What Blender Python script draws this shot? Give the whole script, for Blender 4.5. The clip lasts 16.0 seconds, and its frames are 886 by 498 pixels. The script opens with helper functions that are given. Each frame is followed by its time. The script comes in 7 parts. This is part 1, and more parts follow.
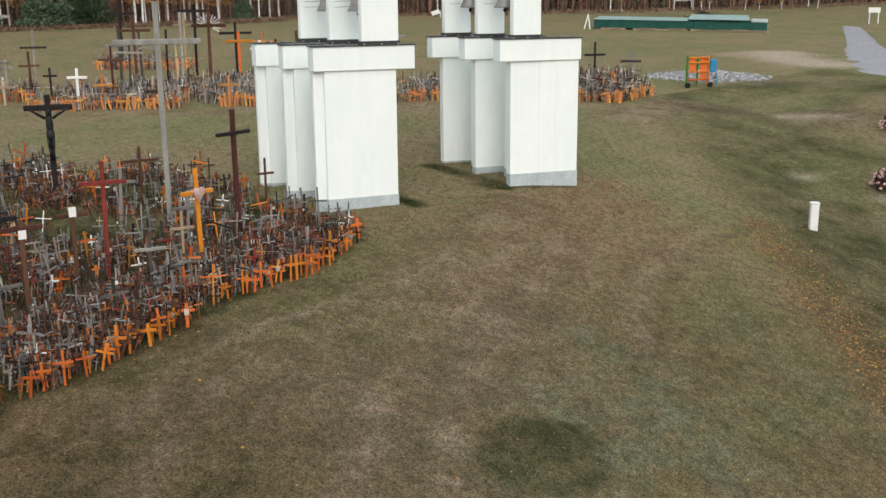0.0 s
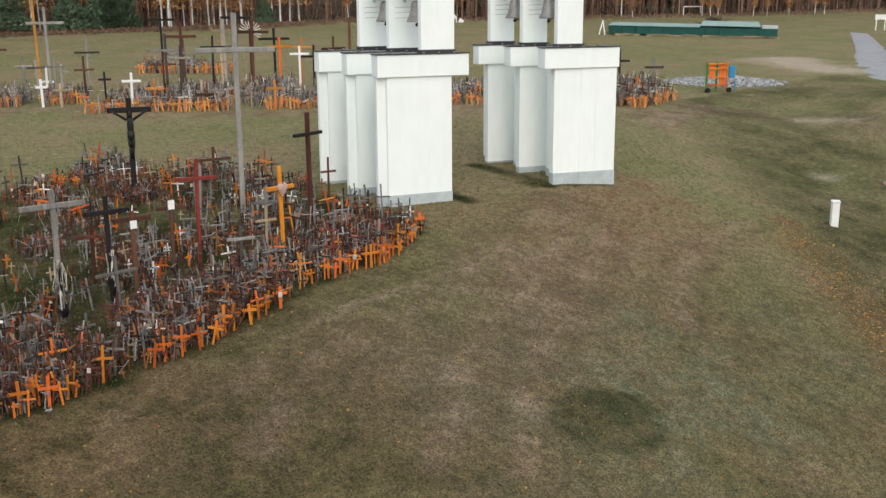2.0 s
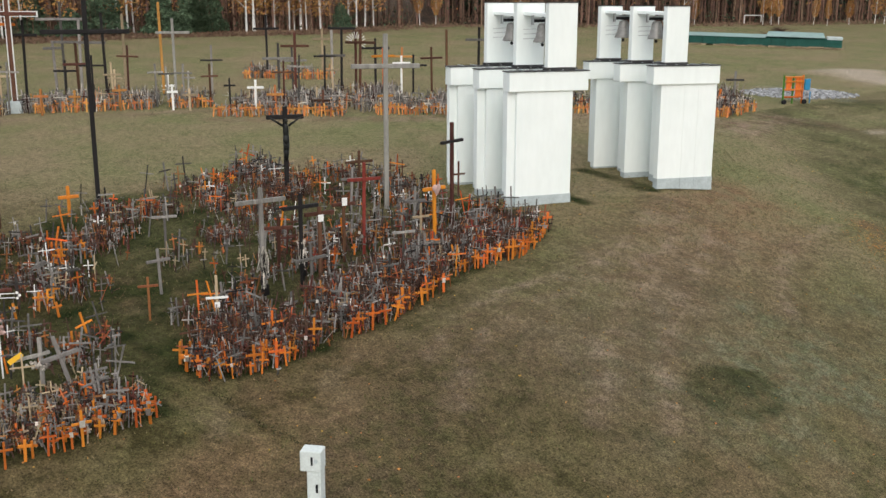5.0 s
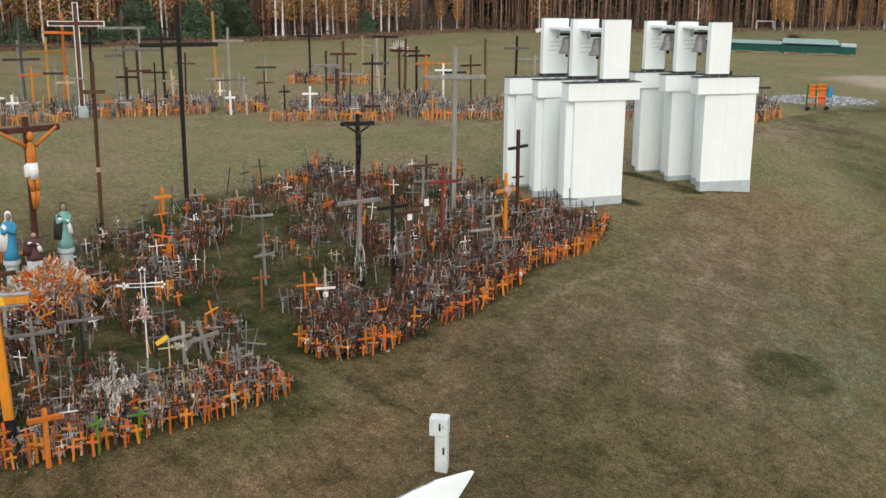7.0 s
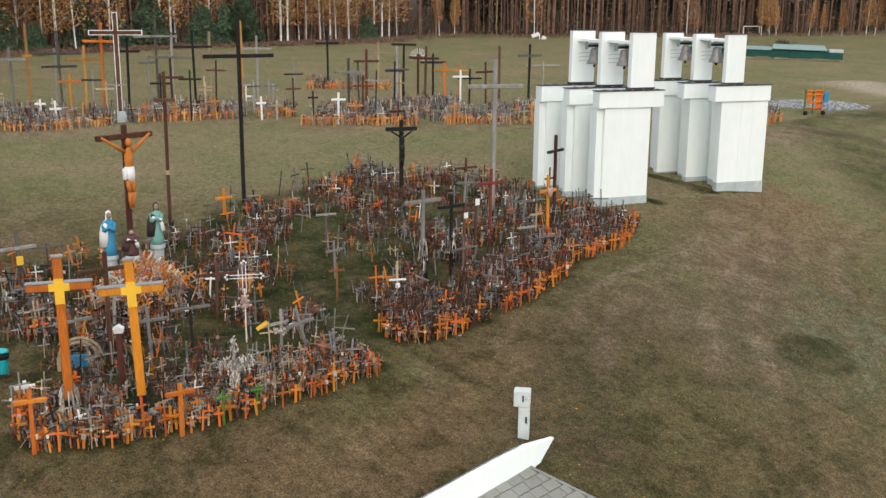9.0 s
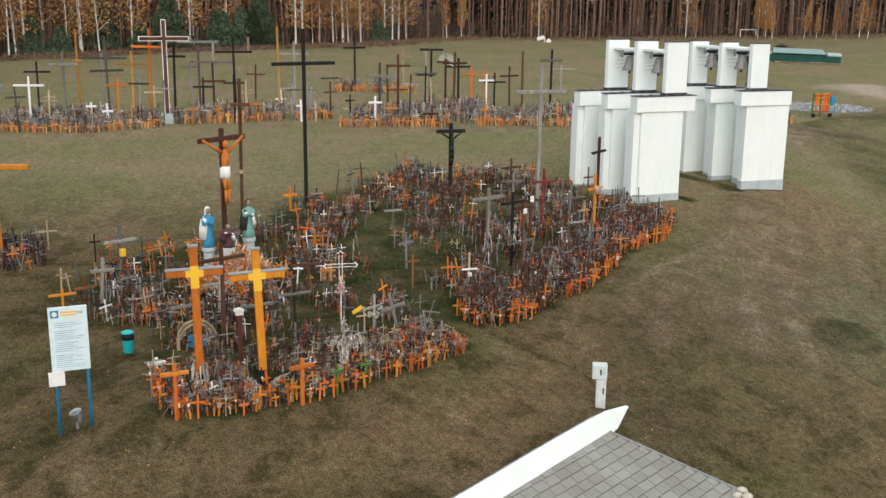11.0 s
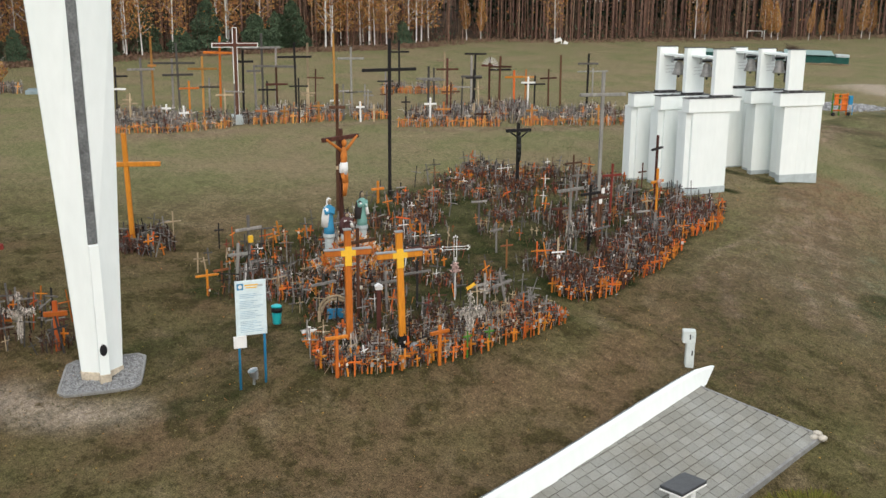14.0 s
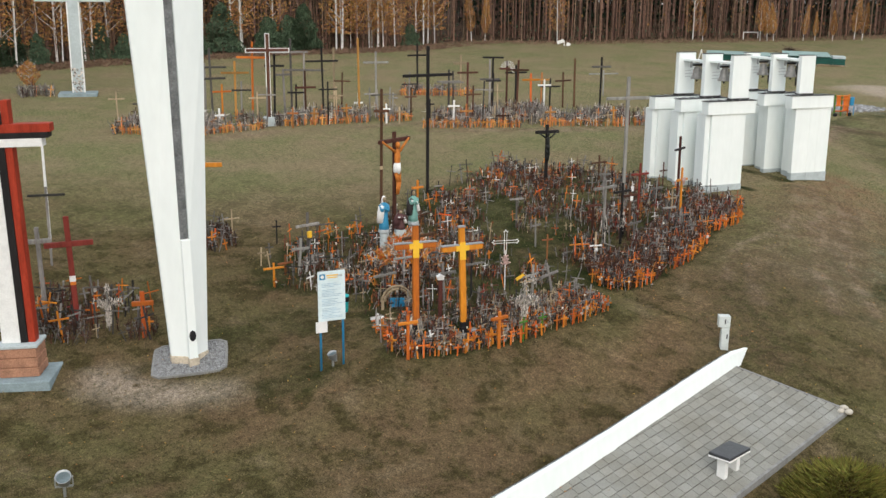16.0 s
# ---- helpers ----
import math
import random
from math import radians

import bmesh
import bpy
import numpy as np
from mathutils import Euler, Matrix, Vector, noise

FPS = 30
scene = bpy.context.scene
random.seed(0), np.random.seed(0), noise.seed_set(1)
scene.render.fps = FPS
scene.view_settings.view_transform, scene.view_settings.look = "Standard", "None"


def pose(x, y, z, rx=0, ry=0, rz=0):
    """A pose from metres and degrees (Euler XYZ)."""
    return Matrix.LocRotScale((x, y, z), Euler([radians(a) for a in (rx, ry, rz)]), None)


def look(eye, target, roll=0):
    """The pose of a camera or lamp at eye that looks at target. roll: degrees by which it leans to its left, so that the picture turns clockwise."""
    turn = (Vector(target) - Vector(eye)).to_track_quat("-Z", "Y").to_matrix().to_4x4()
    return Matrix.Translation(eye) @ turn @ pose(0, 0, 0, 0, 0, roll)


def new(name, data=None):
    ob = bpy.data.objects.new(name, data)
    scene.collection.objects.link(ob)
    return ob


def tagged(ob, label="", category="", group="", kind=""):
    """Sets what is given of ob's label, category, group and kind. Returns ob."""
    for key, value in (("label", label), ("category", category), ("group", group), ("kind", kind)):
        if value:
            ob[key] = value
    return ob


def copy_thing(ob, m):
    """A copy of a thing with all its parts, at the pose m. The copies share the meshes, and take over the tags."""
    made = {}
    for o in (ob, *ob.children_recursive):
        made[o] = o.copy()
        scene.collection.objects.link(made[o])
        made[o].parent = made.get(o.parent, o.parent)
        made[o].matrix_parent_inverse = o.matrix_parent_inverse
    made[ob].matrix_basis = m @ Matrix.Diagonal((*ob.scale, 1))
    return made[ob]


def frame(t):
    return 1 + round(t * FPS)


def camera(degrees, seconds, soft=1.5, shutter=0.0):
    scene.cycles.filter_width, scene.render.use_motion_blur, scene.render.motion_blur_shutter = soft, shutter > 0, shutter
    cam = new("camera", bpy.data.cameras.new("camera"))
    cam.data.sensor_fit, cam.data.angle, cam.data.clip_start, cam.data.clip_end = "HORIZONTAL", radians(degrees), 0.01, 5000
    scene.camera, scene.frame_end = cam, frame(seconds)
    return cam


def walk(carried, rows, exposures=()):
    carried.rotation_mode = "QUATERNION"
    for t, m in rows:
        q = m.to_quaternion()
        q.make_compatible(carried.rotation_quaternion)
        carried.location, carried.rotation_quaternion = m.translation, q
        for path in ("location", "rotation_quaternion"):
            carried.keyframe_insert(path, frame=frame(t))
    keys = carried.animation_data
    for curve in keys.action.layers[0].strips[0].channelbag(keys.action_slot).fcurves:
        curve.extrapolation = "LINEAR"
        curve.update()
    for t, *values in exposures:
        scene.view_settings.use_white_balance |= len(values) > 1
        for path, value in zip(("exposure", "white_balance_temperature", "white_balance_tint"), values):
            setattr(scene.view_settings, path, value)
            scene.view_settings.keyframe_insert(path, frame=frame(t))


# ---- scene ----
cam = camera(47.0, 16.0)
PATH = [
    (0, (-0.266, 0.767, 4.958), (-1.692, 2.088, 4.486), -0.56),
    (0.5, (-0.168, 0.291, 4.992), (-1.588, 1.618, 4.522), -0.48),
    (1, (-0.019, -0.234, 5.056), (-1.438, 1.095, 4.587), -0.48),
    (1.5, (0.109, -0.754, 5.112), (-1.311, 0.575, 4.643), -0.38),
    (2, (0.245, -1.341, 5.168), (-1.182, -0.019, 4.701), -0.36),
    (2.5, (0.325, -1.894, 5.206), (-1.111, -0.580, 4.743), -0.24),
    (3, (0.488, -2.522, 5.318), (-0.958, -1.221, 4.853), -0.10),
    (3.5, (0.655, -3.070, 5.430), (-0.805, -1.785, 4.963), -0.06),
    (4, (0.745, -3.644, 5.527), (-0.724, -2.371, 5.060), -0.03),
    (6.5, (1.345, -6.900, 6.045), (-0.135, -5.638, 5.578), 0.30),
    (7, (1.440, -7.598, 6.141), (-0.036, -6.333, 5.675), 0.39),
    (7.5, (1.550, -8.268, 6.242), (0.079, -6.996, 5.774), 0.37),
    (8, (1.651, -8.994, 6.350), (0.189, -7.711, 5.882), 0.44),
    (8.5, (1.773, -9.694, 6.427), (0.319, -8.402, 5.961), 0.42),
    (9, (1.843, -10.437, 6.504), (0.395, -9.137, 6.040), 0.50),
    (11.5, (2.245, -14.281, 6.917), (0.822, -12.955, 6.452), 0.63),
    (12, (2.321, -15.029, 6.970), (0.901, -13.700, 6.505), 0.62),
    (12.5, (2.382, -15.725, 7.031), (0.964, -14.395, 6.564), 0.61),
    (13, (2.449, -16.485, 7.120), (1.034, -15.151, 6.653), 0.60),
    (13.5, (2.557, -17.171, 7.184), (1.142, -15.837, 6.718), 0.60),
    (14, (2.699, -17.924, 7.258), (1.286, -16.589, 6.791), 0.50),
    (14.5, (2.822, -18.621, 7.335), (1.411, -17.281, 6.869), 0.49),
    (15, (2.924, -19.342, 7.430), (1.518, -17.999, 6.963), 0.48),
    (15.5, (2.995, -19.985, 7.520), (1.592, -18.640, 7.050), 0.47),
    (16, (3.056, -20.721, 7.636), (1.660, -19.368, 7.166), 0.45),
]
walk(cam, [(t, look(eye, target, roll)) for t, eye, target, roll in PATH])

# ---- light: a bright, even, overcast afternoon ----
world = bpy.data.worlds.new("overcast_sky")
scene.world = world
world.use_nodes = True
wn, wl = world.node_tree.nodes, world.node_tree.links
sky = wn.new("ShaderNodeTexSky")
sky.sky_type, sky.sun_disc = "NISHITA", False
sky.sun_elevation, sky.sun_rotation = radians(38), radians(120)
sky.air_density, sky.dust_density, sky.ozone_density = 1.2, 4.0, 1.0
haze = wn.new("ShaderNodeMixRGB")
haze.inputs[0].default_value = 0.75
haze.inputs[2].default_value = (5.72, 5.9, 6.1, 1)
wl.new(sky.outputs[0], haze.inputs[1])
wl.new(haze.outputs[0], wn["Background"].inputs[0])
wn["Background"].inputs[1].default_value = 0.21
sun_data = bpy.data.lights.new("sun", "SUN")
sun_data.energy, sun_data.angle, sun_data.color = 1.1, radians(70), (1.0, 0.965, 0.91)
sun = new("sun", sun_data)
sun.matrix_world = look((12, -10, 24), (-12, 6, 0))

# ---- materials ----


def mat(name, base, rough=0.7, var=0.25, scale=6.0, bump=0.3, second=None, by="", spread=0.25, metal=0.0, spec=0.12, stretch=(1, 1, 1), bump_scale=None, hue=0.0, laid=False):
    """A worn surface: two noises over the base colour, bump, and a shift of value by object or by island."""
    m = bpy.data.materials.new(name)
    m.use_nodes = True
    n, l = m.node_tree.nodes, m.node_tree.links
    b = n["Principled BSDF"]
    b.inputs["Roughness"].default_value, b.inputs["Metallic"].default_value, b.inputs["Specular IOR Level"].default_value = rough, metal, spec
    co = n.new("ShaderNodeTexCoord")
    mp = n.new("ShaderNodeMapping")
    mp.inputs["Scale"].default_value = stretch
    l.new(n.new("ShaderNodeNewGeometry").outputs["Position"] if laid else co.outputs["Object"], mp.inputs["Vector"])
    big, fine = n.new("ShaderNodeTexNoise"), n.new("ShaderNodeTexNoise")
    big.inputs["Scale"].default_value, big.inputs["Detail"].default_value = scale, 5
    fine.inputs["Scale"].default_value, fine.inputs["Detail"].default_value = bump_scale or scale * 7, 3
    for t in (big, fine):
        l.new(mp.outputs[0], t.inputs["Vector"])
    other = second or tuple(c * (1 - 1.6 * var) for c in base)
    mix = n.new("ShaderNodeMixRGB")
    ramp = n.new("ShaderNodeMapRange")
    ramp.inputs["From Min"].default_value, ramp.inputs["From Max"].default_value = 0.35, 0.68
    l.new(big.outputs["Fac"], ramp.inputs["Value"])
    l.new(ramp.outputs[0], mix.inputs[0])
    mix.inputs[1].default_value, mix.inputs[2].default_value = (*base, 1), (*other, 1)
    grain = n.new("ShaderNodeHueSaturation")
    gr = n.new("ShaderNodeMapRange")
    gr.inputs["To Min"].default_value, gr.inputs["To Max"].default_value = 1 - var, 1 + var
    gr.inputs["From Min"].default_value, gr.inputs["From Max"].default_value = 0.3, 0.7
    l.new(fine.outputs["Fac"], gr.inputs["Value"])
    l.new(gr.outputs[0], grain.inputs["Value"])
    l.new(mix.outputs[0], grain.inputs["Color"])
    last = grain.outputs[0]
    if by:
        src = n.new("ShaderNodeObjectInfo").outputs["Random"] if by == "object" else n.new("ShaderNodeNewGeometry").outputs["Random Per Island"]
        shift = n.new("ShaderNodeHueSaturation")
        vr = n.new("ShaderNodeMapRange")
        vr.inputs["To Min"].default_value, vr.inputs["To Max"].default_value = 1 - spread, 1 + spread
        l.new(src, vr.inputs["Value"])
        l.new(vr.outputs[0], shift.inputs["Value"])
        hr = n.new("ShaderNodeMath")
        hr.operation = "MULTIPLY"
        hr.inputs[1].default_value = 7.31
        fr = n.new("ShaderNodeMath")
        fr.operation = "FRACT"
        l.new(src, hr.inputs[0])
        l.new(hr.outputs[0], fr.inputs[0])
        h2 = n.new("ShaderNodeMapRange")
        h2.inputs["To Min"].default_value, h2.inputs["To Max"].default_value = 0.5 - hue, 0.5 + hue
        l.new(fr.outputs[0], h2.inputs["Value"])
        l.new(h2.outputs[0], shift.inputs["Hue"])
        l.new(last, shift.inputs["Color"])
        last = shift.outputs[0]
    l.new(last, b.inputs["Base Color"])
    bp = n.new("ShaderNodeBump")
    bp.inputs["Strength"].default_value, bp.inputs["Distance"].default_value = bump, 0.02
    l.new(fine.outputs["Fac"], bp.inputs["Height"])
    l.new(bp.outputs[0], b.inputs["Normal"])
    return m


GRAIN = (3, 3, 0.35)
M = {
    "plaster": mat("white_render", (0.835, 0.878, 0.862), 0.75, 0.02, 0.9, 0.1, second=(0.79, 0.845, 0.828), stretch=(1, 1, 0.3)),
    "plinth": mat("grey_plinth", (0.47, 0.53, 0.54), 0.8, 0.1, 2.5, 0.3),
    "roofing": mat("dark_flashing", (0.07, 0.07, 0.072), 0.55, 0.2, 4, 0.2, metal=0.3),
    "bell": mat("bell_bronze", (0.30, 0.29, 0.275), 0.45, 0.2, 6, 0.2, metal=0.4),
    "steel": mat("galvanised_steel", (0.45, 0.47, 0.48), 0.4, 0.1, 8, 0.1, metal=0.8),
    "dark": mat("dark_iron", (0.02, 0.02, 0.022), 0.45, 0.2, 8, 0.2),
    "orange": mat("varnished_orange_wood", (0.57, 0.168, 0.028), 0.5, 0.15, 3, 0.2, stretch=GRAIN, by="object", spread=0.3, hue=0.015),
    "orange_bits": mat("orange_wood_bits", (0.58, 0.16, 0.025), 0.6, 0.15, 3, 0.2, by="island", spread=0.4, hue=0.02),
    "amber": mat("amber_varnish", (0.66, 0.24, 0.015), 0.45, 0.15, 2, 0.2, stretch=GRAIN, spec=0.45),
    "yellow": mat("yellow_plate", (0.85, 0.50, 0.05), 0.4, 0.05, 4, 0.1),
    "grey": mat("weathered_grey_wood", (0.19, 0.178, 0.165), 0.85, 0.25, 3, 0.4, stretch=GRAIN, by="object", spread=0.9, hue=0.02),
    "silver": mat("silvered_bare_wood", (0.30, 0.29, 0.265), 0.85, 0.2, 3, 0.4, stretch=GRAIN),
    "silver_bits": mat("silvered_wood_bits", (0.27, 0.255, 0.24), 0.85, 0.25, 3, 0.3, by="island", spread=0.6, hue=0.01),
    "grey_bits": mat("grey_wood_bits", (0.165, 0.155, 0.145), 0.85, 0.25, 3, 0.4, by="island", spread=0.9, hue=0.01),
    "brown": mat("brown_stained_wood", (0.10, 0.045, 0.03), 0.75, 0.25, 3, 0.3, stretch=GRAIN, by="object", spread=0.4, hue=0.02),
    "brown_bits": mat("brown_wood_bits", (0.10, 0.045, 0.030), 0.8, 0.25, 3, 0.3, by="island", spread=0.75, hue=0.03),
    "tan": mat("tan_varnish", (0.44, 0.195, 0.06), 0.6, 0.2, 3, 0.3, stretch=GRAIN, by="object", spread=0.3, hue=0.015),
    "rust": mat("dull_orange_wood", (0.25, 0.098, 0.04), 0.7, 0.25, 3, 0.3, stretch=GRAIN, by="object", spread=0.4, hue=0.02),
    "cognac": mat("dark_orange_varnish", (0.50, 0.135, 0.012), 0.45, 0.2, 2, 0.2, stretch=GRAIN, spec=0.45),
    "peach_bits": mat("faded_orange_bits", (0.60, 0.25, 0.08), 0.7, 0.15, 3, 0.2, by="island", spread=0.4, hue=0.02),
    "pale_bits": mat("pale_wood_bits", (0.36, 0.28, 0.19), 0.8, 0.2, 3, 0.2, by="island", spread=0.5, hue=0.02),
    "board_white": mat("pale_blue_board", (0.66, 0.77, 0.80), 0.5, 0.06, 2, 0.05),
    "ink": mat("pale_blue_print", (0.33, 0.50, 0.62), 0.6, 0.15, 5, 0.1),
    "red": mat("red_painted_wood", (0.22, 0.042, 0.032), 0.6, 0.2, 3, 0.2, stretch=GRAIN),
    "signal_red": mat("bright_red_paint", (0.36, 0.045, 0.022), 0.55, 0.2, 3, 0.2, stretch=GRAIN),
    "black": mat("black_stained_wood", (0.022, 0.02, 0.02), 0.6, 0.2, 3, 0.3, stretch=GRAIN),
    "pale": mat("pale_wood", (0.40, 0.31, 0.20), 0.75, 0.2, 3, 0.3, stretch=GRAIN, by="object", spread=0.3),
    "white": mat("white_paint", (0.78, 0.78, 0.76), 0.55, 0.06, 5, 0.1),
    "white_bits": mat("white_string_bits", (0.47, 0.43, 0.38), 0.7, 0.15, 5, 0.1, by="island", spread=0.65, hue=0.03),
    "rust_bits": mat("dull_orange_bits", (0.33, 0.115, 0.042), 0.75, 0.2, 3, 0.2, by="island", spread=0.6, hue=0.02),
    "twig": mat("dry_twigs", (0.092, 0.054, 0.041), 0.9, 0.25, 6, 0.3, by="island", spread=0.5, hue=0.02),
    "blue": mat("blue_paint", (0.02, 0.22, 0.42), 0.45, 0.1, 5, 0.1, spec=0.45),
    "teal": mat("turquoise_plastic", (0.02, 0.42, 0.45), 0.4, 0.08, 5, 0.05, spec=0.45),
    "green_paint": mat("green_paint", (0.075, 0.20, 0.03), 0.6, 0.15, 5, 0.1),
    "skin": mat("carved_wood_ochre", (0.56, 0.19, 0.04), 0.6, 0.15, 4, 0.1),
    "bronze": mat("dark_bronze", (0.03, 0.032, 0.03), 0.45, 0.2, 6, 0.2, metal=0.4),
    "robe_blue": mat("blue_robe", (0.05, 0.25, 0.42), 0.6, 0.1, 4, 0.1),
    "robe_green": mat("green_robe", (0.18, 0.36, 0.32), 0.6, 0.1, 4, 0.1),
    "mantle": mat("dark_mantle", (0.045, 0.04, 0.04), 0.6, 0.1, 4, 0.1),
    "robe_brown": mat("brown_robe", (0.10, 0.05, 0.05), 0.6, 0.1, 4, 0.1),
    "gravel": mat("grey_gravel", (0.34, 0.35, 0.355), 0.9, 0.4, 30, 0.8, bump_scale=60),
    "stone_bits": mat("gravel_stones", (0.32, 0.325, 0.33), 0.9, 0.2, 10, 0.3, by="island", spread=0.5),
    "paver": mat("concrete_paver", (0.262, 0.264, 0.240), 0.85, 0.14, 0.9, 0.3, second=(0.215, 0.208, 0.178), by="object", spread=0.09, bump_scale=40, laid=True),
    "dark_grass": mat("dark_grass_blades", (0.055, 0.050, 0.022), 0.9, 0.2, 3, 0.2, by="island", spread=0.5),
    "pebble": mat("pale_pebble", (0.52, 0.48, 0.41), 0.8, 0.15, 9, 0.3),
    "box_paint": mat("weathered_pale_paint", (0.60, 0.645, 0.625), 0.6, 0.08, 4, 0.2),
    "joint": mat("sandy_joint", (0.115, 0.108, 0.09), 0.95, 0.2, 8, 0.3),
    "kerb": mat("concrete_kerb", (0.25, 0.25, 0.24), 0.85, 0.15, 6, 0.3),
    "slate": mat("dark_granite", (0.05, 0.053, 0.057), 0.4, 0.2, 12, 0.1, spec=0.45),
    "brick": mat("sandstone_block", (0.42, 0.22, 0.14), 0.85, 0.2, 4, 0.4),
    "slab": mat("blue_grey_slab", (0.26, 0.33, 0.35), 0.8, 0.15, 4, 0.3),
    "glass": mat("dark_glass", (0.19, 0.20, 0.205), 0.3, 0.3, 3, 0.05, spec=0.45),
    "tarp": mat("dark_green_sheet", (0.02, 0.085, 0.07), 0.55, 0.15, 2, 0.1),
    "roof_pale": mat("pale_green_sheet", (0.28, 0.40, 0.38), 0.5, 0.12, 2, 0.1),
    "asphalt": mat("grey_road", (0.29, 0.295, 0.31), 0.9, 0.15, 3, 0.3),
    "sand": mat("cream_paint", (0.62, 0.54, 0.42), 0.95, 0.2, 2, 0.3),
    "pine_bark": mat("pine_bark", (0.25, 0.15, 0.11), 0.9, 0.3, 5, 0.5, by="object", spread=0.35),
    "birch_bark": mat("birch_bark", (0.80, 0.79, 0.77), 0.8, 0.12, 3, 0.3, second=(0.50, 0.48, 0.46)),
    "needles": mat("pine_needles", (0.105, 0.155, 0.092), 0.8, 0.3, 3, 0.2, by="island", spread=0.5, hue=0.02),
    # darker copy of needles, with the wood's inner shade in its colour
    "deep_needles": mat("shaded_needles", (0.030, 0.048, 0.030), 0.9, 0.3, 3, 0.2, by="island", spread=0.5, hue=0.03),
    "gold_leaves": mat("autumn_leaves", (0.50, 0.27, 0.10), 0.8, 0.2, 3, 0.2, by="island", spread=0.5, hue=0.03),
    "rust_leaves": mat("rust_leaves", (0.42, 0.22, 0.105), 0.8, 0.2, 3, 0.2, by="island", spread=0.5, hue=0.02),
    "shrub": mat("bare_undergrowth", (0.13, 0.085, 0.06), 0.9, 0.3, 3, 0.2, by="island", spread=0.5, hue=0.03),
    "juniper": mat("juniper_sprays", (0.155, 0.145, 0.030), 0.8, 0.2, 3, 0.2, by="island", spread=0.4, hue=0.03),
    "dry_reed": mat("dry_meadow_edge", (0.22, 0.145, 0.10), 0.9, 0.2, 3, 0.2, by="island", spread=0.4, hue=0.02),
    "grass": mat("grass_blades", (0.135, 0.10, 0.052), 0.9, 0.2, 3, 0.2, by="island", spread=0.5, hue=0.03),
    "green_blades": mat("green_grass_blades", (0.082, 0.086, 0.028), 0.9, 0.2, 3, 0.2, by="island", spread=0.5, hue=0.03),
    "fallen": mat("fallen_leaves", (0.42, 0.22, 0.06), 0.8, 0.2, 3, 0.2, by="island", spread=0.5, hue=0.03),
    "trunk_bits": mat("crowded_pine_trunks", (0.225, 0.145, 0.11), 0.9, 0.3, 2, 0.3, by="island", spread=0.85, hue=0.02),
    "bare_twigs": mat("bare_autumn_twigs", (0.24, 0.145, 0.10), 0.9, 0.3, 2, 0.2, by="island", spread=0.45, hue=0.03),
    "straw": mat("straw_blades", (0.20, 0.155, 0.088), 0.9, 0.2, 3, 0.2, by="island", spread=0.6, hue=0.03),
    "pink": mat("pale_pink_flowers", (0.58, 0.40, 0.36), 0.8, 0.15, 4, 0.1, by="island", spread=0.3),
}

# ---- mesh tools ----
HEAD = 64.0  # the way most bars run, degrees from x
rng = random.Random(7)


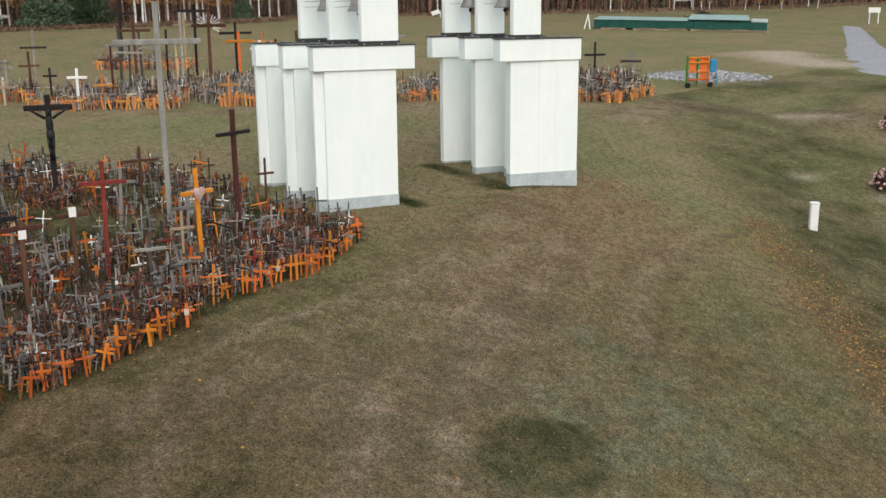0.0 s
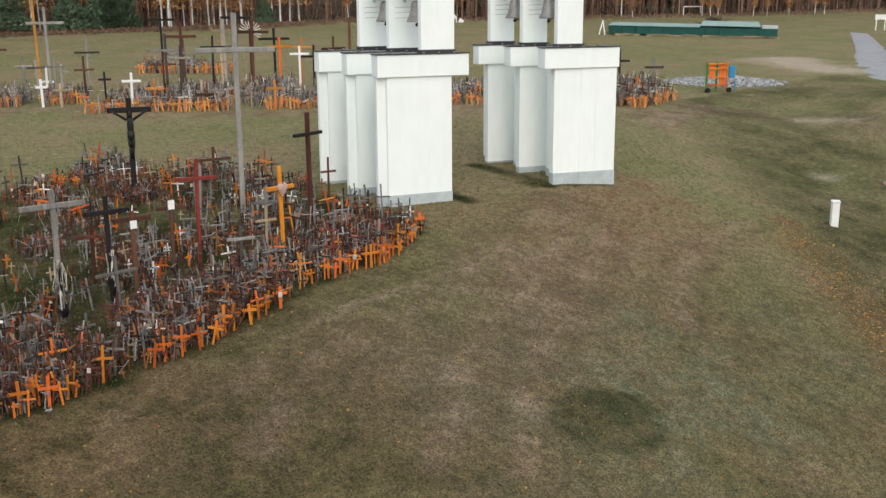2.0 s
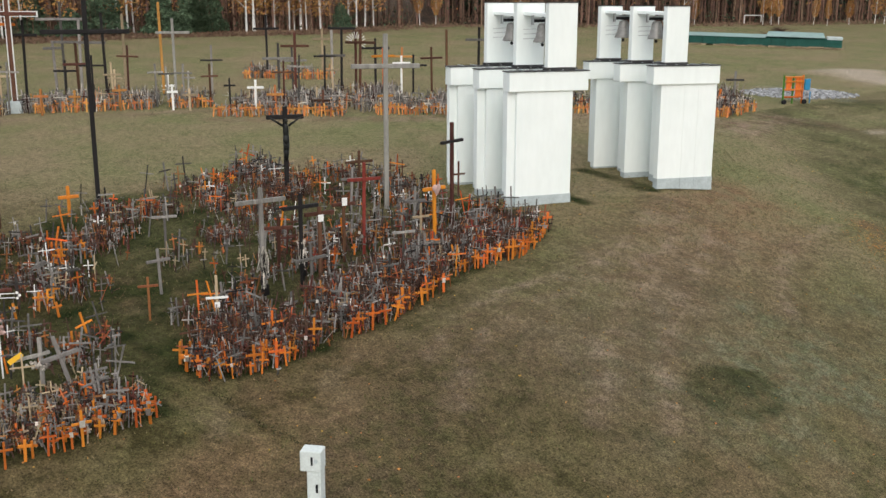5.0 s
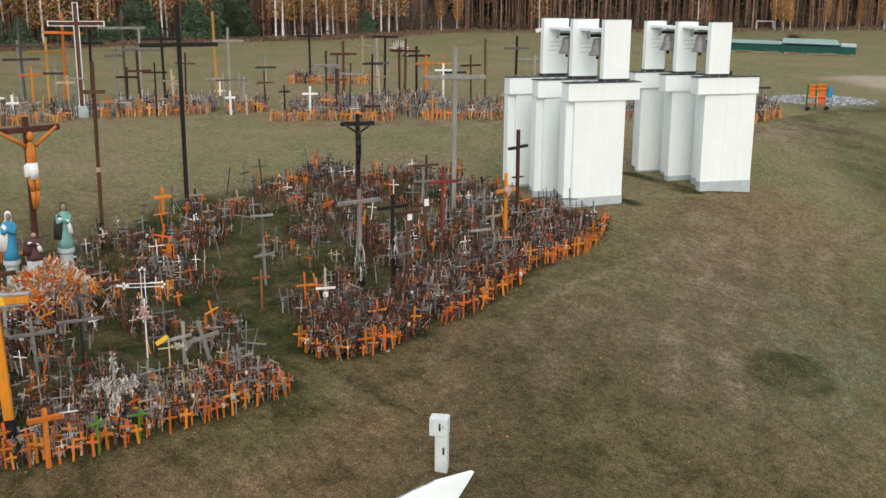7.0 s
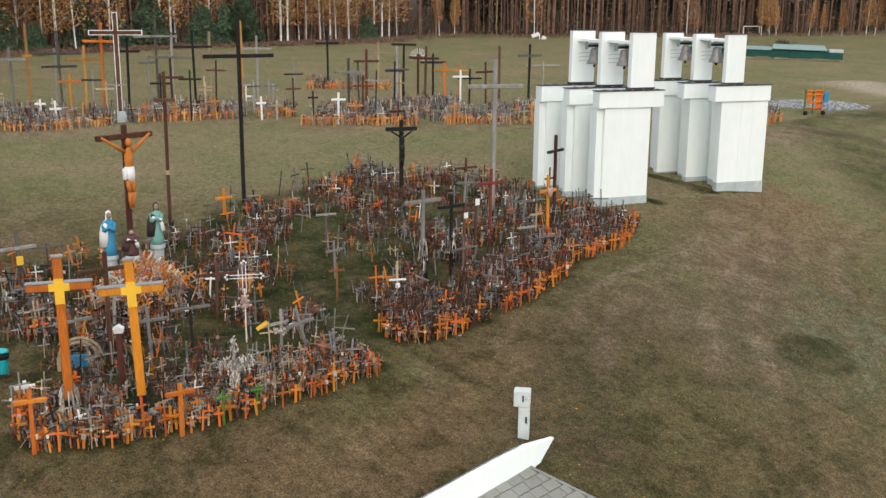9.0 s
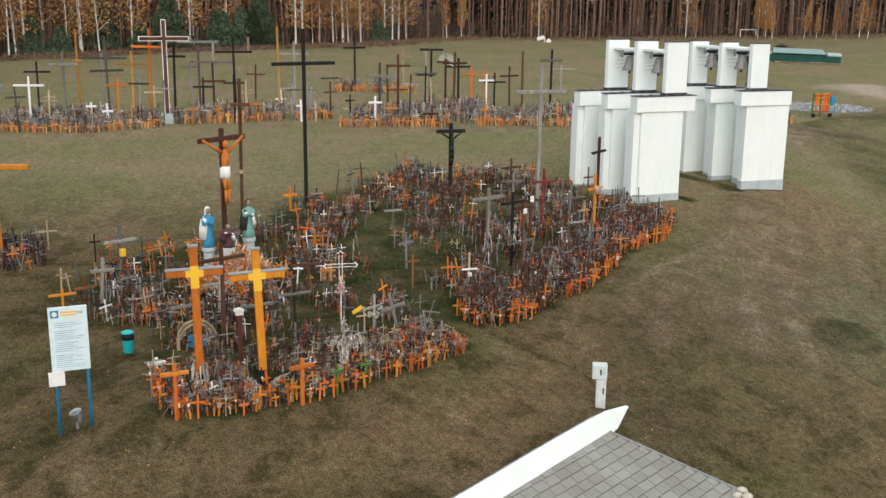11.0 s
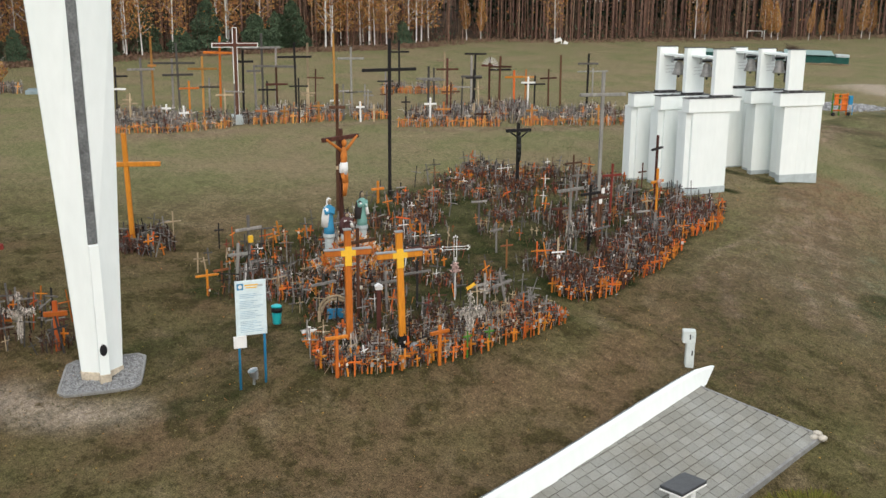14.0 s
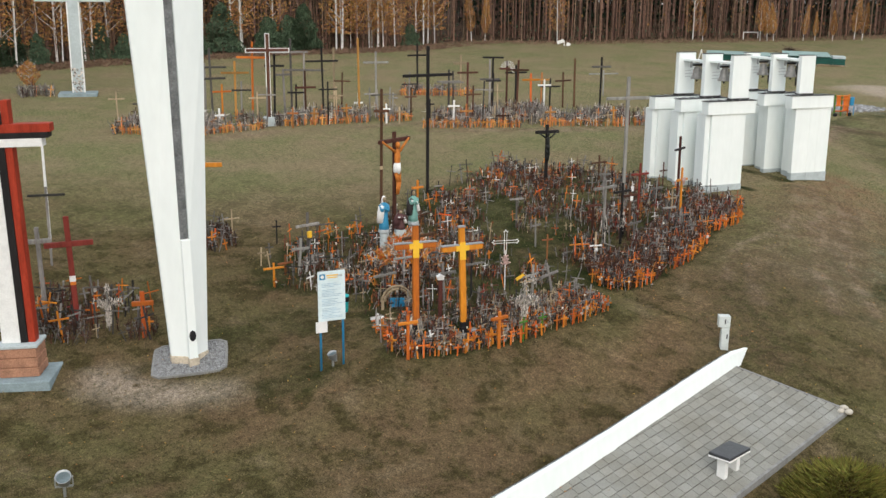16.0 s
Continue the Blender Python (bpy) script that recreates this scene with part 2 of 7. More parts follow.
class Shape:
    """Collects boxes, rods and lathed forms into one mesh."""

    def __init__(self):
        self.v, self.f = [], []

    def add(self, verts, faces, m=None):
        k = len(self.v)
        self.v += [tuple(m @ Vector(p)) for p in verts] if m is not None else [tuple(p) for p in verts]
        self.f += [tuple(k + i for i in q) for q in faces]
        return self

    def box(self, x0, x1, y0, y1, z0, z1, m=None, chip=0.0):
        if chip <= 0:
            v = [(x, y, z) for z in (z0, z1) for x, y in ((x0, y0), (x1, y0), (x1, y1), (x0, y1))]
            return self.add(v, [(3, 2, 1, 0), (4, 5, 6, 7), (0, 1, 5, 4), (1, 2, 6, 5), (2, 3, 7, 6), (3, 0, 4, 7)], m)
        c = chip
        ring = [(x0 + c, y0), (x1 - c, y0), (x1, y0 + c), (x1, y1 - c), (x1 - c, y1), (x0 + c, y1), (x0, y1 - c), (x0, y0 + c)]
        inner = [(x0 + 2 * c, y0 + c), (x1 - 2 * c, y0 + c), (x1 - c, y0 + 2 * c), (x1 - c, y1 - 2 * c), (x1 - 2 * c, y1 - c), (x0 + 2 * c, y1 - c), (x0 + c, y1 - 2 * c), (x0 + c, y0 + 2 * c)]
        v = [(*p, z0) for p in inner] + [(*p, z0 + c) for p in ring] + [(*p, z1 - c) for p in ring] + [(*p, z1) for p in inner]
        f = [tuple(range(7, -1, -1)), tuple(range(24, 32))]
        for r in range(3):
            f += [(8 * r + i, 8 * r + (i + 1) % 8, 8 * r + 8 + (i + 1) % 8, 8 * r + 8 + i) for i in range(8)]
        return self.add(v, f, m)

    def rod(self, a, b, r0, r1=None, n=6):
        a, b = Vector(a), Vector(b)
        r1 = r0 if r1 is None else r1
        q = (b - a).to_track_quat("Z", "Y")
        v = []
        for c, r in ((a, r0), (b, r1)):
            v += [c + q @ Vector((r * math.cos(6.2832 * i / n), r * math.sin(6.2832 * i / n), 0)) for i in range(n)]
        return self.add(v, [(i, (i + 1) % n, n + (i + 1) % n, n + i) for i in range(n)] + [tuple(range(n - 1, -1, -1)), tuple(range(n, 2 * n))])

    def lathe(self, rows, n=12, m=None, sx=1.0, sy=1.0):
        """rows: (radius, height, shift x, shift y)."""
        v = []
        for row in rows:
            r, z = row[0], row[1]
            dx, dy = (row[2], row[3]) if len(row) > 2 else (0, 0)
            v += [(dx + sx * r * math.cos(6.2832 * i / n), dy + sy * r * math.sin(6.2832 * i / n), z) for i in range(n)]
        f = [tuple(range(n - 1, -1, -1)), tuple(range(n * (len(rows) - 1), n * len(rows)))]
        for k in range(len(rows) - 1):
            f += [(k * n + i, k * n + (i + 1) % n, (k + 1) * n + (i + 1) % n, (k + 1) * n + i) for i in range(n)]
        return self.add(v, f, m)

    def blob(self, c, rx, ry, rz, n=8, m=None):
        rows = [(max(0.02, math.sin(math.pi * k / 6)), -math.cos(math.pi * k / 6)) for k in range(7)]
        mm = Matrix.Translation(c) @ (m or Matrix()) @ Matrix.Diagonal((rx, ry, rz, 1))
        return self.lathe(rows, n, mm)

    def leaf(self, c, size):
        """Three small crossed blades, a tuft."""
        c = Vector(c)
        for k in range(3):
            d = Vector((rng.gauss(0, 1), rng.gauss(0, 1), rng.gauss(0, 1))).normalized()
            e = d.orthogonal().normalized() * size * rng.uniform(0.35, 0.6)
            d = d * size
            self.add([c - d * 0.5 - e * 0.2, c + e, c + d, c - e], [(0, 1, 2, 3)])
        return self

    def mesh(self, name, *mats, smooth=False, pick=None):
        me = bpy.data.meshes.new(name)
        me.from_pydata(self.v, [], self.f)
        for m in mats:
            me.materials.append(m)
        if smooth:
            me.polygons.foreach_set("use_smooth", [True] * len(me.polygons))
        if pick:
            me.polygons.foreach_set("material_index", [pick(p.center) for p in me.polygons])
        me.update()
        return me


def part(name, shape, material, parent, label="", smooth=False):
    ob = new(name, shape.mesh(name, material, smooth=smooth))
    ob.parent = parent
    return tagged(ob, label)


def thing(name, m, label, category, group="", kind=""):
    ob = new(name)
    ob.empty_display_size = 0.2
    ob.matrix_world = m
    return tagged(ob, label, category, group, kind)


def single(name, shape, material, m, label, category, group="", kind="", smooth=False):
    ob = new(name, shape.mesh(name, material, smooth=smooth))
    ob.matrix_world = m
    return tagged(ob, label, category, group, kind)


# ---- ground ----
PROF_U = (-60, 4, 6, 7.5, 9, 11, 13, 16, 19, 23, 30, 38, 50, 66, 90, 140, 400)
PROF_Z = (-1.25, -1.2, -1.0, -0.8, -0.55, -0.25, -0.06, 0.06, 0.2, 0.33, 0.48, 0.55, 0.4, 0.2, -0.3, -0.5, -0.5)


def ground(x, y):
    x, y = np.asarray(x, float), np.asarray(y, float)
    u = (y - x) / math.sqrt(2)
    z = sum(w * np.interp(u + d, PROF_U, PROF_Z) for d, w in ((-3, 0.15), (-1.5, 0.2), (0, 0.3), (1.5, 0.2), (3, 0.15)))
    z = z - 0.014 * np.clip(0.71 * (x + 18) + 0.70 * (y - 5), -30, 30)
    z = z + 0.0612 * np.clip(0.714 * (y - 5) - 0.70 * (x + 18), -80, 140)
    fall = (x + 15.9) + 0.4 * (y - 17)  # the meadow drops away towards the road side
    z = z - 0.088 * np.clip(fall + np.sqrt(fall * fall + 0.6), 0, 26) * np.clip((36 - y) / 9, 0, 1) * (1 - 0.4 * np.clip((6 - y) / 3, 0, 1))
    z = z - 0.12 * np.clip(x + 9.5, 0, 4) * np.clip((1.6 - y) / 3, 0, 1)
    z = z + 0.45 * np.exp(-((x + 13.9) ** 2 + (y + 1.0) ** 2) / (2 * 2.3 ** 2))
    return z + 0.55 * np.exp(-((x + 15.0) ** 2 + (y + 5.6) ** 2) / (2 * 2.2 ** 2))


def gz(x, y):
    return float(ground(x, y))


def on(x, y, turn=0.0, lift=0.0):
    return pose(x, y, gz(x, y) + lift, 0, 0, turn)


def inside(poly, x, y):
    hit = False
    for (x0, y0), (x1, y1) in zip(poly, poly[1:] + poly[:1]):
        if (y0 > y) != (y1 > y) and x < (x1 - x0) * (y - y0) / (y1 - y0) + x0:
            hit = not hit
    return hit


MAIN = [(-21.7, -4.4), (-20.8, -4.7), (-19.7, -4.1), (-18.8, -3.2), (-16.5, -4.5), (-14.9, -5.2), (-14.3, -4.9), (-13.7, -3.8), (-13.2, -2.1), (-12.95, -0.2), (-12.98, 0.9), (-13.15, 1.6), (-14.5, 2.2),
        (-13.85, 2.45), (-13.55, 3.1), (-13.6, 4.7), (-14.0, 7.1), (-14.95, 10.2), (-15.7, 13.0), (-16.9, 13.6), (-18.6, 13.0), (-20.6, 13.4), (-22.7, 13.1), (-24.5, 11.8), (-25.7, 9.9), (-25.2, 7.6), (-25.0, 5.2),
        (-23.1, 2.0), (-23.2, -0.1), (-23.2, -2.4), (-22.6, -3.8)]
FAR = [  # the rows of crosses across the field
    [(-41.6, 1.0), (-38.6, 4.2), (-38.2, 7.3), (-39.2, 8.2), (-42.9, 6.0), (-43.4, 3.0)],
    [(-38.5, 8.0), (-36.4, 12.3), (-37.6, 13.4), (-40.0, 11.5), (-39.9, 8.6)],
    [(-36.2, 12.9), (-35.6, 14.4), (-36.8, 15.2), (-37.6, 13.6)],
    [(-33.7, 13.4), (-30.7, 17.3), (-31.2, 20.5), (-34.0, 22.4), (-35.8, 17.0)],
    [(-30.4, 18.4), (-27.9, 21.4), (-26.3, 24.5), (-22.9, 28.2), (-21.8, 29.0), (-22.0, 31.4), (-24.0, 31.6), (-27.6, 27.8), (-30.9, 23.6), (-31.6, 20.2)],
    [(-42.5, 19.8), (-39.7, 23.0), (-40.7, 23.7), (-43.2, 20.6)],
    [(-56.0, 2.5), (-54.0, 2.0), (-53.4, 3.6), (-55.0, 4.3)],
]
SIDE = [(-23.4, -11.4), (-22.1, -11.0), (-21.2, -9.8), (-20.3, -8.5), (-21.3, -7.6), (-23.2, -8.2), (-24.8, -9.6)]
SOLO = [(-24.9, -4.8), (-24.1, -4.2), (-24.1, -3.5), (-25.6, -2.9), (-26.4, -3.6), (-26.0, -4.7)]


def axis(spans, far):
    """Grid lines: each span with its own step, growing ever wider beyond them."""
    mid = [v for a, b, step in spans for v in np.arange(a, b - 0.01, step)] + [spans[-1][1]]
    near0, near1 = spans[0][0], spans[-1][1]
    out, d = [], 0.6
    while not out or near1 + sum(out) < far:
        d *= 1.18
        out.append(d)
    right = list(near1 + np.cumsum(out))
    left = list(near0 - np.cumsum(out))[::-1]
    return np.array(left + mid + right)


def fbm(x, y, s, oct=4):
    z, a = 0.0, 0.5
    for k in range(oct):
        z += a * noise.noise((x * s, y * s, 3.7 + k))
        s, a = s * 2.1, a * 0.5
    return z


def near_line(x, y, line):
    best = 1e9
    for (x0, y0), (x1, y1) in zip(line, line[1:]):
        dx, dy = x1 - x0, y1 - y0
        k = min(1, max(0, ((x - x0) * dx + (y - y0) * dy) / (dx * dx + dy * dy)))
        best = min(best, math.hypot(x - x0 - k * dx, y - y0 - k * dy))
    return best


TRACK = [(-13.15, 8.6), (-13.3, 9.5), (-13.15, 10.8), (-13.3, 12.6), (-14.4, 15.6), (-15.6, 17.6)]
TRACK_B = [(-10.6, 8.8), (-11.6, 11.4), (-12.9, 14.2), (-14.2, 16.6), (-15.6, 17.6)]
TYRES = [[(-10.9, 5.6), (-12.3, 7.4), (-12.85, 8.7), (-13.0, 9.6), (-12.85, 10.8), (-13.0, 12.6), (-14.0, 15.4), (-15.2, 17.4)], [(-12.4, 6.2), (-13.4, 8.4), (-13.7, 9.5), (-13.55, 10.9), (-13.7, 12.4), (-14.7, 15.2), (-15.9, 17.2)],
         [(-8.6, 8.4), (-10.2, 10.2), (-11.5, 12.4), (-12.6, 14.6), (-14.0, 17.2)], [(-9.4, 7.4), (-10.9, 9.3), (-12.2, 11.7), (-13.3, 14.0), (-14.7, 16.6)], [(-10.2, 14.6), (-11.6, 16.4), (-12.6, 19.0), (-13.0, 21.5)]]
DAMP = [(-9.0, 2.6), (-10.6, 4.6), (-10.8, 7.2)]
VERGE = [(-20.6, 27.8), (-20.4, 31.0), (-17.9, 32.4), (-16.2, 33.8), (-12.0, 33.6)]
SANDY = [(-19.3, -10.3), (-17.5, -9.5), (-16.8, -8.7)]
PATCHES = [[(-17.6, 32.4), (-16.0, 34.0)], [(-14.5, 27.3), (-13.8, 27.9)], [(-12.9, 27.8), (-11.9, 28.1)]]
LEAFY = [(-12.6, 22.6), (-10.6, 20.4), (-8.95, 19.0), (-7.5, 17.9), (-5.5, 16.2)]
FRONTS = [[(-41.0, 0.8), (-37.9, 4.2), (-37.4, 7.6), (-35.6, 12.3), (-34.8, 14.2)], [(-33.1, 13.2), (-30.0, 17.4), (-27.2, 21.4), (-25.6, 24.4), (-22.2, 27.9), (-20.9, 29.2)]]


TREE_LINE = [(-64, -40), (-66, -12), (-68, 9), (-67.6, 26), (-64.6, 38.7), (-66.8, 52), (-61.5, 58.2), (-57, 71), (-51, 83.5), (-46, 94), (-38, 108), (-26, 128)]


def beyond(x, y):
    """How far a place lies behind the wood's edge; negative in the open."""
    best, side = 1e9, -1.0
    for (x0, y0), (x1, y1) in zip(TREE_LINE, TREE_LINE[1:]):
        dx, dy = x1 - x0, y1 - y0
        k = min(1, max(0, ((x - x0) * dx + (y - y0) * dy) / (dx * dx + dy * dy)))
        d = math.hypot(x - x0 - k * dx, y - y0 - k * dy)
        if d < best:
            best, side = d, dx * (y - y0) - dy * (x - x0)
    return best if side > 0 else -best


TERRACE = (-9.34, -6.72, -11.0, 1.62)


def skew(x, y):
    """The terrace ends on a slant: its far edge runs off towards the road side."""
    return y + 0.30 * (x - TERRACE[0])


def flat(x, y):
    """Height of the terrace: a plane laid through three of its corners."""
    x0, x1, y0, y1 = TERRACE
    a, b, c = gz(x0, y1), gz(x1, skew(x1, y1)), gz(x0, y1 - 6)
    q = (x - x0) / (x1 - x0)
    return a + (b - a) * q + (c - a) * (y1 + 0.30 * (x - x0) - y) / 6


def make_ground():
    gx = axis([(-80, -24, 0.6), (-24, -5, 0.24), (-5, 6, 0.6)], 900)
    gy = axis([(-22, -2, 0.5), (-2, 24, 0.24), (24, 76, 0.6)], 900)
    nx, ny = len(gx), len(gy)
    xx, yy = np.meshgrid(gx, gy)
    zz = ground(xx, yy)
    slab = (xx > TERRACE[0] - 0.3) & (xx < TERRACE[1] + 0.1) & (yy < 1.7 + 0.30 * (xx - TERRACE[0]))
    for j, i in zip(*np.nonzero(slab)):
        zz[j, i] = flat(xx[j, i], yy[j, i]) - 0.06
    worn, moss, sandy, stony, wood, litter, dew, damp = (np.zeros(xx.shape) for _ in range(8))
    # paler far off: grazing sheen of dry grass as colour; weaker at x > -14
    pale_sheen = np.maximum(np.clip(((yy - xx) / 1.4142 - 15) / 9, 0, 1), 0.36 * np.clip((yy - 4) / 6, 0, 1) * (xx > -14))
    for j in range(ny):
        for i in range(nx):
            x, y = xx[j, i], yy[j, i]
            if x < -30 and beyond(x, y) > 0:
                wood[j, i] = min(1, beyond(x, y) / 2)
            elif -60 < x < 15 and -30 < y < 80:
                n1 = fbm(x, y, 0.35)
                zz[j, i] += 0.05 * n1 if not slab[j, i] else 0
                n2 = fbm(x + 31, y - 17, 0.8)
                d = min(near_line(x, y, TRACK), near_line(x, y, TRACK_B) + 0.15)
                worn[j, i] = 0.4 * min(1, max(0, 1.0 - d / 2.2 + 1.6 * n1))
                if -16.5 < x < -8 and 5 < y < 22:
                    rut = min(near_line(x, y, f) for f in TYRES)
                    worn[j, i] = max(worn[j, i], 0.75 * min(1, max(0, 1.15 - rut / 0.24 + 0.5 * n2)))
                    damp[j, i] = 0.7 * min(1, max(0, 1.0 - abs(rut - 0.45) / 0.2 + 1.5 * n2))
                damp[j, i] = max(damp[j, i], min(1, max(0, 1.15 - near_line(x, y, DAMP) / 2.0 + 1.6 * n1)) * 0.75)
                if x > -40 and y > 0 and x < -18:
                    front = min(near_line(x, y, f) for f in FRONTS)
                    worn[j, i] = max(worn[j, i], 0.8 * min(1, max(0, 1.0 - front / 0.8 + 1.3 * n1)))
                litter[j, i] = max(min(1, max(0, 1.25 - math.hypot((x + 15.0) / 2.6, (y - 17.6) / 4.2) + 1.5 * n1)), min(1, max(0, 1.0 - near_line(x, y, [(-11.6, -3.5), (-11.2, 1.0), (-11.8, 3.6)]) / 1.7 + 1.8 * n1)) * 0.8, 0.9 * min(1, max(0, 0.9 - near_line(x, y, LEAFY) / 0.9 + 1.2 * n2)))
                if x > -14 and y > 4:
                    dew[j, i] = min(1, max(0, 1.2 - math.hypot((x + 8.9) / 2.6, (y - 12.6) / 4.5) + 1.8 * n2))
                sandy[j, i] = 0.72 * min(1, max(0, 1.1 - near_line(x, y, SANDY) / 0.9 + 1.6 * n1))
                worn[j, i] = max(worn[j, i], min(1, max(0, 1.0 - near_line(x, y, VERGE) / 1.7 + 1.8 * n1)))
                if -32 < x < -11 and 26 < y < 60:
                    stony[j, i] = min(1, max(0, 1.25 - math.hypot((x + 23.7) / 2.1, (y - 37.3) / 2.0) + 1.2 * n1))
                    sandy[j, i] = max(sandy[j, i], 0.6 * min(1, max(0, 1.0 - min(near_line(x, y, f) for f in PATCHES) / 0.42 + 1.5 * n2)), min(1, max(0, 1.5 - near_line(x, y, [(-26.4, 47.4), (-23.0, 45.6)]) / 1.9 + 1.2 * n1)) * 0.8, 0)
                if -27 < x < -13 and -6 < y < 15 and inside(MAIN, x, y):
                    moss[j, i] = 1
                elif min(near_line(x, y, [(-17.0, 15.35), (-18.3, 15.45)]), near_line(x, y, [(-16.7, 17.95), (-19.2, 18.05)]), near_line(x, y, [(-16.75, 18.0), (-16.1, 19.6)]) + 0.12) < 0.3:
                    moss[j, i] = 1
                    worn[j, i] = 0
                elif x > -22 and 18 - 0.9 * (x + 9) < y < 44 or math.hypot(x + 8.9, y - 10.6) < 0.9:
                    ease = min(1, max(0, (y - 18 + 0.9 * (x + 9)) / 3)) if math.hypot(x + 8.9, y - 10.6) > 0.9 else 1
                    moss[j, i] = min(0.78, max(0.2, 0.64 + 1.4 * n1)) * ease
                elif math.hypot((x + 18.2) / 1.6, (y + 6.2) / 1.5) < 1.2 or math.hypot((x + 16.6) / 1.3, (y + 7.2) / 1.0) < 1.2:
                    moss[j, i] = min(0.7, max(0, 0.45 + 1.8 * n2))
    me = bpy.data.meshes.new("ground")
    me.from_pydata(np.stack([xx, yy, zz], -1).reshape(-1, 3).tolist(), [], [(j * nx + i, j * nx + i + 1, (j + 1) * nx + i + 1, (j + 1) * nx + i) for j in range(ny - 1) for i in range(nx - 1)])
    for key, a in (("worn", worn), ("moss", moss), ("sandy", sandy), ("stony", stony), ("wood", wood), ("pale_sheen", pale_sheen), ("litter", litter), ("dew", dew), ("damp", damp)):
        me.attributes.new(key, "FLOAT", "POINT").data.foreach_set("value", a.ravel().astype(np.float32))
    me.polygons.foreach_set("use_smooth", [True] * len(me.polygons))
    m = bpy.data.materials.new("meadow")
    m.use_nodes = True
    n, l = m.node_tree.nodes, m.node_tree.links
    b = n["Principled BSDF"]
    b.inputs["Roughness"].default_value, b.inputs["Specular IOR Level"].default_value = 0.95, 0.05
    co = n.new("ShaderNodeTexCoord")

    def tex(scale, detail=5, rough=0.6):
        t = n.new("ShaderNodeTexNoise")
        t.inputs["Scale"].default_value, t.inputs["Detail"].default_value, t.inputs["Roughness"].default_value = scale, detail, rough
        l.new(co.outputs["Object"], t.inputs["Vector"])
        return t.outputs["Fac"]

    def ranged(src, a, c, lo=0.0, hi=1.0):
        t = n.new("ShaderNodeMapRange")
        for k, v in zip(("From Min", "From Max", "To Min", "To Max"), (a, c, lo, hi)):
            t.inputs[k].default_value = v
        l.new(src, t.inputs["Value"])
        return t.outputs[0]

    def mixed(fac, one, two):
        t = n.new("ShaderNodeMixRGB")
        for k, v in zip((0, 1, 2), (fac, one, two)):
            if isinstance(v, tuple):
                t.inputs[k].default_value = (*v, 1)
            elif isinstance(v, float):
                t.inputs[k].default_value = v
            else:
                l.new(v, t.inputs[k])
        return t.outputs[0]

    def attr(key):
        t = n.new("ShaderNodeAttribute")
        t.attribute_name = key
        return t.outputs["Fac"]

    def times(a, c):
        t = n.new("ShaderNodeMath")
        t.operation, t.use_clamp = "MULTIPLY", True
        l.new(a, t.inputs[0])
        if isinstance(c, float):
            t.inputs[1].default_value = c
        else:
            l.new(c, t.inputs[1])
        return t.outputs[0]

    field = mixed(ranged(tex(0.16), 0.40, 0.60), (0.138, 0.098, 0.053), (0.112, 0.100, 0.043))
    field = mixed(times(ranged(tex(0.55, 6), 0.47, 0.66), 0.8), field, (0.124, 0.083, 0.046))
    field = mixed(times(ranged(tex(1.4, 7, 0.65), 0.47, 0.60), 0.8), field, (0.050, 0.043, 0.016))
    field = mixed(times(ranged(tex(0.8, 8, 0.7), 0.54, 0.66), 0.6), field, (0.185, 0.142, 0.085))
    # the painted sheen lightens the far field
    field = mixed(times(attr("pale_sheen"), 0.75), field, mixed(ranged(tex(0.3, 6), 0.38, 0.62), (0.245, 0.200, 0.118), (0.180, 0.184, 0.086)))
    field = mixed(times(attr("dew"), ranged(tex(1.8, 7, 0.7), 0.38, 0.60)), field, mixed(ranged(tex(3.0, 6), 0.4, 0.6), (0.150, 0.150, 0.092), (0.105, 0.112, 0.058)))
    field = mixed(times(attr("litter"), ranged(tex(1.6, 7, 0.7), 0.30, 0.60)), field, mixed(ranged(tex(5.0, 6, 0.7), 0.42, 0.58), (0.160, 0.104, 0.058), (0.215, 0.142, 0.078)))
    field = mixed(times(attr("damp"), ranged(tex(2.4, 7, 0.7), 0.30, 0.58, 0.15, 1.0)), field, mixed(ranged(tex(4.0, 5), 0.42, 0.58), (0.095, 0.071, 0.042), (0.072, 0.066, 0.030)))
    wornc = mixed(ranged(tex(1.2, 7, 0.65), 0.40, 0.60), (0.140, 0.096, 0.062), (0.270, 0.200, 0.145))
    field = mixed(times(attr("worn"), ranged(tex(2.0, 6), 0.25, 0.55)), field, wornc)
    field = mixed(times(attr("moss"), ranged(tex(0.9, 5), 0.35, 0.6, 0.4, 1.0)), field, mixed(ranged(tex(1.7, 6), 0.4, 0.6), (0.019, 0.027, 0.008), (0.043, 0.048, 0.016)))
    field = mixed(times(attr("sandy"), ranged(tex(4.0, 6), 0.25, 0.45)), field, (0.40, 0.335, 0.265))
    field = mixed(times(attr("stony"), ranged(tex(6.0, 6), 0.3, 0.5)), field, mixed(ranged(tex(9.0, 3), 0.35, 0.65), (0.20, 0.20, 0.205), (0.42, 0.42, 0.43)))
    field = mixed(attr("wood"), field, mixed(ranged(tex(0.8, 5), 0.4, 0.6), (0.050, 0.036, 0.024), (0.085, 0.055, 0.035)))
    coarse = mixed(ranged(tex(7.0, 5, 0.7), 0.36, 0.64), (0.82, 0.83, 0.82), (1.46, 1.45, 1.42))
    grain = mixed(ranged(tex(30.0, 4, 0.75), 0.36, 0.64), (0.38, 0.39, 0.40), (1.40, 1.39, 1.43))
    both = n.new("ShaderNodeMixRGB")
    both.blend_type, both.inputs[0].default_value = "MULTIPLY", 1.0
    l.new(coarse, both.inputs[1])
    l.new(grain, both.inputs[2])
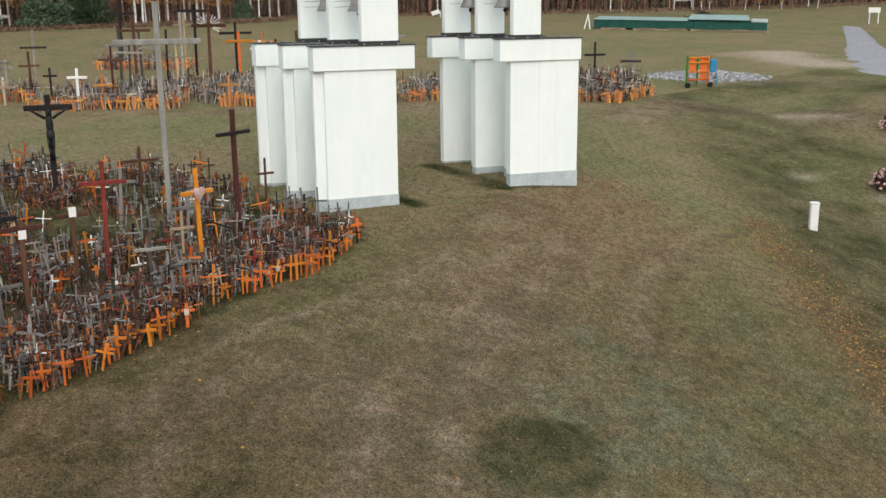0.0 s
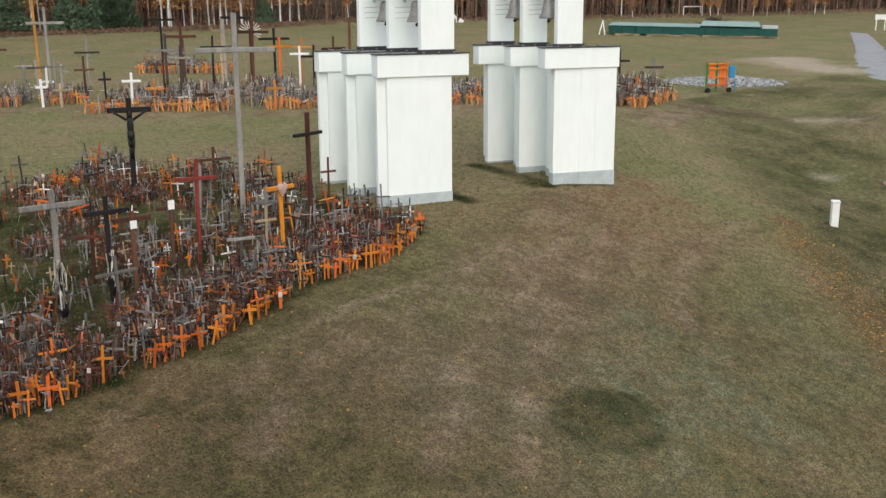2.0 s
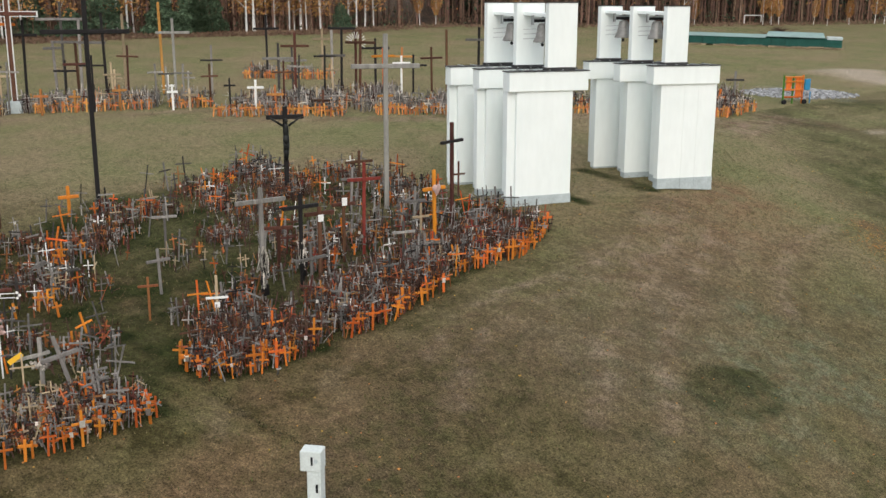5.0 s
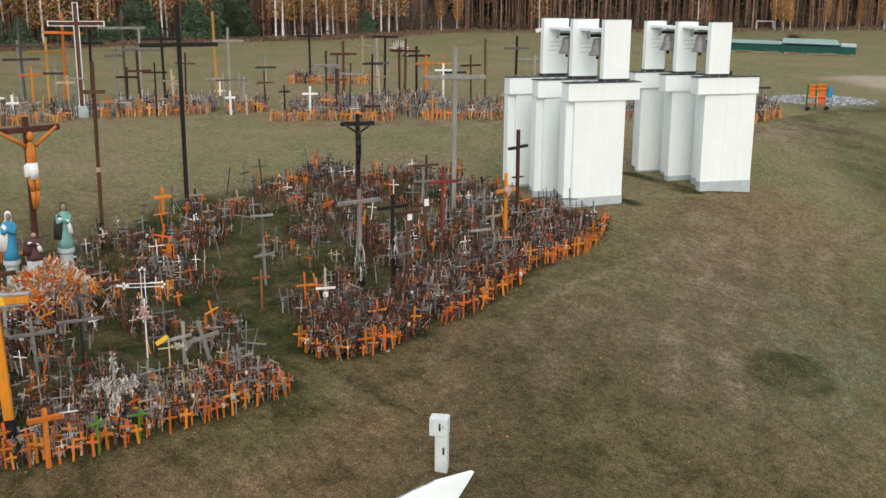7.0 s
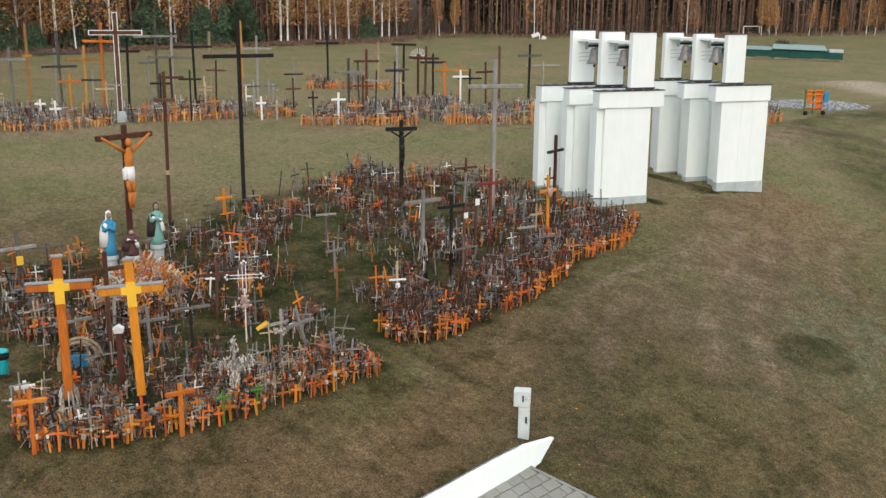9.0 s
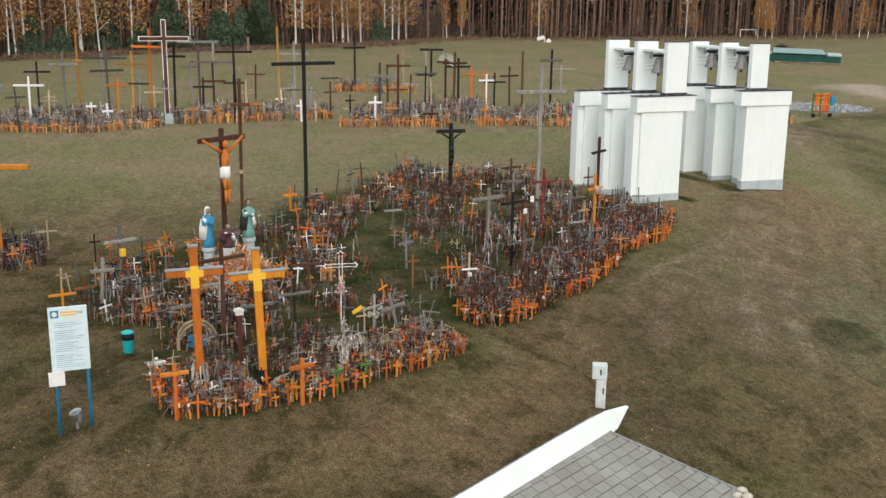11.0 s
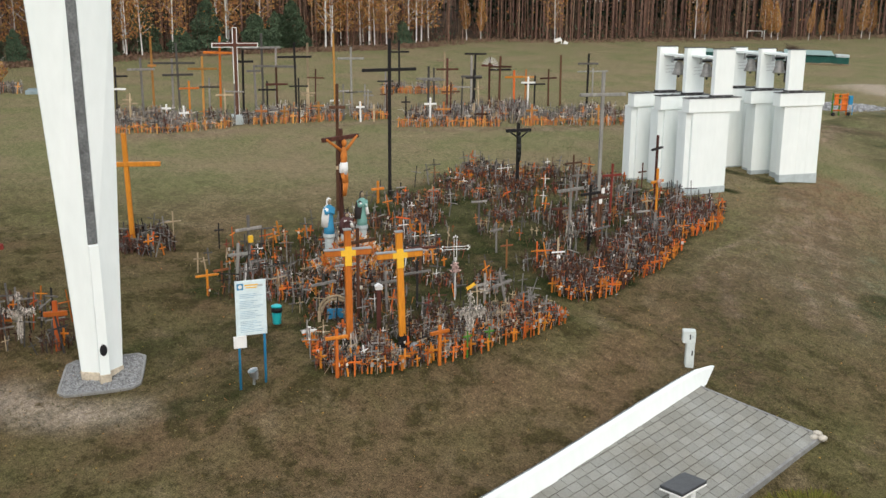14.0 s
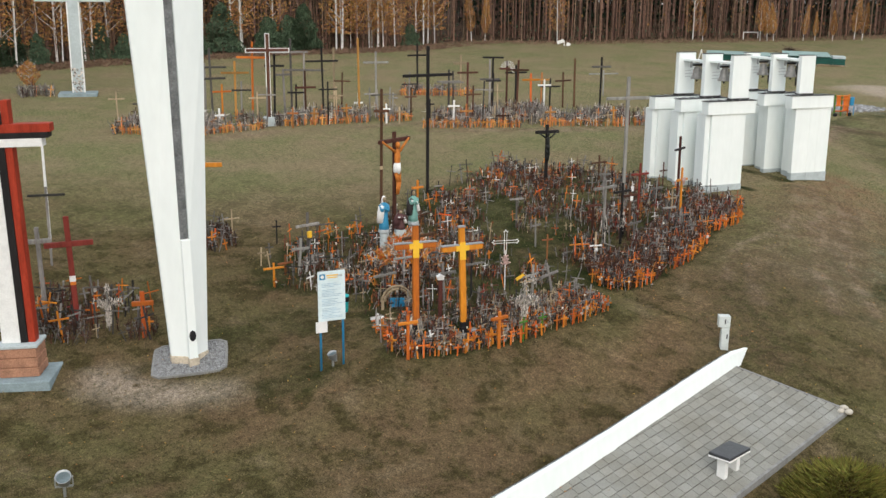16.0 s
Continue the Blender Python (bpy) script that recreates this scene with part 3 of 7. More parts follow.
    speck = both.outputs[0]
    mul = n.new("ShaderNodeMixRGB")
    mul.blend_type, mul.inputs[0].default_value = "MULTIPLY", 1.0
    l.new(field, mul.inputs[1])
    l.new(speck, mul.inputs[2])
    l.new(mul.outputs[0], b.inputs["Base Color"])
    bp = n.new("ShaderNodeBump")
    bp.inputs["Strength"].default_value, bp.inputs["Distance"].default_value = 0.8, 0.08
    l.new(tex(16, 6, 0.8), bp.inputs["Height"])
    l.new(bp.outputs[0], b.inputs["Normal"])
    me.materials.append(m)
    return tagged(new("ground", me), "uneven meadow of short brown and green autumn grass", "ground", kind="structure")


make_ground()

# ---- the white gate of two piers with bells ----


def gate_pier(x, y, turn, w, h, rise, leaves, out_left, out_right, block0, block1):
    """Three staggered slabs with caps that overhang towards the passage, an upright on each, bells between the uprights."""
    base = gz(x, y) - 0.02
    root = thing("bell_gate_pier", pose(x, y, base, 0, 0, turn), "tall white rendered gate pier of three staggered slabs, with bells above", "gate pier", "gate piers")
    step = pose(0, 0, 0, 0, 0, -turn) @ Vector((-1.30, 0.14, 0))
    d = 0.24
    for k in range(3):
        ox, oy = step.x * k, step.y * k
        for a, b, o, q in leaves:
            slab = part("slab_leaf", Shape().box(ox + w * a, ox + w * b, oy + o, oy + q, 0.30, h), M["plaster"], root)
            part("plinth", Shape().box(ox + w * a, ox + w * b + (0.012 if b == 1 else 0), oy + o - 0.014, oy + q, -0.3, 0.30), M["plinth"], slab, "blue-grey painted plinth")
        core = part("core", Shape().box(ox + 0.24, ox + w - 0.12, oy + d, oy + 0.92, 0.30, h), M["plaster"], root)
        part("plinth", Shape().box(ox + 0.235, ox + w - 0.115, oy + d, oy + 0.925, -0.3, 0.298), M["plinth"], core, "blue-grey painted plinth")
        c0, c1 = ox - out_left, ox + w + out_right
        part("cap", Shape().box(c0, c1, oy - 0.05, oy + d + 0.12, h, h + 0.5, chip=0.012), M["plaster"], root)
        roof = part("flashing", Shape().box(c0 - 0.02, c1 + 0.02, oy - 0.07, oy + d + 0.14, h + 0.5, h + 0.522), M["roofing"], root, "dark sheet-metal flashing")
        for j in range(1, 6):
            fx = c0 + (c1 - c0) * j / 6
            part("seam", Shape().box(fx - 0.012, fx + 0.012, oy - 0.068, oy + d + 0.138, h + 0.525, h + 0.55), M["steel"], roof, "standing seam")
        b0, b1 = ox + block0, ox + block1
        up = part("upright", Shape().box(b0, b1, oy + 0.02, oy + 0.22, h + 0.55, h + rise, chip=0.012), M["plaster"], root)
        part("coping", Shape().box(b0 - 0.015, b1 + 0.015, oy + 0.005, oy + 0.235, h + rise, h + rise + 0.025), M["roofing"], up, "thin dark metal coping")
        part("foot_flashing", Shape().box(b0 - 0.02, b1 + 0.02, oy, oy + 0.24, h + 0.522, h + 0.60), M["roofing"], up, "dark metal foot flashing")
        if k < 2:
            a = Vector((0.5 * (b0 + b1) - 0.1, oy + 0.22, 0))
            e = Vector((0.5 * (b0 + b1) + step.x - 0.02, oy + step.y + 0.02, 0))
            mid = a.lerp(e, 0.5)
            beam = Shape()
            beam.add([(a.x - 0.2, a.y, h + 1.86), (a.x + 0.2, a.y, h + 1.86), (e.x + 0.2, e.y, h + 1.9), (e.x - 0.2, e.y, h + 1.9), (a.x - 0.2, a.y, h + 1.94), (a.x + 0.2, a.y, h + 1.94), (e.x + 0.2, e.y, h + 1.98), (e.x - 0.2, e.y, h + 1.98)],
                     [(0, 1, 5, 4), (1, 2, 6, 5), (2, 3, 7, 6), (3, 0, 4, 7), (4, 5, 6, 7), (3, 2, 1, 0)])
            part("beam", beam, M["plaster"], root)
            bell = Shape().lathe([(0.04, h + 1.70), (0.1, h + 1.69), (0.14, h + 1.63), (0.16, h + 1.48), (0.19, h + 1.34), (0.245, h + 1.24), (0.25, h + 1.21), (0.2, h + 1.22)], 14, pose(mid.x, mid.y, 0))
            ob = part("bell", bell, M["bell"], root, "dark grey bronze bell", smooth=True)
            part("yoke", Shape().box(mid.x - 0.26, mid.x + 0.26, mid.y - 0.035, mid.y + 0.035, h + 1.72, h + 1.80).rod((mid.x, mid.y, h + 1.80), (mid.x, mid.y, h + 1.9), 0.02), M["dark"], ob, "black iron yoke")
            part("pull_bar", Shape().box(mid.x + 0.27, mid.x + 0.31, mid.y - 0.03, mid.y + 0.03, h + 0.85, h + 1.74), M["dark"], ob, "black iron pull bar")
            mount = Shape()
            for q in (-0.3, 0.22):
                mount.box(mid.x + q - 0.02, mid.x + q + 0.02, mid.y - 0.05, mid.y + 0.05, h + 1.66, h + 1.9)
            mount.box(mid.x - 0.34, mid.x + 0.26, mid.y - 0.06, mid.y - 0.04, h + 1.80, h + 1.85)
            part("bell_frame", mount, M["steel"], ob, "grey steel hanging frame")
            part("striker_box", Shape().box(mid.x + 0.14, mid.x + 0.27, mid.y - 0.07, mid.y + 0.07, h + 1.42, h + 1.56, chip=0.01), M["roofing"], ob, "small dark striker motor")
            # added rods that imitate grey shadow and reflection lines on the upright
            for q in (1.30, 1.42, 1.54):
                part("shade_line", Shape().rod((mid.x - 0.5, mid.y + 0.12, h + q), (mid.x - 0.02, mid.y + 0.02, h + q + 0.02), 0.008, n=5), M["steel"], ob, "thin grey rod drawn as a shade line beside the bell")
            part("clapper", Shape().rod((mid.x, mid.y, h + 1.5), (mid.x, mid.y, h + 1.18), 0.012).blob((mid.x, mid.y, h + 1.15), 0.045, 0.045, 0.05), M["dark"], ob, "iron clapper")
    return root


gate_pier(-17.80, 13.40, 70, 1.82, 3.02, 2.22, [(0.0, 0.12, 0.10, 0.24), (0.12, 0.58, 0.0, 0.24), (0.58, 1.0, 0.006, 0.24)], 0.02, 0.42, 1.07, 1.90)
gate_pier(-16.65, 18.14, 67, 1.74, 2.93, 2.1, [(0.0, 0.42, 0.02, 0.24), (0.42, 0.67, 0.008, 0.24), (0.67, 1.0, 0.0, 0.24)], 0.30, 0.04, 0.06, 0.76)

# ---- the tall white pylon on its gravel bed ----


def pylon(x, y):
    turn = 74.0  # its ridge looks towards the camera's end of the field
    root = thing("monument_pylon", on(x, y, turn) @ pose(0, 0, 0, 0, -1.0, 0), "tall white folded concrete pylon, widening upwards, with a dark glass slot", "monument")
    rows = [(-0.2, 0.445), (0.0, 0.445), (3.2, 0.605), (8.8, 0.89), (13.0, 1.10)]
    for s, nm in ((-1, "leaf"), (1, "leaf")):
        v = []
        for z, w in rows:
            g = 0.0 if z < 3.2 else 0.112
            v += [(s * g, -0.16, z), (s * w, 0.16, z), (s * w, 0.30, z), (s * g, 0.12, z)]
        f = []
        for k in range(len(rows) - 1):
            f += [(4 * k + i, 4 * k + (i + 1) % 4, 4 * k + 4 + (i + 1) % 4, 4 * k + 4 + i) for i in range(4)]
        f += [(3, 2, 1, 0), tuple(4 * (len(rows) - 1) + i for i in range(4))]
        if s < 0:
            f = [tuple(reversed(q)) for q in f]
        part(nm, Shape().add(v, f), M["plaster"], root)
    part("ridge", Shape().box(-0.11, 0.11, -0.26, -0.10, -0.2, 3.2, chip=0.01), M["plaster"], root)
    part("glass_slot", Shape().box(-0.111, 0.111, -0.06, 0.02, 3.2, 13.0), M["glass"], root, "dark streaked glass strip")
    for s in (-1, 1):
        ring = [(0, -0.175), (s * 0.467, 0.145), (s * 0.467, 0.315), (0, 0.14)]
        quads = [(3, 2, 1, 0), (4, 5, 6, 7), (0, 1, 5, 4), (1, 2, 6, 5), (2, 3, 7, 6), (3, 0, 4, 7)]
        part("foot", Shape().add([(x, y, z) for z in (-0.2, 0.2) for x, y in ring], quads if s > 0 else [tuple(reversed(q)) for q in quads]), M["sand"], root, "cream painted foot")
    part("foot", Shape().box(-0.125, 0.125, -0.275, -0.09, -0.2, 0.19, chip=0.01), M["sand"], root, "cream painted foot")
    plate = Shape().blob((0, -0.275, 0.78), 0.085, 0.02, 0.14, 12)
    part("plaque", plate, M["dark"], root, "small dark oval plaque", smooth=True)


PX, PY = -18.63, -8.425
pylon(PX, PY)


def gravel_bed():
    root = thing("gravel_bed", pose(PX - 0.16, PY + 0.05, gz(PX, PY) + 0.01, math.degrees(math.atan(gz(PX, PY + 0.5) - gz(PX, PY - 0.5))), -math.degrees(math.atan(gz(PX + 0.5, PY) - gz(PX - 0.5, PY))), 0) @ pose(0, 0, 0, 0, 0, 57), "grey gravel bed with a concrete kerb round the pylon", "gravel bed")
    half, tall = (0.93, 0.82), 0.07
    edge = Shape()
    n = 28
    ring = []
    for i in range(n):
        a = 6.2832 * i / n
        c, s = math.cos(a), math.sin(a)
        k = 1 / (abs(c) ** 9 + abs(s) ** 9) ** (1 / 9)
        ring.append((half[0] * k * c, half[1] * k * s))
    v = [(p[0] * q, p[1] * q, z) for q, z in ((1.0, -0.25), (1.0, tall), (0.94, tall), (0.94, 0.02)) for p in ring]
    edge.add(v, [(r * n + i, r * n + (i + 1) % n, (r + 1) * n + (i + 1) % n, (r + 1) * n + i) for r in range(3) for i in range(n)])
    part("kerb", edge, M["kerb"], root)
    bed = Shape().add([(p[0] * 0.945, p[1] * 0.945, 0.045) for p in ring] + [(0, 0, 0.05)], [(i, (i + 1) % n, n) for i in range(n)])
    part("bed", bed, M["gravel"], root)
    st = Shape()
    for _ in range(2600):
        px, py = rng.uniform(-0.95, 0.95), rng.uniform(-0.8, 0.8)
        if (abs(px) / 0.92) ** 5 + (abs(py) / 0.76) ** 5 < 1:
            r = rng.uniform(0.012, 0.03)
            st.add([(px - r, py, 0.045), (px + r, py - r * 0.4, 0.045), (px, py + r, 0.045), (px, py, 0.05 + r)], [(0, 1, 3), (1, 2, 3), (2, 0, 3)])
    tagged(part("gravel_stones", st, M["stone_bits"], root), kind="stuff")


gravel_bed()

# ---- paved terrace with its low white wall ----


def low_wall():
    root = Shape()
    x0, x1, y1 = -9.54, -9.32, 2.36
    ys = [y1 - 13.0 + k * 1.0 for k in range(12)] + [y1 - 1.2, y1 - 0.72]
    v, f = [], []
    for y in ys:
        b = gz(-9.48, y) - 0.2
        t = gz(-9.48, y) + 0.38 - 0.05 * max(0, y - y1 + 1.3)
        k = 0.034 * (y1 - y)
        v += [(x0 + 0.02 + k, y, b), (x1 + 0.03 + k, y, b), (x1 - 0.09 + k, y, t), (x0 + k, y, t + 0.02)]
    t = gz(-9.48, y1) + 0.24
    v += [(-9.52, y1 - 0.1, t - 0.16), (-9.44, y1 - 0.1, t - 0.16), (-9.44, y1 + 0.05, t), (-9.52, y1 + 0.05, t)]
    for k in range(len(ys)):
        f += [(4 * k + i, 4 * k + (i + 1) % 4, 4 * k + 4 + (i + 1) % 4, 4 * k + 4 + i) for i in range(4)]
    m = len(v)
    f += [(0, 1, 2, 3), (m - 1, m - 2, m - 3, m - 4)]
    root.add(v, f)
    ob = single("low_wall", root, M["plaster"], Matrix(), "low white rendered wall with a pointed end beside the paving", "wall", kind="structure")
    # dark strip modelled in place of the shadow line along the back edge
    cop = Shape()
    vv = []
    for y in ys:
        t = gz(-9.48, y) + 0.39 - 0.05 * max(0, y - y1 + 1.3)
        k = 0.034 * (y1 - y)
        vv += [(x0 - 0.035 + k, y, t), (x0 + 0.03 + k, y, t + 0.015)]
    cop.add(vv, [(2 * k, 2 * k + 2, 2 * k + 3, 2 * k + 1) for k in range(len(ys) - 1)])
    part("back_shadow_strip", cop, M["roofing"], ob, "thin dark strip drawn as the shadow line along the wall")


low_wall()


def pavement():
    x0, x1, y0, y1 = TERRACE
    root = Shape()
    xs, ys = np.linspace(x0, x1, 9), np.linspace(y0, y1, 50)
    n = len(xs)
    v = [(x, skew(x, y), flat(x, skew(x, y)) + 0.042) for y in ys for x in xs] + [(xs[-1], skew(xs[-1], y), flat(xs[-1], skew(xs[-1], y)) - 0.3) for y in ys]
    f = [(j * n + i, j * n + i + 1, (j + 1) * n + i + 1, (j + 1) * n + i) for j in range(len(ys) - 1) for i in range(n - 1)]
    f += [(j * n + n - 1, n * len(ys) + j, n * len(ys) + j + 1, (j + 1) * n + n - 1) for j in range(len(ys) - 1)]
    ob = single("pavement", Shape().add(v, f), M["joint"], Matrix(), "terrace of grey concrete pavers in running bond", "pavement", kind="structure")
    kerb = Shape()
    runs = [((x1, y0), (x1, y1), (0.06, 0.0), 16), ((x0, y1), (x1 + 0.06, y1), (0.0, 0.06), 5)]
    for (ax, ay), (bx, by), (wx, wy), n_k in runs:
        for j in range(n_k):
            p = [(ax + (bx - ax) * q, ay + (by - ay) * q) for q in (j / n_k, (j + 0.985) / n_k)]
            foot = [(x, skew(x, y)) for x, y in (p[0], p[1], (p[1][0] + wx, p[1][1] + wy), (p[0][0] + wx, p[0][1] + wy))]
            vv = [(x, y, flat(x, y) - 0.25) for x, y in foot] + [(x, y, flat(x, y) + 0.066) for x, y in foot]
            kerb.add(vv, [(3, 2, 1, 0), (4, 5, 6, 7), (0, 1, 5, 4), (1, 2, 6, 5), (2, 3, 7, 6), (3, 0, 4, 7)])
    part("kerb", kerb, M["kerb"], ob)
    L, W = 0.30, (x1 - x0) / 12
    shapes = [Shape().box(-W / 2 + 0.004, W / 2 - 0.004, -L / 2 + 0.004, L / 2 - 0.004, -0.03, 0.03, chip=0.005).mesh("paver", M["paver"])]
    rest, count = Shape(), 0
    y = y1
    cols, W2 = 12, W
    half = Shape().box(-W / 2 + 0.004, W / 2 - 0.004, -L / 4 + 0.004, L / 4 - 0.004, -0.03, 0.03, chip=0.005).mesh("half_paver", M["paver"])
    for c in range(1, cols, 2):
        cx, cy = x0 + W2 * (c + 0.5), skew(x0 + W2 * (c + 0.5), y1 - L / 4)
        p = new("half_paver", half)
        p.parent = ob
        p.matrix_basis = pose(cx, cy, flat(cx, cy) + 0.032, math.degrees(math.atan((flat(cx, cy + 0.2) - flat(cx, cy - 0.2)) / 0.4)), -math.degrees(math.atan((flat(cx + 0.2, cy) - flat(cx - 0.2, cy)) / 0.4)), 0)
    while y > y0 + L:
        for c in range(cols):
            cx, cy = x0 + W2 * (c + 0.5), skew(x0 + W2 * (c + 0.5), y - L / 2 - (L / 2 if c % 2 else 0))
            z = flat(cx, cy) + 0.032 + rng.uniform(-0.003, 0.003)
            slope = math.degrees(math.atan((flat(cx, cy + 0.2) - flat(cx, cy - 0.2)) / 0.4))
            tilt = math.degrees(math.atan((flat(cx + 0.2, cy) - flat(cx - 0.2, cy)) / 0.4))
            m = pose(cx, cy, z, slope + rng.uniform(-0.3, 0.3), -tilt + rng.uniform(-0.3, 0.3), 0)
            if count < 300:
                p = new("paver", shapes[0])
                p.parent, p.matrix_basis = ob, m
            else:
                rest.box(-W / 2 + 0.004, W / 2 - 0.004, -L / 2 + 0.004, L / 2 - 0.004, -0.03, 0.03, m)
            count += 1
        y -= L
    if rest.v:
        tagged(part("more_pavers", rest, M["paver"], ob), kind="stuff")


pavement()


def bench(x, y, turn):
    root = thing("stone_bench", pose(x, y, flat(x, y) + 0.06, 0, 0, turn), "small bench with a dark granite seat on two white legs", "bench")
    part("seat", Shape().box(-0.42, 0.42, -0.26, 0.26, 0.46, 0.53, chip=0.012), M["slate"], root, "dark polished granite seat")
    part("seat_edge", Shape().box(-0.425, 0.425, -0.265, 0.265, 0.42, 0.46, chip=0.01), M["white"], root, "white slab under the seat")
    for dx in (-0.24, 0.24):
        part("leg", Shape().box(dx - 0.07, dx + 0.07, -0.1, 0.1, -0.05, 0.42, chip=0.01), M["white"], root, "white painted leg")


bench(-7.2, -2.15, 90)


def utility_box(x, y, turn):
    root = thing("utility_box", on(x, y, turn), "narrow white weathered electricity box with an overhanging head on the grass", "utility box")
    part("body", Shape().box(-0.095, 0.105, -0.105, 0.105, -0.1, 0.66, chip=0.008), M["box_paint"], root)
    part("head", Shape().box(-0.185, 0.115, -0.118, 0.118, 0.60, 0.90, chip=0.012), M["box_paint"], root)
    part("door", Shape().box(-0.07, 0.08, -0.117, -0.106, 0.06, 0.56, chip=0.003), M["box_paint"], root)
    part("latch", Shape().box(0.035, 0.065, -0.13, -0.117, 0.30, 0.42), M["dark"], root, "dark metal latch")
    part("dial", Shape().lathe([(0.03, -0.006), (0.03, 0.0)], 12, pose(0.04, -0.122, 0.76, 90)), M["plinth"], root, "small round grey dial")
    part("vent", Shape().box(-0.03, 0.0, -0.123, -0.118, 0.70, 0.82), M["dark"], root, "narrow dark vent slot")


utility_box(-10.04, 2.24, 40)


def marker_post(x, y):
    root = thing("marker_post", on(x, y, 40), "short white concrete marker post standing in the grass", "post")
    part("shaft", Shape().box(-0.095, 0.095, -0.095, 0.095, -0.1, 0.62, chip=0.012), M["white"], root)
    part("top", Shape().box(-0.105, 0.105, -0.105, 0.105, 0.62, 0.67, chip=0.012), M["white"], root)


marker_post(-11.87, 23.77)

# ---- crosses ----


def wood_cross(x, y, h, bar, barh, w, material, label, turn=HEAD, lean=0.0, tip=0.0, depth=None, name="wooden_cross", group="tall crosses", barmat=None, bar2=None, foot=None, barw=None):
    """A cross with an upright and a bar as parts. lean: to its right, tip: backwards, degrees."""
    d = depth or w * 0.7
    bw = barw or w
    root = thing(name, on(x, y, turn) @ pose(0, 0, 0, -tip, lean, 0), label, "cross", group)
    chip = min(0.012, w * 0.1)
    part("upright", Shape().box(-w / 2, w / 2, -d / 2, d / 2, -0.25, h, chip=chip), M[material], root)
    if bar:
        for bb, bh in ((bar, barh),) + ((bar2,) if bar2 else ()):
            part("crossbar", Shape().box(-bb / 2, bb / 2, -d / 2 - 0.012, d / 2 + 0.01, bh - bw / 2, bh + bw / 2, chip=chip), M[barmat or material], root)
    if foot:
        part("foot", Shape().box(-foot, foot, -foot, foot, -0.1, foot * 1.6, chip=0.02), M["plinth"], root, "pale concrete foot")
    return root


def band(root, w, z, t, material, label, d=None):
    """A painted band or plate round an upright."""
    d = d or w * 0.7
    part("band", Shape().box(-w / 2 - 0.004, w / 2 + 0.004, -d / 2 - 0.016, d / 2 + 0.004, z - t / 2, z + t / 2), M[material], root, label)


# the two big varnished ones
for bx, by, ln, m1, h, bh in ((-15.1, -4.05, -0.6, "cognac", 2.88, 2.36), (-14.44, -3.0, -2.0, "amber", 2.78, 2.25)):
    r = wood_cross(bx, by, h, 1.08, bh, 0.155, m1, "big varnished orange wooden cross with yellow plates and grey metal caps", lean=ln, barw=0.14)
    part("centre_plate", Shape().box(-0.17, 0.17, -0.078, -0.066, bh - 0.07, bh + 0.07).box(-0.079, 0.079, -0.080, -0.066, bh - 0.30, bh + 0.15), M["yellow"], r, "gold-yellow cross-shaped plate")
    for c0, c1 in ((-0.55, -0.08), (0.08, 0.55)):
        part("bar_cap", Shape().box(c0, c1, -0.08, 0.075, bh + 0.07, bh + 0.09), M["steel"], r, "grey sheet-metal cap")
    part("top_cap", Shape().box(-0.095, 0.095, -0.07, 0.07, h, h + 0.03), M["steel"], r, "grey sheet-metal cap")
    part("sleeve", Shape().box(-0.09, 0.09, -0.068, 0.068, -0.1, 0.3, chip=0.008), M["dark"], r, "black tarred foot")
    st = Shape()
    for _ in range(26):
        a, q = rng.uniform(0, 6.28), rng.uniform(0.15, 0.38)
        s = rng.uniform(0.04, 0.08)
        st.blob((q * math.cos(a), q * math.sin(a), 0.02), s, s * 0.8, s * 0.6, 6)
    tagged(part("stones", st, M["stone_bits"], r, "grey fieldstones round the foot"), kind="stuff")

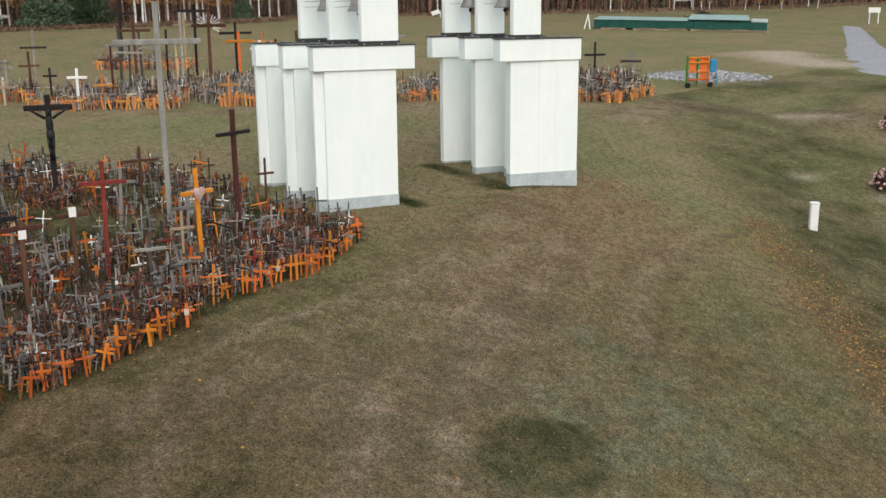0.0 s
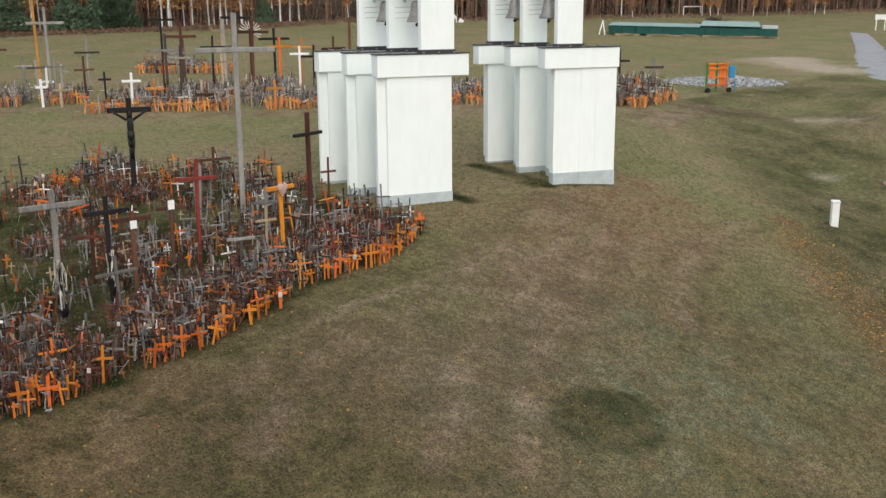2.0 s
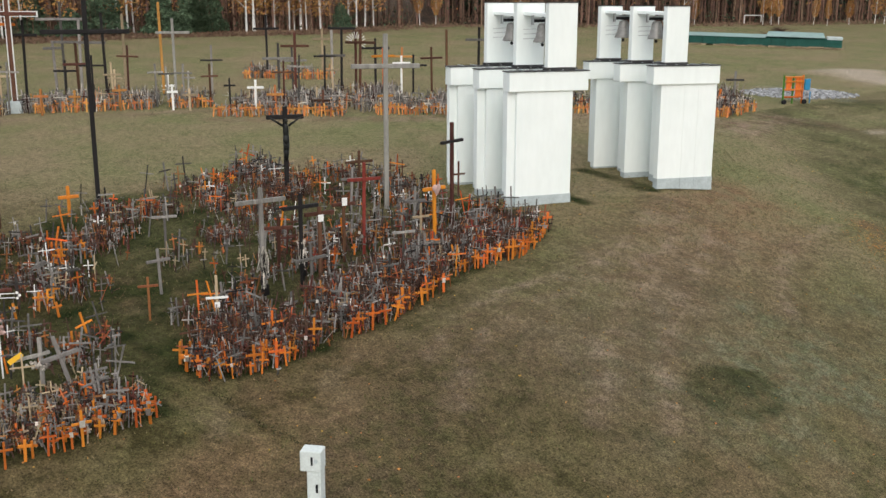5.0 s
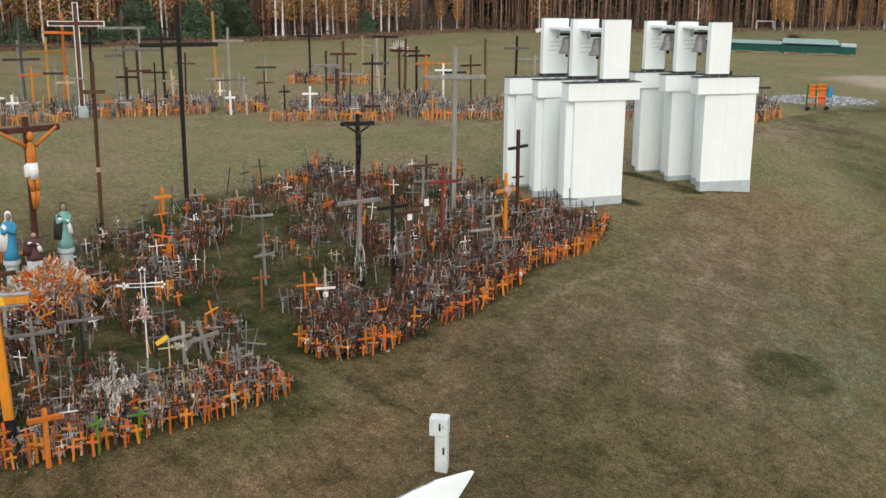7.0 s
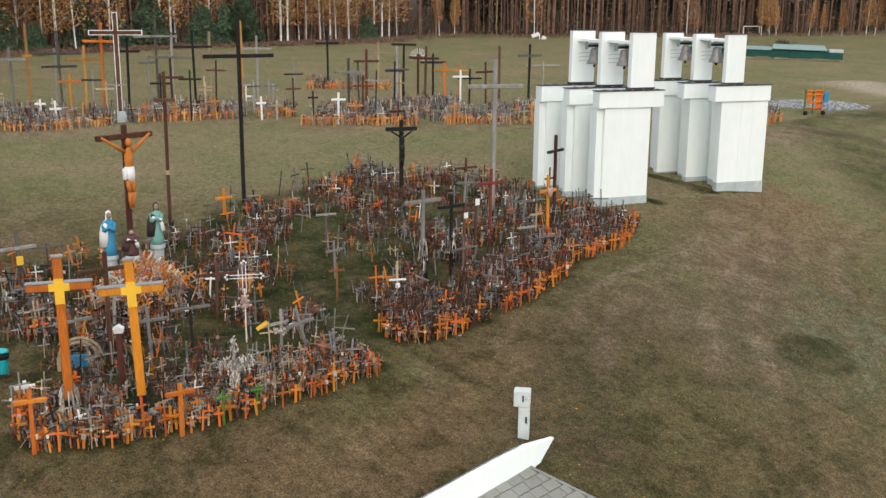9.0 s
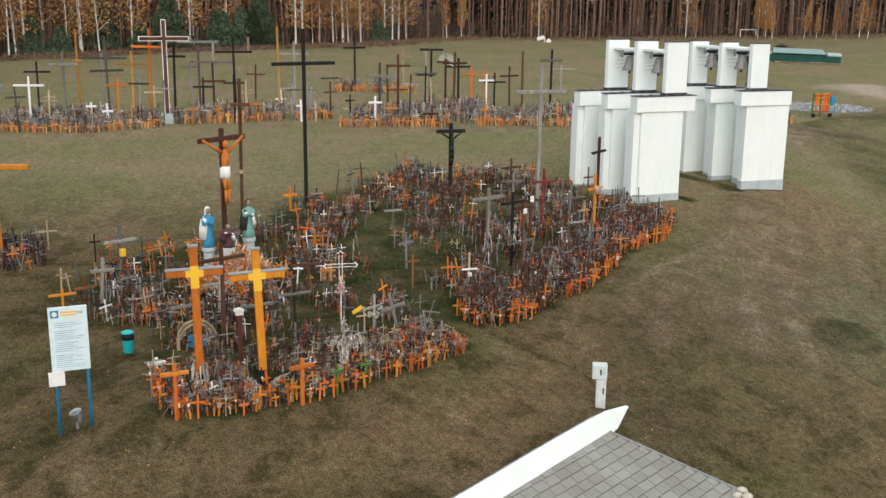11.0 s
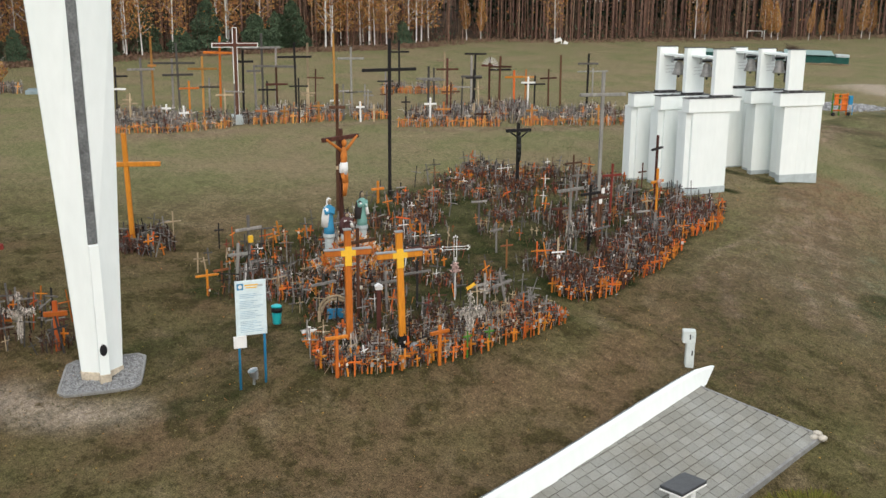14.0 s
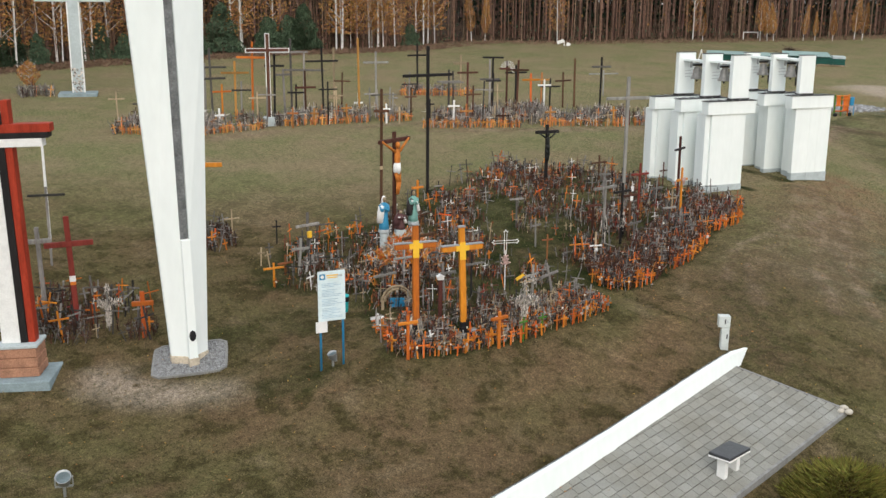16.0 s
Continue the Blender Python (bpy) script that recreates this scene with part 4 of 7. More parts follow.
# across the field: x, y, height, bar, bar height, width, material
FIELD = [
    (-41.55, 4.62, 3.02, 1.24, 2.48, 0.12, "grey"), (-42.49, 5.66, 3.81, 0.40, 2.48, 0.12, "tan"), (-43.26, 7.09, 2.64, 2.21, 2.41, 0.12, "grey"),
    (-42.40, 6.98, 3.47, 1.46, 1.95, 0.12, "grey"), (-41.51, 7.00, 1.77, 0.95, 1.41, 0.10, "orange"), (-41.10, 7.51, 2.93, 1.38, 2.34, 0.12, "tan"),
    (-40.95, 7.75, 1.92, 0.95, 1.48, 0.10, "grey"), (-40.03, 7.80, 3.95, 1.53, 3.18, 0.12, "orange"), (-39.40, 7.67, 1.61, 0.83, 1.30, 0.10, "pale"),
    (-39.25, 8.57, 3.36, 1.00, 2.80, 0.12, "black"), (-40.87, 10.34, 2.35, 0.77, 2.05, 0.12, "grey"), (-40.63, 10.61, 3.87, 1.88, 3.19, 0.12, "grey"),
    (-39.89, 10.34, 1.68, 0.90, 1.25, 0.10, "black"), (-40.27, 11.13, 3.17, 2.04, 2.28, 0.12, "grey"), (-39.61, 10.75, 2.35, 1.08, 1.51, 0.12, "brown"),
    (-39.66, 11.92, 3.46, 1.68, 2.75, 0.12, "black"), (-39.97, 12.87, 3.36, 0.00, 1.62, 0.12, "pale"), (-39.84, 14.47, 3.78, 0.00, 1.51, 0.12, "tan"),
    (-38.03, 14.14, 3.26, 1.34, 2.69, 0.12, "silver"), (-42.40, 21.09, 2.93, 1.22, 2.28, 0.12, "black"), (-37.86, 19.64, 1.90, 1.29, 1.24, 0.10, "grey"),
    (-40.93, 5.45, 0.88, 0.43, 0.69, 0.10, "white"), (-39.30, 5.45, 1.04, 0.45, 0.71, 0.10, "white"), (-37.73, 8.56, 0.97, 0.53, 0.69, 0.10, "tan"),
    (-37.63, 9.78, 0.82, 0.43, 0.57, 0.10, "tan"), (-36.92, 11.27, 0.98, 0.54, 0.77, 0.10, "tan"), (-35.74, 12.87, 0.99, 0.41, 0.71, 0.10, "white"),
    (-35.33, 13.37, 0.84, 0.54, 0.60, 0.10, "pale"), (-40.57, 15.01, 0.77, 0.52, 0.21, 0.10, "white"), (-36.85, 18.29, 2.15, 1.37, 1.51, 0.12, "grey"),
    (-35.23, 18.10, 2.72, 1.16, 2.17, 0.12, "brown"), (-40.92, 23.27, 2.32, 0.93, 1.80, 0.12, "pale"), (-36.35, 21.18, 2.70, 1.20, 2.67, 0.12, "black"),
    (-35.55, 20.16, 2.70, 1.11, 1.63, 0.12, "grey"), (-33.50, 20.10, 2.87, 1.25, 2.34, 0.12, "brown"), (-36.03, 22.81, 2.20, 1.27, 1.77, 0.12, "black"),
    (-33.82, 21.59, 2.03, 1.00, 1.68, 0.12, "orange"), (-34.11, 22.77, 1.97, 0.95, 1.57, 0.10, "tan"), (-33.40, 22.21, 1.70, 0.75, 1.39, 0.10, "white"),
    (-33.81, 23.18, 1.66, 1.16, 1.20, 0.10, "black"), (-33.57, 24.03, 1.96, 1.01, 1.48, 0.10, "brown"), (-33.22, 24.60, 2.70, 0.00, 1.90, 0.12, "brown"),
    (-31.95, 25.29, 2.85, 1.20, 2.32, 0.12, "grey"), (-35.17, 29.80, 1.53, 1.85, 1.32, 0.10, "silver"), (-32.95, 15.73, 1.06, 0.66, 0.70, 0.10, "tan"),
    (-33.00, 14.88, 1.32, 0.63, 1.03, 0.10, "white"), (-29.99, 18.73, 1.04, 0.61, 0.74, 0.10, "tan"), (-28.22, 21.58, 0.97, 0.36, 0.77, 0.10, "tan"),
    (-31.61, 16.98, 0.92, 0.80, 0.52, 0.10, "brown"), (-32.46, 17.29, 0.90, 0.36, 0.41, 0.10, "pale"), (-22.9, 31.0, 1.5, 0.75, 1.15, 0.1, "grey"),
    (-24.2, 30.6, 1.75, 0.8, 1.3, 0.09, "black"), (-22.6, 29.6, 0.95, 0.5, 0.6, 0.12, "orange"), (-41.04, 2.85, 2.17, 1.2, 1.8, 0.1, "white"),
    (-43.0, 4.0, 2.5, 1.1, 2.05, 0.1, "black"),
]
LOOKS = {"tan": "tan varnished wooden cross in the far row", "silver": "silvered bare wooden cross in the far row", "orange": "orange varnished wooden cross in the far row", "black": "black stained wooden cross in the far row", "grey": "weathered grey wooden cross in the far row",
         "pale": "pale bare wooden cross in the far row", "brown": "brown stained wooden cross in the far row", "white": "white painted cross in the far row", "red": "red painted wooden cross in the far row"}
for x, y, h, b, bh, w, m in FIELD:
    wood_cross(x, y, h, b, bh, w * 0.85, m, LOOKS[m], turn=HEAD + rng.uniform(-12, 12), lean=rng.uniform(-1.2, 1.2), group="crosses of the far rows")
for f in FAR[:4]:
    for _ in range(5):
        a, c = rng.choice(f), rng.choice(f)
        k = rng.uniform(0.3, 0.7)
        x, y = a[0] + (c[0] - a[0]) * k, a[1] + (c[1] - a[1]) * k
        h = rng.uniform(1.2, 2.4)
        m = rng.choice(("grey", "grey", "brown", "black", "pale"))
        wood_cross(x, y, h, h * rng.uniform(0.35, 0.45), h * rng.uniform(0.7, 0.82), 0.07, m, LOOKS[m], turn=HEAD + rng.uniform(-15, 15), lean=rng.uniform(-2, 2), group="crosses of the far rows")
# the largest of them: brown with white edging on a pale foot
r = wood_cross(-38.9, 8.0, 4.4, 2.05, 3.66, 0.17, "brown", "tall brown cross edged in white on a pale concrete foot", foot=0.26, group="crosses of the far rows")
edge = Shape()
for s in (-1, 1):
    edge.box(s * 0.092 - 0.014, s * 0.092 + 0.014, -0.075, 0.06, 0.4, 3.53).box(s * 0.092 - 0.014, s * 0.092 + 0.014, -0.075, 0.06, 3.71, 4.4)
    edge.box(-1.05, -0.08, -0.085, 0.06, 3.62 + s * 0.09 - 0.013, 3.62 + s * 0.09 + 0.013).box(0.08, 1.05, -0.085, 0.06, 3.62 + s * 0.09 - 0.013, 3.62 + s * 0.09 + 0.013)
    edge.box(s * 1.04 - 0.02, s * 1.04 + 0.02, -0.085, 0.06, 3.51, 3.73)
edge.box(-0.11, 0.11, -0.08, 0.06, 4.4, 4.43)
part("white_edging", edge, M["white"], r, "white edging strips")
# one with a halo of white rays
r = wood_cross(-35.20, 21.14, 2.61, 0.9, 2.17, 0.1, "brown", "brown cross with a halo of white rays", group="crosses of the far rows")
for k in range(13):
    a = 3.6 * k / 13 - 0.5
    part("ray", Shape().rod((0.16 * math.cos(a), -0.09, 2.17 + 0.16 * math.sin(a)), (0.44 * math.cos(a), -0.09, 2.17 + 0.44 * math.sin(a)), 0.010, 0.016, 4), M["white"], r, "thin white ray of the halo")

# ---- tall crosses of the main plot: x, y, height, bar, bar height, width, material, label ----
r = wood_cross(-24.2, 2.6, 4.27, 0.55, 3.5, 0.095, "brown", "tall weathered dark wooden cross at the plot's edge", lean=0.5)
band(r, 0.095, 1.5, 0.12, "pale", "cream plate")
r = wood_cross(-24.6, 5.24, 5.48, 2.15, 4.42, 0.11, "black", "very tall black wooden cross behind the plot", turn=HEAD + 16)
wood_cross(-17.52, 11.24, 2.56, 0.85, 2.1, 0.10, "brown", "dark brown wooden cross beside the white gate", lean=-0.5, turn=HEAD + 38, barmat="black", barw=0.07)
wood_cross(-19.7, 10.9, 4.45, 1.75, 3.65, 0.115, "silver", "tall pale grey wooden cross with a long bar", depth=0.1)
r = wood_cross(-25.64, -4.09, 3.35, 2.05, 2.42, 0.14, "amber", "tall orange-brown wooden cross standing alone in the grass", turn=HEAD - 18, lean=-1.5)
r = wood_cross(-22.35, -9.64, 3.0, 1.22, 2.26, 0.14, "red", "dark red painted wooden cross with a white and orange band", lean=-2)
band(r, 0.14, 1.32, 0.16, "white", "white paper band")
band(r, 0.141, 1.2, 0.09, "orange", "orange band")
r = wood_cross(-23.42, -10.04, 2.48, 0.7, 2.09, 0.12, "grey", "mossy dark wooden post cross beside the red one", lean=-1.5)
wood_cross(-26.46, -8.51, 2.4, 1.05, 2.15, 0.07, "grey", "slim dark wooden cross with a long bar", group="tall crosses")
wood_cross(-20.64, -8.63, 1.24, 0.55, 0.92, 0.12, "orange", "orange varnished wooden cross at the plot's edge")

PLOT = [
    (-16.25, 6.07, 2.03, 0.9, 1.75, 0.10, "black", "black wooden cross hung with white strings", 0),
    (-16.27, 5.17, 2.3, 1.2, 2.03, 0.11, "grey", "tall black wooden cross with a long bar, hung with strings", 0),
    (-16.28, 6.54, 1.66, 0.75, 1.52, 0.10, "brown", "brown wooden cross with a small white plate", 0),
    (-17.1, 7.72, 1.5, 0.6, 1.3, 0.09, "brown", "reddish brown wooden cross with a white plate", 0),
    (-17.22, 8.34, 2.1, 0.9, 1.72, 0.09, "red", "red painted wooden cross taller than its neighbours", 1),
    (-16.41, 9.76, 1.88, 0.7, 1.45, 0.10, "amber", "orange wooden cross with a pale heart", -1),
    (-17.8, 10.27, 1.1, 0.72, 0.75, 0.07, "grey", "thin grey wooden cross", 2),
    (-19.46, 13.16, 0.95, 0.45, 0.6, 0.06, "brown", "small dark wooden cross near the gate", 0),
    (-17.66, 6.38, 1.15, 0.7, 0.9, 0.09, "brown", "dark brown wooden cross in the plot", 1),
    (-17.89, 3.74, 0.95, 0.55, 0.7, 0.07, "grey", "slim weathered grey cross in the plot", -2),
    (-16.73, 2.95, 0.86, 0.42, 0.68, 0.055, "rust", "slim orange brown cross in the plot", 0),
    (-14.5, 0.6, 1.0, 0.66, 0.66, 0.085, "grey", "leaning weathered grey wooden cross", -14),
    (-13.39, -2.8, 0.95, 0.58, 0.78, 0.10, "orange", "orange varnished cross with a broad bar", 0),
    (-14.38, -4.98, 1.12, 0.58, 0.92, 0.09, "orange", "orange varnished cross at the plot's corner", 0),
    (-13.23, -2.07, 0.63, 0.3, 0.5, 0.045, "green_paint", "bright green painted small cross", 0),
    (-13.17, -1.43, 0.54, 0.3, 0.43, 0.045, "green_paint", "bright green painted small cross", 3),
    (-18.53, 0.64, 0.68, 0.28, 0.52, 0.05, "white", "thin white painted cross, leaning", 5),
    (-16.6, -2.6, 2.3, 1.25, 1.95, 0.10, "brown", "big weathered dark cross behind the varnished ones", 0),
    (-21.75, -2.47, 1.5, 0.95, 1.1, 0.10, "grey", "grey cross with a small orange lantern", 0),
    (-24.12, 4.29, 0.78, 0.55, 0.5, 0.10, "orange", "stout orange cross at the far edge of the plot", 0),
    (-20.95, -3.40, 1.12, 0.66, 0.80, 0.10, "silver", "pale grey wooden cross, leaning", 4),
    (-21.24, -3.69, 0.62, 0.56, 0.36, 0.075, "rust", "reddish brown cross with a broad bar", 0),
    (-22.29, -3.84, 0.58, 0.26, 0.40, 0.05, "pale", "thin pale wooden cross at the plot's edge", 2),
    (-21.95, -3.75, 0.55, 0.24, 0.44, 0.045, "pale", "thin pale wooden cross, leaning", -9),
    (-17.61, -2.92, 1.02, 0.86, 0.76, 0.085, "grey", "weathered grey cross with a long bar", 0),
    (-19.11, -3.16, 0.42, 0.22, 0.30, 0.055, "orange", "small orange cross in a trampled gap", 0),
    (-16.13, -4.46, 0.42, 0.40, 0.30, 0.085, "white", "stout white painted cross with a broad bar", 0),
    (-20.2, -2.75, 0.70, 0.34, 0.52, 0.055, "silver", "slim silvered cross in the crowd", 0),
    (-19.9, -3.12, 0.46, 0.24, 0.34, 0.05, "silver", "small silvered cross at the plot's edge", 3),
    (-20.75, -4.44, 0.72, 0.7, 0.56, 0.07, "amber", "yellow-brown cross at the plot's edge", 0),
    (-23.58, -2.35, 0.78, 0.32, 0.56, 0.05, "black", "thin black cross in the grass", 0),
    (-25.29, -2.92, 0.84, 0.58, 0.52, 0.05, "pale", "thin pale wooden cross beside the lone cross", 0),
    (-22.57, -1.5, 0.78, 1.04, 0.68, 0.05, "grey", "low grey cross with a long bar", 0),
    (-15.95, -1.2, 1.3, 0.9, 0.95, 0.07, "grey", "grey cross with a long thin bar", 0),
    (-16.3, -1.9, 1.1, 0.85, 0.8, 0.08, "grey", "weathered grey cross with a broad bar", -3),
    (-18.0, -1.9, 1.2, 0.8, 0.9, 0.08, "grey", "weathered grey cross in the crowd", 2),
    (-17.4, 0.2, 1.3, 1.0, 1.0, 0.08, "brown", "dark cross with a long bar", 1),
    (-15.6, 5.9, 1.2, 0.8, 0.9, 0.07, "grey", "weathered grey cross in the crowd", -2),
    (-19.6, 4.7, 1.3, 0.6, 1.0, 0.07, "grey", "slim weathered grey cross in the crowd", 0),
    (-20.9, 10.9, 1.3, 0.9, 1.0, 0.08, "brown", "brown cross at the back of the plot", 0),
    (-19.9, 9.9, 1.2, 0.7, 0.9, 0.08, "grey", "weathered grey cross in the crowd", 3),
    (-16.1, 8.6, 1.0, 0.6, 0.75, 0.07, "grey", "weathered grey cross near the fringe", 0),
    (-16.6, 9.5, 1.1, 0.5, 0.8, 0.06, "pale", "pale bare wooden cross near the fringe", 0),
]
tall = {}
for x, y, h, b, bh, w, m, label, ln in PLOT:
    tall[(x, y)] = wood_cross(x, y, h, b * 0.9, bh, w * 0.78, m, label, turn=HEAD + 14 + rng.uniform(-8, 12), lean=ln, group="taller crosses of the plot")


def strings(root, b, z0, n, drop, w=0.35):
    """Hanging strings and tiny tokens."""
    s = Shape()
    for _ in range(n):
        x = rng.uniform(-b, b)
        end = max(0.35, 1 - 0.6 * abs(x / b) ** 3)
        zz = z0 + rng.uniform(-0.05, 0.05)
        L = drop * end * rng.uniform(0.3, 1.0)
        y = rng.choice((-1, -1, 1)) * (0.045 + rng.uniform(0, 0.05))
        p = Vector((x, y, zz))
        for k in range(3):
            e = p + Vector((rng.gauss(0, 0.022), rng.gauss(0, 0.015), -L / 3))
            s.rod(p, e, 0.011, 0.008, 3)
            p = e
        if rng.random() < 0.6:
            s.box(p.x - 0.018, p.x + 0.018, p.y - 0.006, p.y + 0.006, p.z - 0.03, p.z - 0.012).box(p.x - 0.005, p.x + 0.005, p.y - 0.005, p.y + 0.005, p.z - 0.06, p.z)
    tagged(part("string_cover", s, M["white_bits"], root, "hung rosaries and strings"), kind="stuff")


strings(tall[(-16.25, 6.07)], 0.05, 1.05, 14, 0.75)
strings(tall[(-16.27, 5.17)], 0.06, 1.1, 14, 0.85)
for key in ((-16.25, 6.07), (-16.27, 5.17)):
    cloth = Shape()
    for _ in range(16):
        x, z = rng.uniform(-0.07, 0.07), rng.uniform(0.15, 0.95)
        cloth.box(x - 0.03, x + 0.03, -0.075, -0.045, z - 0.06, z + 0.05)
    tagged(part("black_ribbon", cloth, M["black"], tall[key], "black ribbons among the strings"), kind="stuff")
part("plate", Shape().box(-0.06, 0.06, -0.075, -0.055, 1.36, 1.5), M["white"], tall[(-16.28, 6.54)], "small white plate")
part("plate", Shape().box(-0.06, 0.06, -0.075, -0.055, 1.28, 1.45), M["white"], tall[(-17.1, 7.72)], "small white plate")
part("heart", Shape().blob((-0.05, -0.09, 1.48), 0.075, 0.03, 0.075).blob((0.05, -0.09, 1.48), 0.075, 0.03, 0.075).add([(-0.115, -0.10, 1.45), (0.115, -0.10, 1.45), (0, -0.09, 1.28), (0, -0.12, 1.42)], [(0, 2, 3), (2, 1, 3), (1, 0, 3)]), M["pink"], tall[(-16.41, 9.76)], "pale pink heart")
part("lantern", Shape().box(-0.07, 0.07, -0.14, -0.05, 0.72, 0.92, chip=0.01), M["yellow"], tall[(-21.75, -2.47)], "orange lantern box")
# the white cross with an orange upright
r = wood_cross(-15.45, 3.7, 1.1, 0.0, 0, 0.05, "pale", "slim pale cross with a white bar and a white plate", group="taller crosses of the plot")
part("crossbar", Shape().box(-0.2, 0.2, -0.045, -0.02, 0.66, 0.70), M["white"], r, "white painted bar")
part("plate", Shape().box(-0.05, 0.05, -0.06, -0.046, 0.5, 0.6), M["white"], r, "white plate")
# wrought white cross with trefoil ends
r = thing("iron_cross", on(-15.7, -0.1, 60), "white wrought-iron cross with trefoil ends and pink flowers", "cross")
s = Shape().rod((0, 0, -0.1), (0, 0, 1.15), 0.014, n=8)
for dx in (-0.035, 0.035):
    s.rod((dx, 0, 1.05), (dx, 0, 1.64), 0.008, n=6)
    s.rod((-0.3, 0, 1.4 + dx), (0.3, 0, 1.4 + dx), 0.008, n=6)
for cx, cz in ((-0.33, 1.4), (0.33, 1.4), (0, 1.68)):
    for k in range(3):
        a = math.atan2(cz - 1.4, cx) + (k - 1) * 1.4
        s.blob((cx + 0.045 * math.cos(a), 0, cz + 0.045 * math.sin(a)), 0.024, 0.012, 0.024, 6)
part("frame", s, M["white"], r)
fl = Shape()
for _ in range(40):
    fl.blob((rng.gauss(0, 0.05), -0.06 + rng.gauss(0, 0.03), rng.uniform(0.75, 1.02)), 0.03, 0.03, 0.025, 5)
part("flower_cluster", fl, M["pink"], r, "faded pink flowers")
# crosses smothered in strings
for x, y, h, b, bh in ((-13.65, -1.58, 1.2, 0.76, 0.8), (-21.55, -9.15, 1.25, 0.8, 0.85)):
    r = wood_cross(x, y, h, b, bh, 0.05, "grey", "grey cross smothered in hanging rosaries and strings", group="string-hung crosses")
    strings(r, 0.36, bh + 0.03, 84, 0.24)
    strings(r, 0.06, 0.5, 24, 0.42)
    strings(r, 0.05, bh - 0.15, 30, 0.5)
    strings(r, 0.04, h, 14, 0.3)
# post with a white box, a dark post, an arch
r = thing("box_post", on(-15.36, -2.96, 60), "brown post with a small white shrine box on top", "post")
part("post", Shape().box(-0.05, 0.05, -0.05, 0.05, -0.2, 1.12, chip=0.006), M["brown"], r)
part("box", Shape().box(-0.085, 0.085, -0.075, 0.075, 1.12, 1.20, chip=0.008).add([(-0.10, -0.09, 1.20), (0.10, -0.09, 1.20), (0.10, 0.09, 1.20), (-0.10, 0.09, 1.20), (0, -0.09, 1.26), (0, 0.09, 1.26)], [(0, 1, 4), (1, 2, 5, 4), (2, 3, 5), (3, 0, 4, 5)]), M["white"], r, "white shrine box")
r = thing("wooden_arch", on(-16.9, -3.1, 60), "pale wooden arch over a small blue panel", "arch")
s = Shape()
for q in (0.40, 0.33):
    for k in range(14):
        a0, a1 = math.pi * k / 14, math.pi * (k + 1) / 14
        s.rod((q * math.cos(a0), 0.04 * (q > 0.35), 0.22 + q * math.sin(a0)), (q * math.cos(a1), 0.04 * (q > 0.35), 0.22 + q * math.sin(a1)), 0.035, n=6)
part("arch", s, M["pale"], r)
for q in (-0.4, 0.4):
    part("leg", Shape().box(q - 0.035, q + 0.035, -0.03, 0.03, -0.1, 0.25), M["pale"], r)
part("panel", Shape().box(-0.2, 0.2, -0.02, 0.02, 0.05, 0.3), M["blue"], r, "faded blue panel")
r = thing("flower_cross", on(-15.0, 0.3, 55), "small grey cross dressed with a yellow ribbon and flowers", "cross")
part("upright", Shape().box(-0.03, 0.03, -0.025, 0.025, -0.1, 0.82), M["grey"], r)
part("crossbar", Shape().box(-0.28, 0.28, -0.035, 0.02, 0.5, 0.55, pose(0, 0, 0.0, 0, -14, 0)), M["grey"], r)
part("ribbon", Shape().box(-0.16, 0.1, -0.06, -0.035, 0.58, 0.66, pose(0, 0, 0, 0, -35, 0)), M["yellow"], r, "yellow ribbon")
fl = Shape()
for _ in range(26):
    fl.blob((rng.gauss(0, 0.07), -0.06, 0.36 + rng.gauss(0, 0.05)), 0.03, 0.025, 0.03, 5)
part("flower_cluster", fl, M["white_bits"], r, "white and lilac flowers")


def figure(name, m, label, pieces):
    """One mesh out of several shapes, each with its own paint."""
    s, index = Shape(), []
    for shape, _ in pieces:
        s.add(shape.v, shape.f)
    for k, (shape, _) in enumerate(pieces):
        index += [k] * len(shape.f)
    me = s.mesh(name, *[M[k] for _, k in pieces], smooth=True)
    me.polygons.foreach_set("material_index", index)
    ob = new(name, me)
    ob.matrix_world = m
    return tagged(ob, label, "statue")


